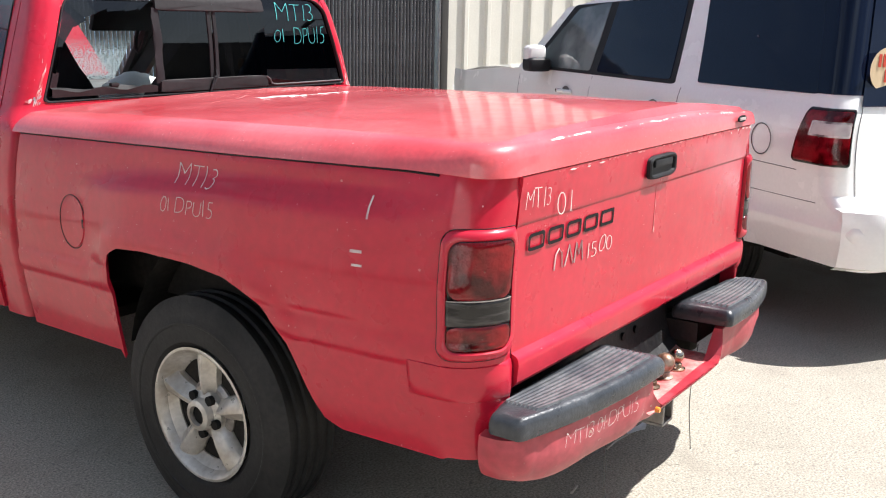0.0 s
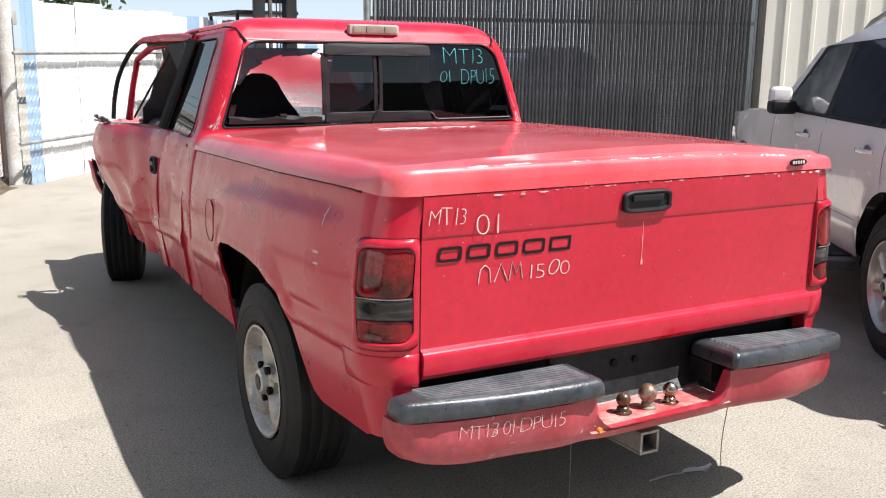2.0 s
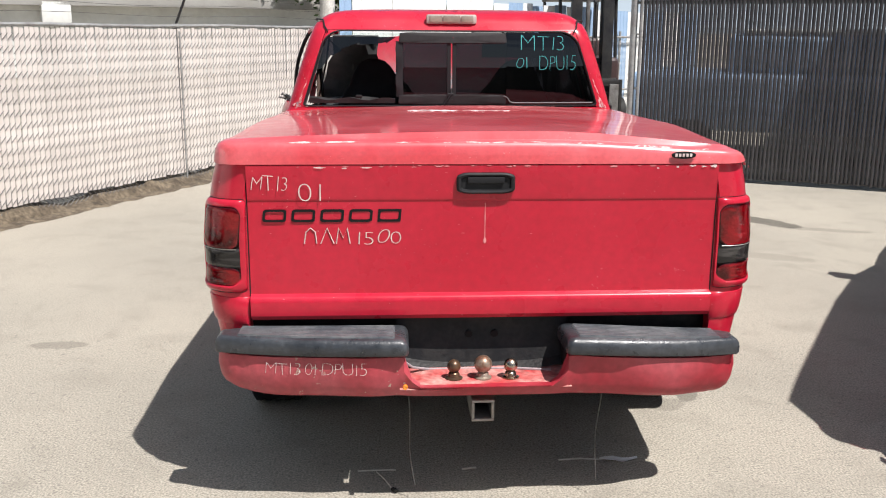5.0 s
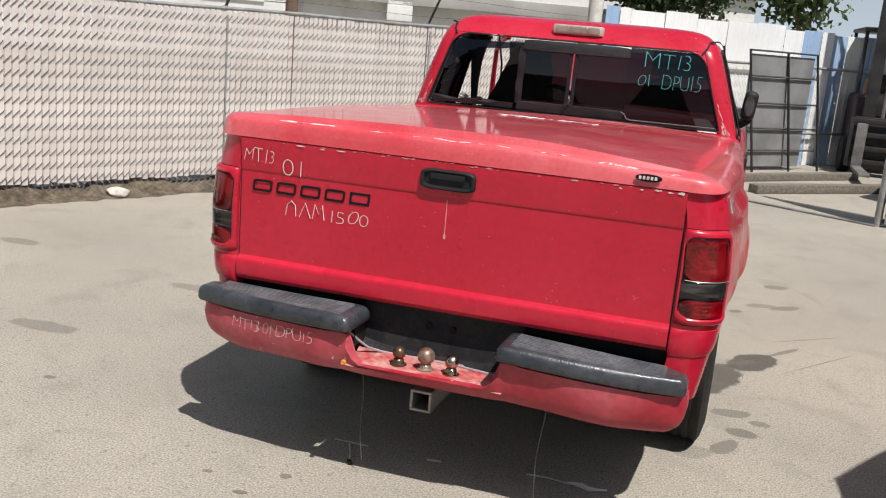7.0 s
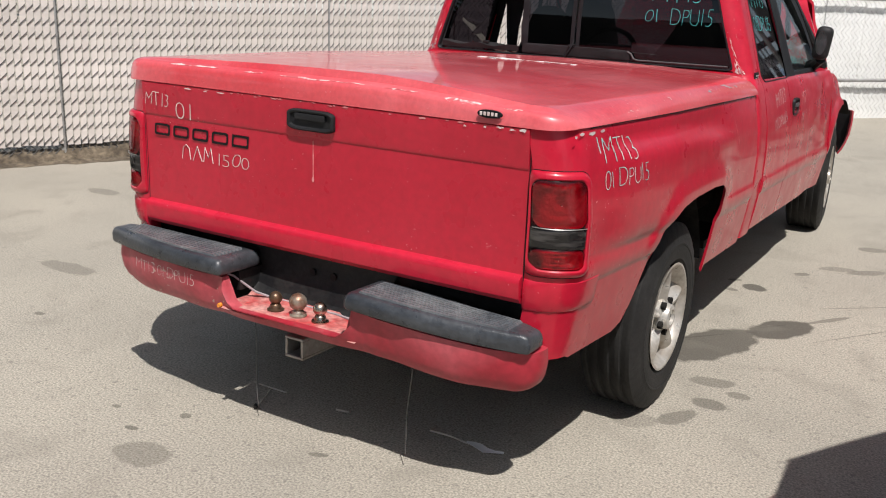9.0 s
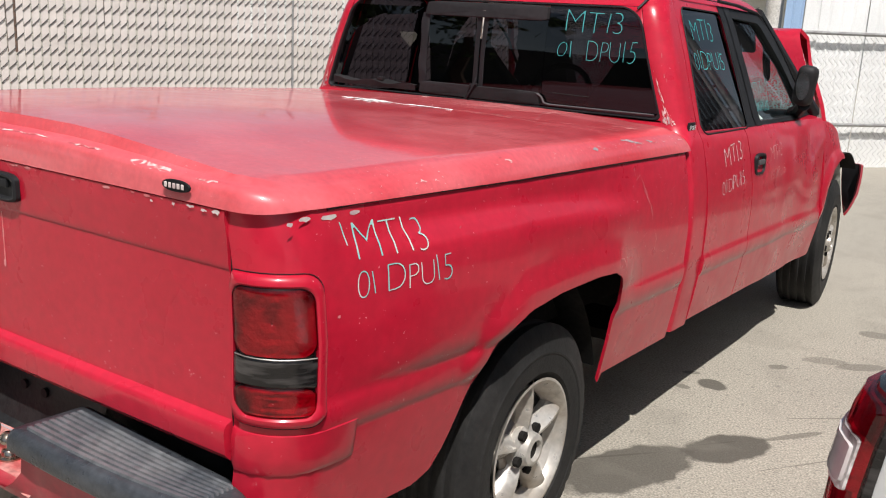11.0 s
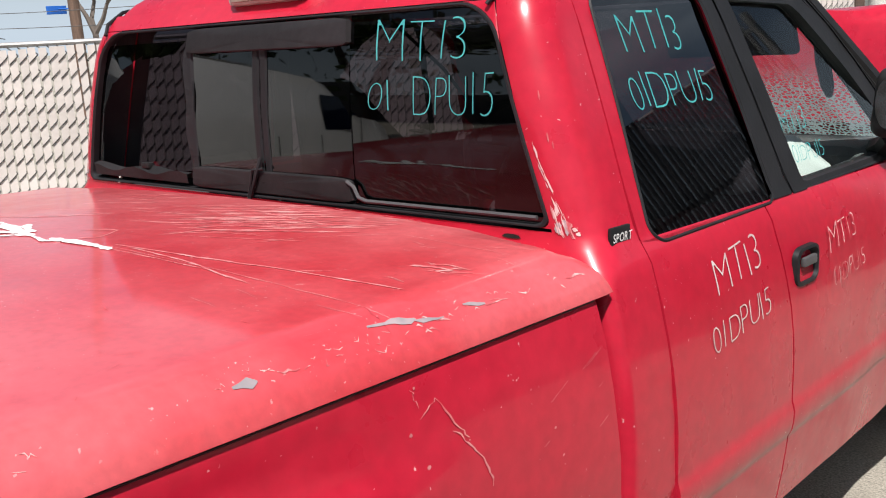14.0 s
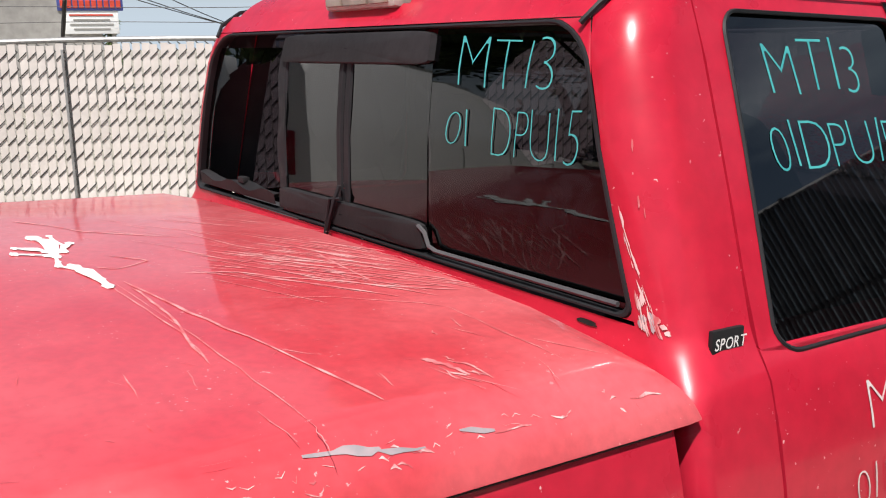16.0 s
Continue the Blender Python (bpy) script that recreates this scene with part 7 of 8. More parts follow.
for k, (y, z) in enumerate(((4.03, 1.33), (4.08, 1.43), (4.13, 1.54), (4.18, 1.65), (4.23, 1.72), (4.30, 1.735), (4.40, 1.68), (4.54, 1.56), (4.68, 1.44), (4.82, 1.32), (4.94, 1.22))):
    row = []
    for x in np.linspace(-0.62, 0.70, 17):
        shut = smooth01((x - 0.52) / 0.18) * smooth01((k - 4) / 5)  # the right flank folds down behind the ridge
        arch = 1 - 0.04 * (abs(x) / 0.80) ** 3 - (0.10 * smooth01((-0.35 - x) / 0.4))
        row.append((float(x) * (1 - 0.08 * math.sin(math.pi * k / 10)) * (1 + 0.17 * smooth01((x - 0.2) / 0.4) * min(max((1.735 - z) / 0.40, 0), 1)) + 0.008 * rnd.uniform(-1, 1), y - (y - 4.10) * 0.75 * shut + 0.03 * math.sin(3 * x + 0.7 * k), 1.28 + (z - 1.28) * arch + 0.012 * math.sin(6 * x + 1.7 * k)))
    rows.append(row)
sheet(bm, rows)
thicken(bm, 0.02)
tpart("hood", bm, RED, label="red hood buckled up in front of the windscreen")
SCREEN = ((-0.80, 1.29, 3.98), (0.80, 1.29, 3.98), (0.655, 1.735, 3.38), (-0.655, 1.735, 3.38))
bm = bmesh.new()
sheet(bm, [[(lambda p: (p[0], p[2] + 0.06 * (1 - a * a), p[1]))(in_quad(SCREEN, a, b)) for a in np.linspace(-1, 1, 13)] for b in np.linspace(-1, 1, 9)])


def cracked():
    m = glass("cracked_windscreen", (0.78, 0.84, 0.82), 0.1)
    n, l = m.node_tree.nodes, m.node_tree.links
    mixn = next(x for x in n if x.type == "MIX_SHADER")
    out = next(x for x in n if x.type == "OUTPUT_MATERIAL")
    co = n.new("ShaderNodeTexCoord")
    v = n.new("ShaderNodeTexVoronoi")
    v.feature = "DISTANCE_TO_EDGE"
    v.inputs["Scale"].default_value = 62.0
    l.new(co.outputs["Object"], v.inputs["Vector"])
    r = n.new("ShaderNodeMapRange")
    r.inputs["From Min"].default_value, r.inputs["From Max"].default_value = 0.26, 0.0
    l.new(v.outputs["Distance"], r.inputs["Value"])
    z = n.new("ShaderNodeSeparateXYZ")
    l.new(co.outputs["Object"], z.inputs["Vector"])
    zr = n.new("ShaderNodeMapRange")
    zr.inputs["From Min"].default_value, zr.inputs["From Max"].default_value = 1.42, 1.27
    zr.inputs["To Min"].default_value, zr.inputs["To Max"].default_value = 0.10, 1.5
    l.new(z.outputs["Z"], zr.inputs["Value"])
    mu = n.new("ShaderNodeMath")
    mu.operation = "MULTIPLY"
    l.new(r.outputs["Result"], mu.inputs[0])
    l.new(zr.outputs["Result"], mu.inputs[1])
    d = n.new("ShaderNodeBsdfTranslucent")
    d.inputs["Color"].default_value = (0.20, 0.26, 0.26, 1)
    x = n.new("ShaderNodeMixShader")
    l.new(mu.outputs[0], x.inputs["Fac"])
    l.new(mixn.outputs["Shader"], x.inputs[1])
    l.new(d.outputs["BSDF"], x.inputs[2])
    l.new(x.outputs["Shader"], out.inputs["Surface"])
    return m


tpart("windscreen", bm, cracked(), label="shattered windscreen")
for side in (-1, 1):
    bm = bmesh.new()
    if side < 0:  # the driver's pillar is bent back
        tube(bm, [(-0.70, 3.34, 1.745), (-0.80, 3.52, 1.72), (-0.86, 3.67, 1.65), (-0.885, 3.74, 1.48), (-0.905, 3.80, 1.29)], [0.026, 0.022, 0.018, 0.018, 0.022], 8)
    else:
        tube(bm, [(0.69, 3.28, 1.745), (0.76, 3.60, 1.53), (0.845, 3.92, 1.29)], 0.040, 8)
    tpart("screen_pillar", bm, RED if side < 0 else BLACK)
bm = bmesh.new()
box(bm, (0, 4.02, 1.26), (1.6, 0.14, 0.05), 0.02)
tpart("cowl", bm, BLACK)

bm = bmesh.new()  # driver's corner of the windscreen, caved in and dark with torn trim
rows = []
for k, z in enumerate(np.linspace(1.24, 1.72, 9)):
    x0 = -0.83 + 0.11 * smooth01((z - 1.30) / 0.40)
    rows.append([(x0 + (-0.43 - x0) * u + 0.012 * math.sin(9 * u + 2.3 * k), 3.80 - 0.62 * (z - 1.24) - 0.05 * math.sin(math.pi * u) + 0.02 * math.sin(7 * u + 1.9 * k), float(z)) for u in np.linspace(0, 1, 9)])
sheet(bm, rows)
thicken(bm, 0.012)
tpart("caved_corner", bm, GREY_PL, label="caved-in dark corner of the windscreen", angle=20)
bm = bmesh.new()  # torn headliner behind the driver's door post
sheet(bm, [[(-0.755 + 0.22 * (1.30 - z) * 0.35, 2.76 + (y1 - 2.76) * u, z) for u in (0, 0.5, 1)] for z, y1 in ((1.28, 2.86), (1.42, 2.90), (1.56, 2.98), (1.66, 3.10), (1.72, 3.22))])
thicken(bm, 0.01)
tpart("torn_headliner", bm, CLOTH, label="dark headliner cloth hanging by the driver's post")

bm = bmesh.new()  # grab handle on the passenger pillar
tube(bm, [(0.70, 3.47, 1.60), (0.69, 3.49, 1.615), (0.685, 3.53, 1.60), (0.69, 3.57, 1.54), (0.695, 3.585, 1.48), (0.70, 3.565, 1.455), (0.70, 3.53, 1.48), (0.70, 3.485, 1.55)], 0.012, 8, True)
tpart("grab_handle", bm, BLACK)
# stub of the driver's mirror and debris at the crushed corner
bm = bmesh.new()
rnd = random.Random(77)
for k in range(5):
    a = Vector((-1.0 - 0.02 * k, 3.66 + 0.02 * k, 1.27 + 0.008 * k))
    tube(bm, [a, a + Vector((-0.03 - 0.02 * rnd.random(), 0.03 * rnd.uniform(-1, 1), 0.03 * rnd.random())), a + Vector((-0.07 * rnd.random() - 0.02, 0.05 * rnd.uniform(-1, 1), 0.01))], [0.014, 0.01, 0.005], 6)
tpart("mirror_stub", bm, GREYSTEEL, label="broken grey stub of the driver's mirror")
curve = [(-1.015, 0.96), (-1.00, 0.90), (-0.985, 0.82), (-0.955, 0.74), (-0.91, 0.675), (-0.85, 0.63)]
for mt, d, name, text in ((BUMPER, 0.0, "bumper_corner", "torn red bumper corner bent outward"), (BLACK, 0.024, "bumper_foam", "black torn bumper backing")):
    bm = bmesh.new()
    sheet(bm, [[(x + d + 0.006 * math.sin(30 * y + 9 * z), y + 0.02 * math.sin(12 * z), z + 0.3 * d) for x, z in curve] for y in np.linspace(4.84, 4.99, 6)])
    thicken(bm, 0.010)
    tpart(name, bm, mt, label=text)
bm = bmesh.new()
tube(bm, [(-0.99, 4.86, 0.90), (-0.93, 4.80, 0.84), (-0.90, 4.72, 0.78), (-0.84, 4.72, 0.72)], [0.008, 0.02, 0.016, 0.01], 6)
tpart("bent_bracket", bm, CHROME, label="bent bright bracket")

# door mirror on the passenger side, stub on the other
bm = bmesh.new()
box(bm, (0.925, 3.42, 1.440), (0.088, 0.10, 0.190), 0.043, Euler((0, radians(6), 0)).to_matrix(), seg=6)
mirror = tpart("door_mirror", bm, RAIL, label="dark grey door mirror")
bm = bmesh.new()
tube(bm, [(0.85, 3.55, 1.30), (0.89, 3.49, 1.32), (0.925, 3.43, 1.35)], [0.035, 0.03, 0.03], 8)
tpart("mirror_arm", bm, BLACK, mirror)
bm = bmesh.new()
fan(bm, [(0.925 + 0.030 * math.cos(w), 3.3693, 1.440 + 0.066 * math.sin(w)) for w in np.linspace(0, 2 * math.pi, 24, endpoint=False)])
tpart("mirror_glass", bm, material("dusty_mirror", (0.22, 0.22, 0.23), 0.25, 0.8, second=(0.12, 0.115, 0.11), scale=14), mirror)

# front bumper torn loose, radiator support
bm = bmesh.new()
xs = np.linspace(-0.80, 0.74, 16)
rows = []
for dy, z in ((0.0, 0.88), (0.10, 0.90), (0.13, 0.80), (0.11, 0.70), (0.0, 0.66)):
    rows.append([(float(x), 5.02 + dy - 0.25 * smooth01((abs(x) - 0.5) / 0.45), z + 0.015 * math.sin(7 * x) + (0.10 if x < -0.6 else 0)) for x in xs])
sheet(bm, rows)
thicken(bm, 0.02)
tpart("front_bumper", bm, BUMPER, label="torn red front bumper")
END_CURVE = ((0.962, 0.80, 0.935), (0.91, 0.805, 0.937), (0.86, 0.81, 0.936), (0.79, 0.82, 0.930), (0.73, 0.832, 0.914), (0.68, 0.845, 0.895), (0.64, 0.856, 0.872))
bm = bmesh.new()  # right end of the bumper, bent outward
sheet(bm, [[(x0 + (x1 + 0.006 - x0) * k, 4.935 + 0.05 * (1 - k) - 0.055 * max(0, k - 0.8) * 5, z - 0.004) for k in (0, 0.3, 0.6, 0.8, 0.9, 1)] for z, x0, x1 in END_CURVE])
thicken(bm, 0.012)
bumper_end = tpart("bumper_end", bm, BUMPER, label="torn red bumper end bent outward")
bm = bmesh.new()
sheet(bm, [[(x0 + (x1 - 0.012 - x0) * k, 4.918 + 0.05 * (1 - k) + 0.006 * math.sin(40 * z), z - 0.006) for k in (0, 0.35, 0.7, 1)] for z, x0, x1 in END_CURVE])
tpart("bumper_lining", bm, BLACK, bumper_end)
bm = bmesh.new()
sheet(bm, [[(0.83 + 0.035 * math.sin(17 * y + 12 * z), y, z) for y in np.linspace(4.50, 4.86, 10)] for z in np.linspace(0.66, 0.98, 7)])
thicken(bm, 0.006)
tpart("torn_liner", bm, material("dusty_torn_liner", (0.34, 0.34, 0.29), 0.9, second=(0.12, 0.115, 0.10), scale=14, bump=0.3), label="torn dusty wheel arch liner", angle=15)
bm = bmesh.new()
box(bm, (0, 4.75, 0.85), (1.3, 0.3, 0.5), 0.05)
box(bm, (-0.72, 4.72, 1.0), (0.12, 0.25, 0.12), 0.03)
tpart("engine_bay", bm, DARK)
bm = bmesh.new()
tube(bm, [(-0.70, 4.85, 1.15), (-0.86, 4.75, 1.12), (-0.93, 4.62, 1.03), (-0.90, 4.55, 0.93)], [0.02, 0.05, 0.05, 0.02], 8)
tpart("bent_trim", bm, CHROME)

# cabin
for side in (-1, 1):
    seat = tagged(new("seat"), "dark cloth front seat")
    seat.parent = truck
    bm = bmesh.new()
    box(bm, (side * 0.40, 3.02, 0.95), (0.54, 0.52, 0.18), 0.07, seg=3)
    tpart("cushion", bm, CLOTH, seat)
    bm = bmesh.new()  # high backrest that narrows to a rounded head
    rows = []
    for z, hw, off, hd in ((0.92, 0.27, 0, 0.07), (1.05, 0.285, 0, 0.08), (1.20, 0.275, 0.0, 0.08), (1.28, 0.25, 0.005, 0.078), (1.35, 0.205, 0.012, 0.07), (1.41, 0.160, 0.02, 0.06), (1.47, 0.125, 0.028, 0.05), (1.515, 0.100, 0.032, 0.045), (1.545, 0.070, 0.034, 0.036), (1.56, 0.030, 0.034, 0.02)):
        ring = rounded(0.55, 6)
        rows.append([(side * (0.40 + off) + hw * a, 2.83 - 0.30 * (z - 0.92) + hd * b, z) for a, b in ring + ring[:1]])
    sheet(bm, rows)
    fan(bm, rows[-1][:-1])
    tpart("backrest", bm, CLOTH, seat)
bm = bmesh.new()
box(bm, (0, 2.16, 0.95), (1.6, 0.10, 0.66), 0.04)
box(bm, (0, 3.0, 0.80), (1.75, 1.9, 0.05))
box(bm, (0, 2.35, 0.98), (1.5, 0.35, 0.25), 0.05)
for side in (-1, 1):
    box(bm, (side * 0.90, 2.8, 1.02), (0.04, 1.2, 0.42), 0.015)
tpart("cabin_trim", bm, CLOTH)
bm = bmesh.new()
box(bm, (0, 3.78, 1.19), (1.60, 0.36, 0.22), 0.07, seg=3)
box(bm, (-0.38, 3.66, 1.29), (0.42, 0.22, 0.10), 0.04, seg=3)
tpart("dashboard", bm, TRIM_IN)
bm = bmesh.new()
c = Vector((-0.38, 3.42, 1.27))
tube(bm, [c + Vector((0.19 * math.cos(w), 0.08 * math.sin(w) * 1.0, 0.17 * math.sin(w))) for w in np.linspace(0, 2 * math.pi, 28, endpoint=False)], 0.016, 8, True)
tube(bm, [c + Vector((-0.19, 0, 0)), c + Vector((0, 0.03, -0.02)), c + Vector((0.19, 0, 0))], 0.018, 6)
tube(bm, [c + Vector((0, 0.02, -0.01)), c + Vector((0, 0.3, -0.12))], 0.04, 8)
tpart("steering_wheel", bm, BLACK, label="black steering wheel")
bm = bmesh.new()
box(bm, (0.48, 3.36, 1.655), (0.40, 0.03, 0.17), 0.012, Euler((radians(25), 0, 0)).to_matrix())
tpart("sun_visor", bm, CLOTH)
bm = bmesh.new()
g = bmesh.ops.create_uvsphere(bm, u_segments=18, v_segments=12, radius=1.0)["verts"]
for v in g:
    n = noise.noise(v.co * 2.1) * 0.15
    v.co = Vector((0.55 + 0.20 * v.co.x * (1 + n), 3.42 + 0.15 * v.co.y * (1 + n), 1.22 + 0.13 * v.co.z * (1 + n)))
tpart("airbag", bm, WHITE, label="limp white airbag hanging from the dashboard")

# wheels
def wheel(c, side, r=0.372, width=0.238, rim_r=0.212, spokes=5, mat=ALLOY, parent=None, squash=0.012):
    w = tagged(new("wheel"), "", "")
    w.parent = parent
    m = Matrix.Translation(c)
    half = width / 2
    bm = bmesh.new()
    prof = [(-half * 0.80, rim_r - 0.006), (-half * 0.98, rim_r + 0.02), (-half, rim_r + 0.07), (-half * 0.97, r - 0.055), (-half * 0.90, r - 0.022)]
    for g in range(5):
        x0 = -half * 0.80 + g * (half * 1.6 / 4.55)
        prof += [(x0, r - 0.004), (x0 + 0.006, r), (x0 + half * 0.28 - 0.012, r), (x0 + half * 0.28 - 0.008, r - 0.008)]
    prof = prof[:-1] + [(half * 0.90, r - 0.022), (half * 0.97, r - 0.055), (half, r - 0.075), (half * 1.018, r - 0.078), (half * 1.018, r - 0.084), (half, r - 0.087), (half, rim_r + 0.07), (half * 1.012, rim_r + 0.062), (half * 0.985, rim_r + 0.045), (half * 0.98, rim_r + 0.02), (half * 0.80, rim_r - 0.006)]
    lathe(bm, [(x * side, q) for x, q in prof], 108, "x", c, close=True)
    for i, v in enumerate(bm.verts):  # blocks on the tread's shoulder
        q = math.hypot(v.co.y - c[1], v.co.z - c[2])
        if r - 0.03 < q < r - 0.012 and i % 3 == 0:
            v.co.y, v.co.z = c[1] + (v.co.y - c[1]) * 0.978, c[2] + (v.co.z - c[2]) * 0.978
    for v in bm.verts:
        if v.co.z < c[2] - r + squash:
            v.co.z = c[2] - r + squash
    part("tyre", bm, RUBBER, w, "worn black tyre")
    bm = bmesh.new()
    o = side * half
    lathe(bm, [(o * 0.86, rim_r - 0.012), (o * 0.98, rim_r + 0.004), (o * 0.99, rim_r - 0.004), (o * 0.93, rim_r - 0.014), (o * 0.6, rim_r - 0.03), (-o * 0.6, rim_r - 0.035), (-o * 0.85, rim_r), (-o * 0.85, rim_r - 0.02), (o * 0.5, rim_r - 0.045)], 48, "x", c, close=True)
    rim = part("rim", bm, mat, w, "dull alloy rim")
    for k in range(spokes):
        bm = bmesh.new()
        a = 2 * math.pi * k / spokes + math.pi / 2
        u, t = Vector((0, math.cos(a), math.sin(a))), Vector((0, -math.sin(a), math.cos(a)))
        if spokes == 5:  # broad blades with the ridge off the middle
            steps = ((0.045, 0.036, 0.80), (0.075, 0.037, 0.86), (0.11, 0.039, 0.90), (0.145, 0.043, 0.91), (rim_r - 0.03, 0.052, 0.89), (rim_r - 0.012, 0.064, 0.84))
            across = ((1.0, -0.060), (0.90, -0.034), (0.50, -0.020), (0.16, 0.0), (-0.05, 0.0), (-0.55, -0.014), (-0.90, -0.030), (-1.0, -0.060))
        else:
            steps = ((0.045, 0.024, 0.74), (0.09, 0.020, 0.82), (0.14, 0.022, 0.86), (rim_r - 0.03, 0.033, 0.84), (rim_r - 0.012, 0.039, 0.80))
            across = ((1.0, -0.035), (1.0, -0.010), (0.55, 0.0), (-0.55, 0.0), (-1.0, -0.010), (-1.0, -0.035))
        rows = [[Vector(c) + u * q + t * hw * k + Vector((o * x + side * d, 0, 0)) for k, d in across] for q, hw, x in steps]
        sheet(bm, rows)
        part("spoke", bm, mat, rim)
    bm = bmesh.new()
    lathe(bm, [(o * 0.55, 0.072), (o * 0.76, 0.072), (o * 0.82, 0.062), (o * 0.86, 0.053), (o * 1.04, 0.048), (o * 1.08, 0.040), (o * 1.08, 0.032), (o * 0.94, 0.030)], 24, "x", c)
    part("hub", bm, mat, rim)
    if spokes == 5:  # dished web between the spokes' roots
        bm = bmesh.new()
        lathe(bm, [(o * 0.50, 0.05), (o * 0.60, 0.06), (o * 0.60, 0.085), (o * 0.52, 0.098), (o * 0.45, 0.098)], 36, "x", c, close=True)
        part("web", bm, STEEL, rim)
    bm = bmesh.new()
    lathe(bm, [(o * 0.96, 0.029), (o * 0.965, 0.029), (o * 0.965, 0.004)], 16, "x", c)
    part("hub_hole", bm, DARK, rim)
    # dark plugs stand in for the shade inside the lug pockets
    for k in range(5):
        bm = bmesh.new()
        a = 2 * math.pi * k / 5 + math.pi / 2 + math.pi / 5
        p = Vector(c) + Vector((0, 0.064 * math.cos(a), 0.064 * math.sin(a)))
        tube(bm, [p + Vector((o * 0.80, 0, 0)), p + Vector((o * 0.93, 0, 0))], 0.016 if spokes == 5 else 0.015, 8)
        part("lug_nut", bm, DARK, rim)
    bm = bmesh.new()
    lathe(bm, [(-o * 0.3, 0.165), (o * 0.25, 0.165), (o * 0.25, 0.02)] if spokes != 5 else [(-o * 0.3, 0.174), (o * 0.44, 0.174), (o * 0.46, 0.165), (o * 0.46, 0.02)], 28, "x", c)
    part("brake_drum", bm, DARK, w)
    return w


STEER = {-1: 16, 1: -5}
for c, side in (((-0.815, 1.035, 0.36), -1), ((0.845, 1.005, 0.368), 1), ((-0.78, 4.49, 0.36), -1), ((0.86, 4.49, 0.36), 1)):
    w = wheel(c, side, parent=truck)
    if c[1] > 2:  # both front wheels are knocked out of line
        w.matrix_basis = Matrix.Translation(c) @ pose(0, 0, 0, 0, 0, -STEER[side]) @ Matrix.Translation(-Vector(c))

# ---- white sport utility vehicle: X to its right, Y ahead from its tail ----
suv = thing("sport_utility_vehicle", "white sport utility vehicle with dark glass and running boards", "car")
SZ = [0.42, 0.50, 0.62, 0.66, 0.80, 0.95, 1.06, 1.14, 1.20]
SX = [0.93, 0.955, 0.985, 0.975, 0.985, 1.0, 0.995, 0.985, 0.965]
S_ARCH = [[(1.29 + 0.47 * math.cos(w), 0.40 + 0.50 * math.sin(w)) for w in np.linspace(math.pi, 0, 15)], [(4.31 + 0.47 * math.cos(w), 0.40 + 0.50 * math.sin(w)) for w in np.linspace(math.pi, 0, 15)]]


def suv_w(y, z):
    w = float(np.interp(z, SZ, SX)) if z <= 1.20 else float(np.interp(z, [1.20, 1.45, 1.78, 1.84], [0.965, 0.89, 0.80, 0.765]))
    w *= float(np.interp(y, [0.0, 0.3, 0.8, 4.0, 4.7, 5.2], [0.955, 0.975, 1.0, 1.0, 0.97, 0.88]))
    for arch in S_ARCH:
        if arch[0][0] - 0.2 < y < arch[-1][0] + 0.2 and z < 1.1:
            w += 0.022 * math.exp(-((arch_gap(y, z, arch) / 0.06) ** 2))
    return w


def suv_drop(y, z=1.85):
    """How far the greenhouse falls toward the windscreen."""
    return 0.20 * smooth01((y - 1.8) / 1.4) * (z - 1.20) / 0.65


def suv_tail(z):
    return float(np.interp(z, [0.42, 0.60, 0.70, 0.74, 1.17, 1.80, 1.86], [0.07, 0.05, 0.06, 0.20, 0.23, 0.40, 0.48]))


def suv_at(side, u, z, out=0.0):
    """u 0..1 across the tail, 1..2 round the corner, above 2 forward in metres."""
    r = 0.11
    y0 = suv_tail(z)
    w = suv_w(y0 + r, z) + out
    if u <= 1:
        return (side * u * (w - r), y0 - out + 0.03 * u * u - 0.03, z)
    if u <= 2:
        a = (u - 1) * math.pi / 2
        return (side * (w - r + r * math.sin(a)), y0 + r - (r + out) * math.cos(a), z)
    y = y0 + r + (u - 2)
    return (side * (suv_w(y, z) + out), y, z)


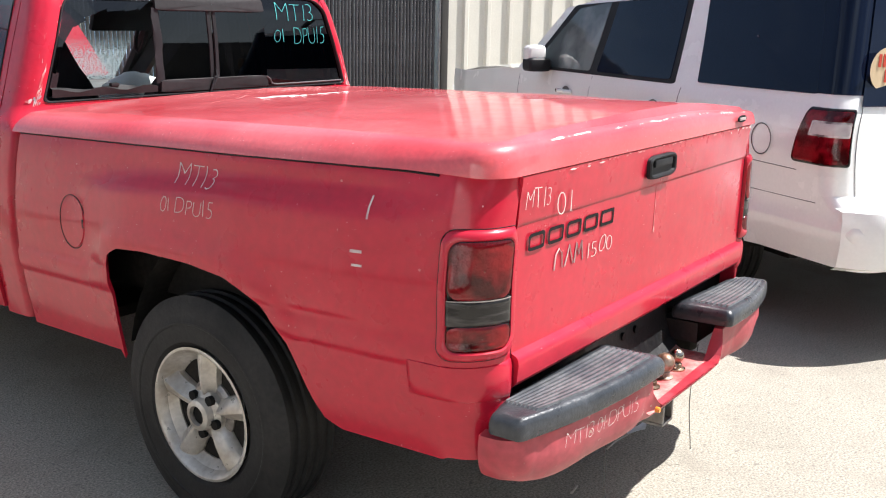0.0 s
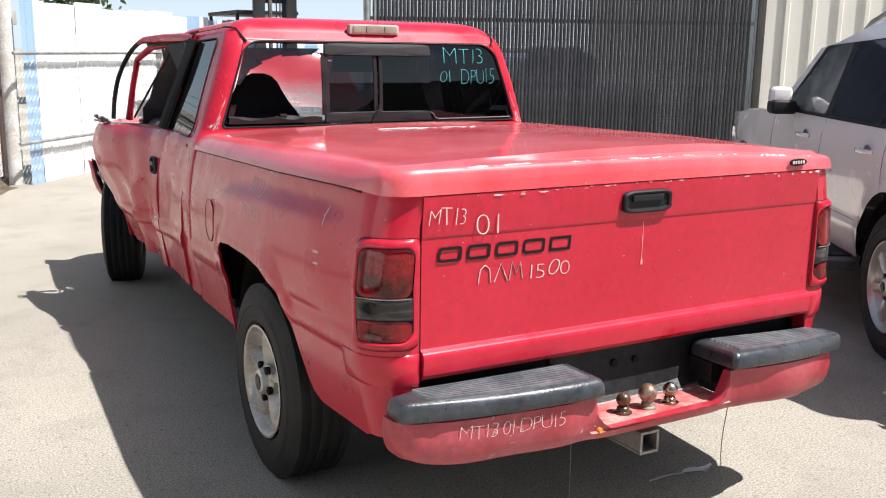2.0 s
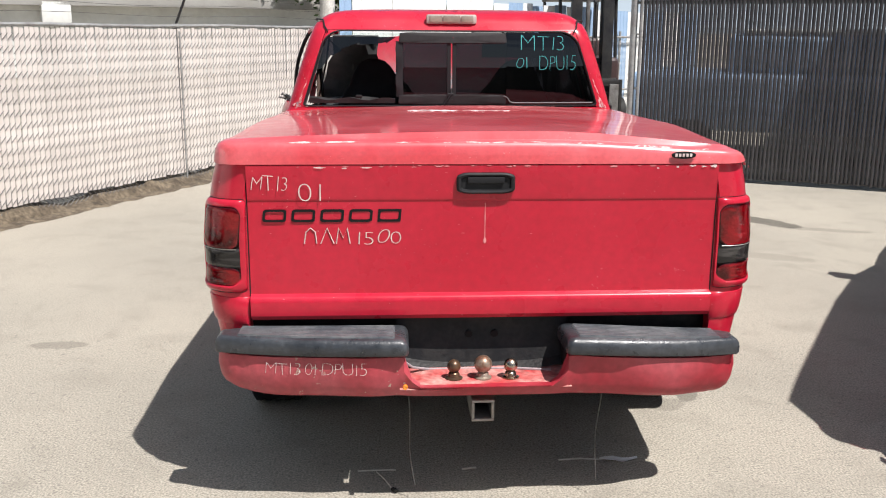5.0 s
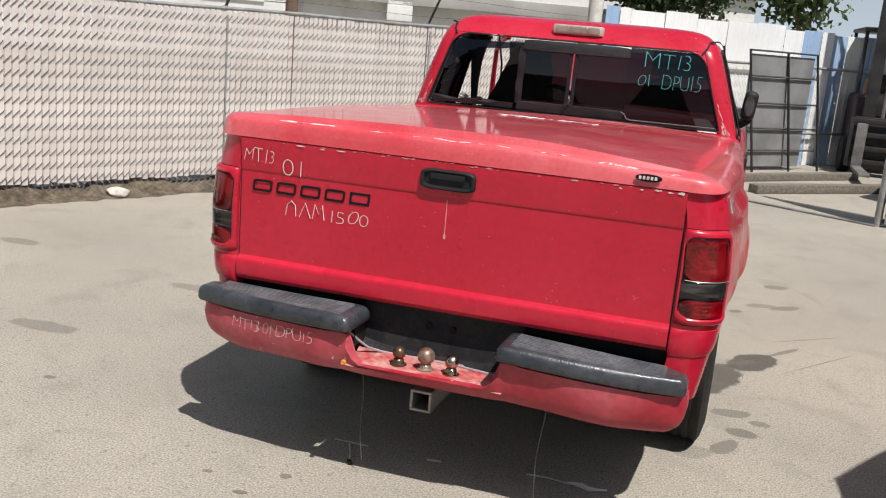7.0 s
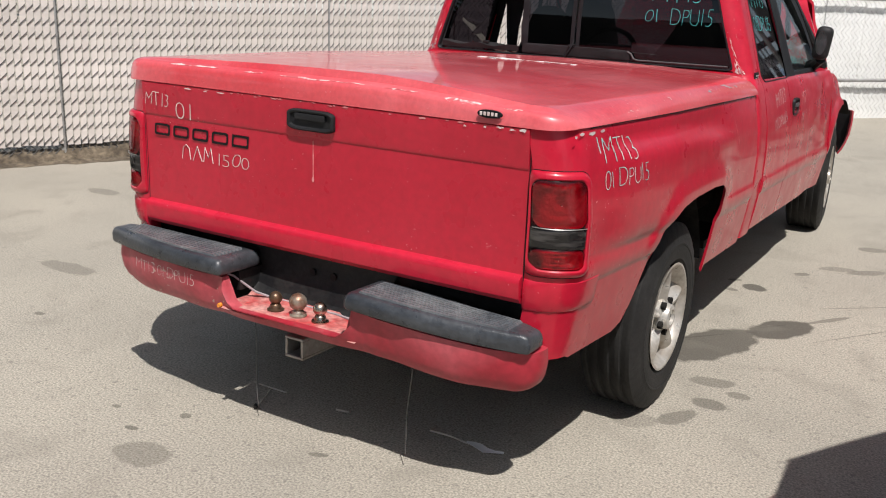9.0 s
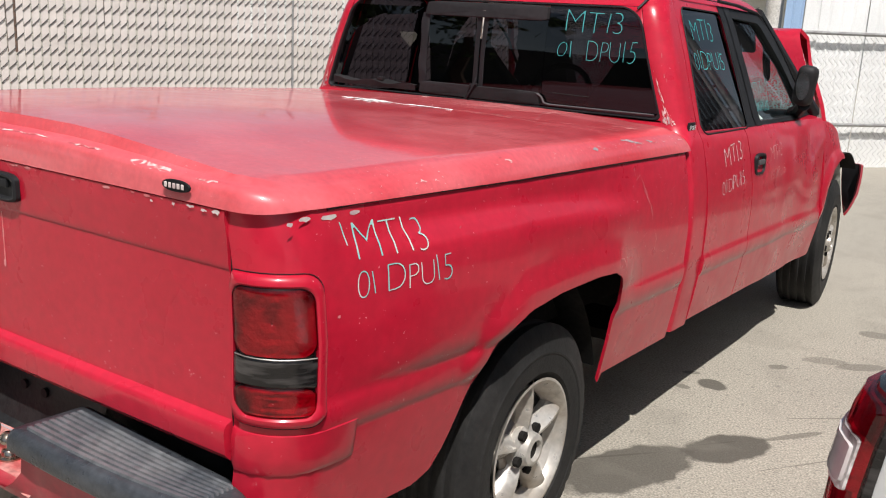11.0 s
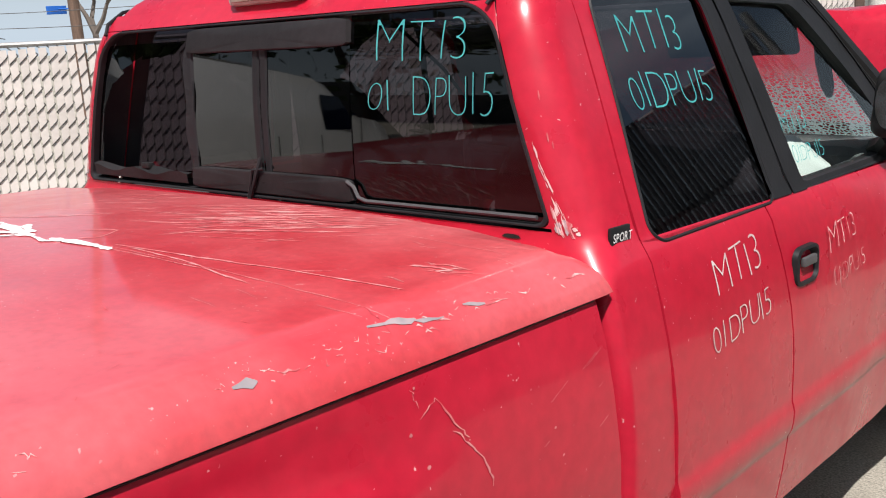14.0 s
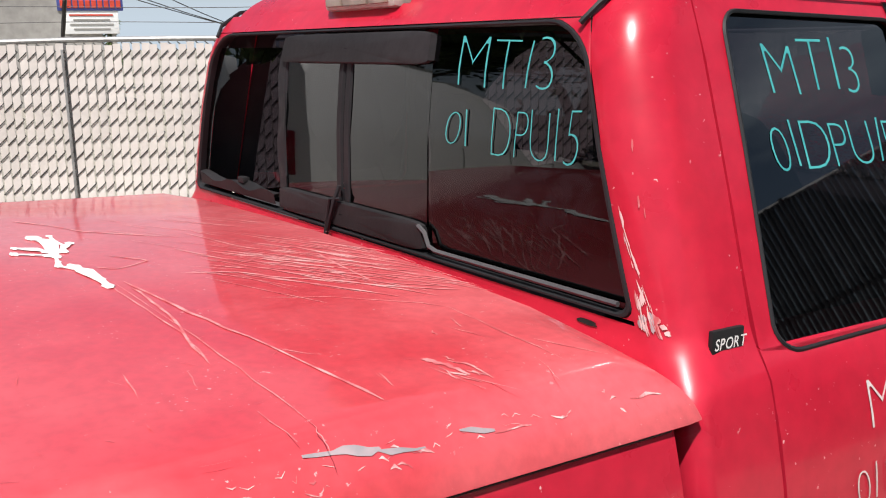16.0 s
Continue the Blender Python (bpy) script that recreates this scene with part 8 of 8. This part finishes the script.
zs = [0.44, 0.50, 0.56, 0.615, 0.63, 0.66, 0.72, 0.78, 0.86, 0.94, 1.0, 1.06, 1.11, 1.16, 1.20]
ups = [1.20, 1.25, 1.34, 1.45, 1.56, 1.67, 1.76, 1.80, 1.83, 1.85]
for side in (-1, 1):
    bm = bmesh.new()
    rows = []
    us = [0, 0.3, 0.6, 1, 1.15, 1.3, 1.45, 1.6, 1.75, 1.9, 2.0]
    for u in us:
        rows.append([suv_at(side, u, z) for z in zs])
    ys = sorted({*np.linspace(0.42, 0.80, 5), *np.linspace(0.80, 1.78, 26), *np.linspace(1.85, 3.8, 12), *np.linspace(3.8, 4.82, 26), *np.linspace(4.9, 5.15, 4)})
    for y in ys:
        y = float(y)
        bottom = 0.44
        for arch in S_ARCH:
            if arch[0][0] < y < arch[-1][0]:
                bottom = max(bottom, float(np.interp(y, [a for a, _ in arch], [b for _, b in arch])))
        top = 1.20 - 0.09 * smooth01((y - 3.5) / 1.4)
        rows.append([(side * suv_w(y, max(z * top / 1.20, bottom)), y, max(z * top / 1.20, bottom)) for z in zs])
    sheet(bm, rows)
    part("body_side", bm, PEARL, suv)
    bm = bmesh.new()
    rows = [[suv_at(side, u, z) for u in us] + [(side * suv_w(y, z - suv_drop(y, z)), y, z - suv_drop(y, z)) for y in np.linspace(suv_tail(z) + 0.3, 3.62 - (z - 1.20) * 0.80, 14)] for z in ups]
    sheet(bm, rows)
    part("upper_body", bm, PEARL, suv)

    def win(q, name, r=0.10, mat=SUVGLASS, out=0.005, side=side):
        bm = bmesh.new()
        ri = rounded(r, 5)
        rows = []
        for k, o in ((1.0, 0.0), (0.995, out), (0.6, out), (0.01, out)):
            rows.append([(lambda p: (side * (suv_w(p[0], p[1]) + o), p[0], p[1]))(in_quad(q, a * k, b * k)) for a, b in ri + ri[:1]])
        sheet(bm, rows)
        return part(name, bm, mat, suv)

    win(((1.53, 1.212), (3.46, 1.205), (2.98, 1.668), (1.60, 1.725)), "window_surround", 0.06, BLACK, 0.004)
    win(((1.58, 1.235), (2.43, 1.23), (2.40, 1.692), (1.645, 1.700)), "rear_door_glass", 0.08, SUVGLASS, 0.008)
    win(((2.52, 1.23), (3.38, 1.226), (2.90, 1.645), (2.49, 1.688)), "front_door_glass", 0.08, SUVFRONT, 0.008)
    win(((0.41, 1.245), (1.32, 1.237), (1.46, 1.765), (0.57, 1.765)), "quarter_glass", 0.04, SUVGLASS, 0.006)
    bm = bmesh.new()
    sheet(bm, [[suv_at(side, u, z, 0.004) for u in (0.93, 1.0, 1.1, 1.25, 1.4, 1.55, 1.7, 1.85, 2.0, 2.12)] for z in (1.25, 1.3, 1.4, 1.5, 1.6, 1.7, 1.76)])
    part("corner_glass", bm, SUVGLASS, suv)
    # tail lamp round the corner
    def lamp(a, b, out, side=side):
        s = 0.015 + 0.31 * (a + 1) / 2
        z = 0.925 + 0.255 * (b + 1) / 2
        s -= 0.075 * max(0.0, (b + 1) / 2) ** 1.5 * (a + 1) / 2
        u = 1 + s / 0.173 if s < 0.173 else 2 + s - 0.173
        return suv_at(side, u, z, out)
    tl = None
    for name, a0, a1, b0, b1, o, mt in (("tail_lamp", -1.04, 1.06, -1.06, 1.06, 0.006, SMOKE), ("reflector", -0.97, 0.98, -0.97, 0.97, 0.009, REFLECT), ("red_lens", -1, 1, -1, 1, 0.016, LENS), ("clear_rim", -0.97, 0.50, 0.02, 0.60, 0.018, REFLECT), ("clear_lens", -0.93, 0.42, 0.10, 0.52, 0.021, CLEAR)):
        bm = bmesh.new()
        ri = rounded(0.14, 4)
        sheet(bm, [[lamp((a0 + a1) / 2 + (a1 - a0) / 2 * a * k, (b0 + b1) / 2 + (b1 - b0) / 2 * b * k, o if k < 0.999 else 0.0) for a, b in ri + ri[:1]] for k in (1.0, 0.98, 0.8, 0.6, 0.4, 0.2, 0.02)])
        ob = part(name, bm, mt, tl or suv, "" if tl else "red tail lamp with a clear band")
        tl = tl or ob
    for y in (1.69, 2.78):
        bm = bmesh.new()
        x = suv_w(y, 1.075)
        tube(bm, [(side * (x + 0.0), y - 0.085, 1.075), (side * (x + 0.035), y - 0.05, 1.078), (side * (x + 0.037), y + 0.05, 1.078), (side * x, y + 0.085, 1.075)], 0.014, 8)
        hd = part("door_handle", bm, PEARL, suv)
        # flat grey disc on the skin in place of the hollow's shade
        bm = bmesh.new()
        fan(bm, [(side * (suv_w(y, 1.075) + 0.0015), y + 0.055 * math.cos(w), 1.075 + 0.038 * math.sin(w)) for w in np.linspace(0, 2 * math.pi, 20, endpoint=False)])
        part("handle_recess", bm, GREYSTEEL, hd)
        bm = bmesh.new()
        box(bm, (side * (suv_w(y, 1.075) + 0.037), y + 0.06, 1.077), (0.014, 0.045, 0.026), 0.005)
        part("lock_cover", bm, CHROME, hd)
    lines = [[(side * (suv_w(y, z) + 0.0008), y - (0.20 * smooth01((1.0 - z) / 0.3) if y < 2 else 0), z) for z in np.linspace(z0, z1, 8)] for y, z0, z1 in ((1.46, 0.85, 1.20), (2.47, 0.47, 1.20), (3.55, 0.47, 1.15))]
    lines.append([(side * (suv_w(y, 0.66) + 0.0008), y, 0.66) for y in np.linspace(1.8, 3.8, 8)])
    lines.append([(side * (suv_w(y, 0.885) + 0.0008), y, 0.885 - 0.02 * (0.8 - y)) for y in np.linspace(0.45, 0.82, 5)])
    lines.append([(side * (suv_w(y, 0.72) + 0.0008), y, 0.735) for y in np.linspace(0.32, 0.84, 5)])
    lines.append([suv_at(side, 0.98, z, 0.001) for z in np.linspace(0.78, 1.24, 8)])
    for pts in lines:
        bm = bmesh.new()
        tube(bm, pts, 0.0019, 4)
        part("panel_gap", bm, GREY_PL, suv)
    # running board
    bm = bmesh.new()
    box(bm, (side * 1.02, 2.80, 0.385), (0.20, 1.95, 0.07), 0.025, seg=3)
    rb = part("running_board", bm, GREY_PL, suv)
    bm = bmesh.new()
    box(bm, (side * 1.02, 2.80, 0.424), (0.185, 1.74, 0.014), 0.004)
    part("tread", bm, BLACK, rb)
    # mirror
    bm = bmesh.new()
    box(bm, (side * 1.085, 3.11, 1.315), (0.15, 0.12, 0.14), 0.045, seg=3)
    mir = part("mirror", bm, PEARL, suv)
    bm = bmesh.new()
    box(bm, (side * 1.075, 3.09, 1.245), (0.18, 0.14, 0.10), 0.035, seg=3)
    tube(bm, [(side * 0.93, 3.20, 1.235), (side * 1.06, 3.14, 1.23)], 0.035, 8)
    part("mirror_base", bm, BLACK, mir)
    bm = bmesh.new()
    tube(bm, [(side * 0.70, 0.75, 1.86), (side * 0.70, 0.85, 1.915)] + [(side * 0.70, y, 1.93 - suv_drop(y)) for y in (1.5, 1.9, 2.2, 2.45, 2.6)] + [(side * 0.70, 2.72, 1.745)], 0.018, 6)
    part("roof_rail", bm, GREYSTEEL, suv)
# fuel door
bm = bmesh.new()
tube(bm, [(-(suv_w(0.78, 1.0) + 0.001), 0.70 + 0.072 * math.cos(w), 1.00 + 0.078 * math.sin(w)) for w in np.linspace(0, 2 * math.pi, 28, endpoint=False)], 0.003, 4, True)
part("fuel_door", bm, GREY_PL, suv)
# roof, hood, screens, tail
bm = bmesh.new()
rows = []
for y in np.linspace(0.44, 3.07, 12):
    w = suv_w(float(y), 1.85 - suv_drop(y))
    rows.append([(x * w, float(y), 1.85 - suv_drop(y) + 0.075 * (1 - abs(x) ** 2.6) * (0.55 + 0.45 * smooth01((y - 0.4) / 0.6))) for x in np.linspace(-1, 1, 13)])
sheet(bm, rows)
part("roof", bm, PEARL, suv)
bm = bmesh.new()
rows = []
for y, z in ((3.58, 1.19), (3.9, 1.19), (4.3, 1.165), (4.75, 1.11), (5.05, 1.03), (5.15, 0.95)):
    w = suv_w(y, 1.1)
    rows.append([(x * w, y + 0.10 * (1 - x * x), z + 0.04 * (1 - x * x)) for x in np.linspace(-1, 1, 13)])
sheet(bm, rows)
part("hood", bm, PEARL, suv)
bm = bmesh.new()
sheet(bm, [[(x * w, y + 0.08 * (1 - x * x), z) for x in np.linspace(-1, 1, 9)] for y, z, w in ((3.62, 1.19, 0.88), (3.36, 1.42, 0.85), (3.06, 1.65, 0.80))])
part("windscreen", bm, SUVGLASS, suv)
bm = bmesh.new()
sheet(bm, [[(x * suv_w(5.1, 0.9), 5.17 + 0.12 * (1 - x * x), z) for x in np.linspace(-1, 1, 9)] for z in (0.44, 0.6, 0.8, 0.95)])
part("front_face", bm, PEARL, suv)
bm = bmesh.new()
rows = []
for z in (1.20, 1.35, 1.5, 1.65, 1.78):
    rows.append([(x * (suv_w(0.2, z) - 0.10), suv_tail(z) - 0.012 - 0.03 * (1 - x * x), z) for x in np.linspace(-1, 1, 9)])
sheet(bm, rows)
back_glass = part("tailgate_glass", bm, SUVGLASS, suv)
bm = bmesh.new()
c = Vector((-0.70, suv_tail(1.37) - 0.040, 1.37))
fan(bm, [c + Vector((0.095 * math.cos(w), 0, 0.10 * math.sin(w))) for w in np.linspace(0, 2 * math.pi, 24, endpoint=False)])
stk = part("round_sticker", bm, material("cream_sticker", (0.72, 0.55, 0.34), 0.6), back_glass, "round cream sticker with plain red blocks")
for dx, dz in ((-0.015, 0.04), (0.03, -0.03)):
    for i in range(3):
        bm = bmesh.new()
        box(bm, c + Vector((dx + 0.028 * (i - 1), -0.002, dz)), (0.018, 0.002, 0.06), 0.002, seg=1)
        part("sticker_block", bm, SIGNRED, stk)
bm = bmesh.new()
rows = []
for z, dy in ((0.44, 0.03), (0.46, -0.05), (0.56, -0.075), (0.68, -0.07), (0.725, -0.05), (0.735, 0.06)):
    rows.append([(x * 0.955, suv_tail(0.6) + dy * (1 - 0.6 * abs(x) ** 8) + 0.12 * abs(x) ** 8 - 0.005, z) for x in np.linspace(-1, 1, 31)])
sheet(bm, rows)
part("rear_bumper", bm, PEARL, suv)
bm = bmesh.new()
box(bm, (0, 2.6, 0.46), (1.75, 4.6, 0.10), 0.03)
for y in (1.29, 4.31):
    for side in (-1, 1):
        box(bm, (side * 0.62, y, 0.62), (0.06, 1.0, 0.6))
        rows = [[(side * x, y + 0.475 * math.cos(w), 0.40 + 0.51 * math.sin(w)) for x in (0.94, 0.62)] for w in np.linspace(0.0, math.pi, 13)]
        sheet(bm, rows)
part("underbody", bm, DARK, suv)
for y in (1.29, 4.31):
    for side in (-1, 1):
        wheel((side * 0.845, y, 0.39), side, r=0.402, width=0.27, rim_r=0.245, spokes=7, mat=material("bright_alloy", (0.62, 0.61, 0.58), 0.3, 0.6, second=(0.5, 0.48, 0.45), scale=6), parent=suv)
suv.matrix_world = pose(2.613, -0.745, 0, 0, 0, -32.3)

# white panel van along the fence, mirrored in the pickup's rear glass
van2 = thing("panel_van", "plain white panel van parked along the pale fence", "van")
line = [(0.0, 1.93, 0.48), (0.06, 2.02, 0.40), (0.6, 2.05, 0.38), (2.2, 2.05, 0.38), (3.0, 2.02, 0.38), (3.35, 1.93, 0.38), (3.75, 1.62, 0.38), (4.05, 1.30, 0.38), (4.5, 1.17, 0.38), (4.85, 1.05, 0.40), (4.95, 0.85, 0.44)]
bm = bmesh.new()
rows = []
for y, top, low in line:
    row = []
    for a, b in ((0.0, low), (0.86, low), (0.95, low + 0.10), (0.97, low + 0.35 * (top - low)), (0.965, low + 0.55 * (top - low)), (0.88, top - 0.12 * (top - low)), (0.80, top - 0.04 * (top - low)), (0.66, top - 0.012), (0.0, top)):
        row.append((a, b))
    rows.append([(x, y, z) for x, z in row] + [(-x, y, z) for x, z in row[-2::-1]])
sheet(bm, rows)
for row in (rows[0], rows[-1]):
    fan(bm, row[:-1])
part("body", bm, PEARL, van2)
bm = bmesh.new()
sheet(bm, [[(x, y, z + 0.006) for x in (-0.72, 0.0, 0.72)] for y, z in ((3.40, 1.905), (3.75, 1.635), (4.03, 1.335))])
part("windscreen", bm, SUVGLASS, van2)
for side in (-1, 1):
    bm = bmesh.new()
    sheet(bm, [[(side * x, y, z) for y in ys] for x, z, ys in ((0.972, 1.27, (2.95, 3.3, 3.72)), (0.945, 1.50, (2.95, 3.2, 3.60)), (0.905, 1.74, (2.95, 3.1, 3.40)))])
    part("door_glass", bm, SUVGLASS, van2)
    for y in (1.95, 2.85, 3.85):
        bm = bmesh.new()
        tube(bm, [(side * 0.969, y, 0.62), (side * 0.973, y, 0.95), (side * 0.969, y, 1.2)], 0.004, 4)
        part("door_gap", bm, BLACK, van2)
    bm = bmesh.new()
    box(bm, (side * 0.80, -0.005, 1.15), (0.12, 0.03, 0.34), 0.01)
    part("tail_lamp", bm, LENS, van2)
    for y in (1.0, 4.05):
        wheel((side * 0.84, y, 0.35), side, r=0.36, width=0.24, rim_r=0.21, spokes=7, parent=van2)
        bm = bmesh.new()
        lathe(bm, [(side * 0.90, 0.40), (side * 0.974, 0.41), (side * 0.976, 0.43), (side * 0.90, 0.43)], 28, "x", (0, y, 0.38), True)
        part("arch_lip", bm, BLACK, van2)
van2.matrix_world = pose(-4.01, 0.94, 0, 0, 0, 152.6)

# ---- litter on the asphalt under the tail ----
STRAW = material("sun_bleached_stick", (0.60, 0.56, 0.48), 0.8, second=(0.45, 0.41, 0.34), scale=30)


def stick(name, label, category, pts, radius, mat):
    bm = bmesh.new()
    tube(bm, [(x, y, z + radius) for x, y, z in pts], radius, 6)
    tagged(part(name, bm, mat), label, category, "litter on the asphalt")


stick("stick", "thin pale stick lying on the asphalt", "stick", [(-0.446, 0.208, 0), (-0.38, 0.203, 0.003), (-0.302, 0.209, 0)], 0.003, STRAW)
stick("stick", "thin pale stick with a dark burnt tip", "stick", [(-0.375, 0.196, 0), (-0.345, 0.13, 0.002), (-0.315, 0.05, 0)], 0.0026, STRAW)
stick("stick", "short pale stick lying on the asphalt", "stick", [(-0.05, 0.20, 0), (0.005, 0.21, 0)], 0.0045, STRAW)
stick("stick", "long thin pale stick on the asphalt", "stick", [(0.335, 0.262, 0), (0.42, 0.262, 0.004), (0.505, 0.255, 0)], 0.0034, STRAW)
stick("pebble", "small dark pebble beside a stick", "pebble", [(-0.318, 0.045, 0), (-0.308, 0.035, 0.002), (-0.302, 0.026, 0)], 0.008, DARK)
bm = bmesh.new()
rnd = random.Random(91)
rows = [[(x, 0.247 + w * k + 0.010 * math.sin(40 * x), 0.004 + 0.007 * abs(k) * rnd.random() + 0.004 * math.sin(60 * x) ** 2) for k in (-1, -0.3, 0.4, 1)] for x, w in ((0.495, 0.004), (0.52, 0.016), (0.55, 0.022), (0.58, 0.018), (0.61, 0.012), (0.645, 0.004))]
sheet(bm, rows)
thicken(bm, 0.0012)
tagged(part("paper_scrap", bm, WHITE), "crumpled white paper scrap on the asphalt", "paper", "litter on the asphalt")
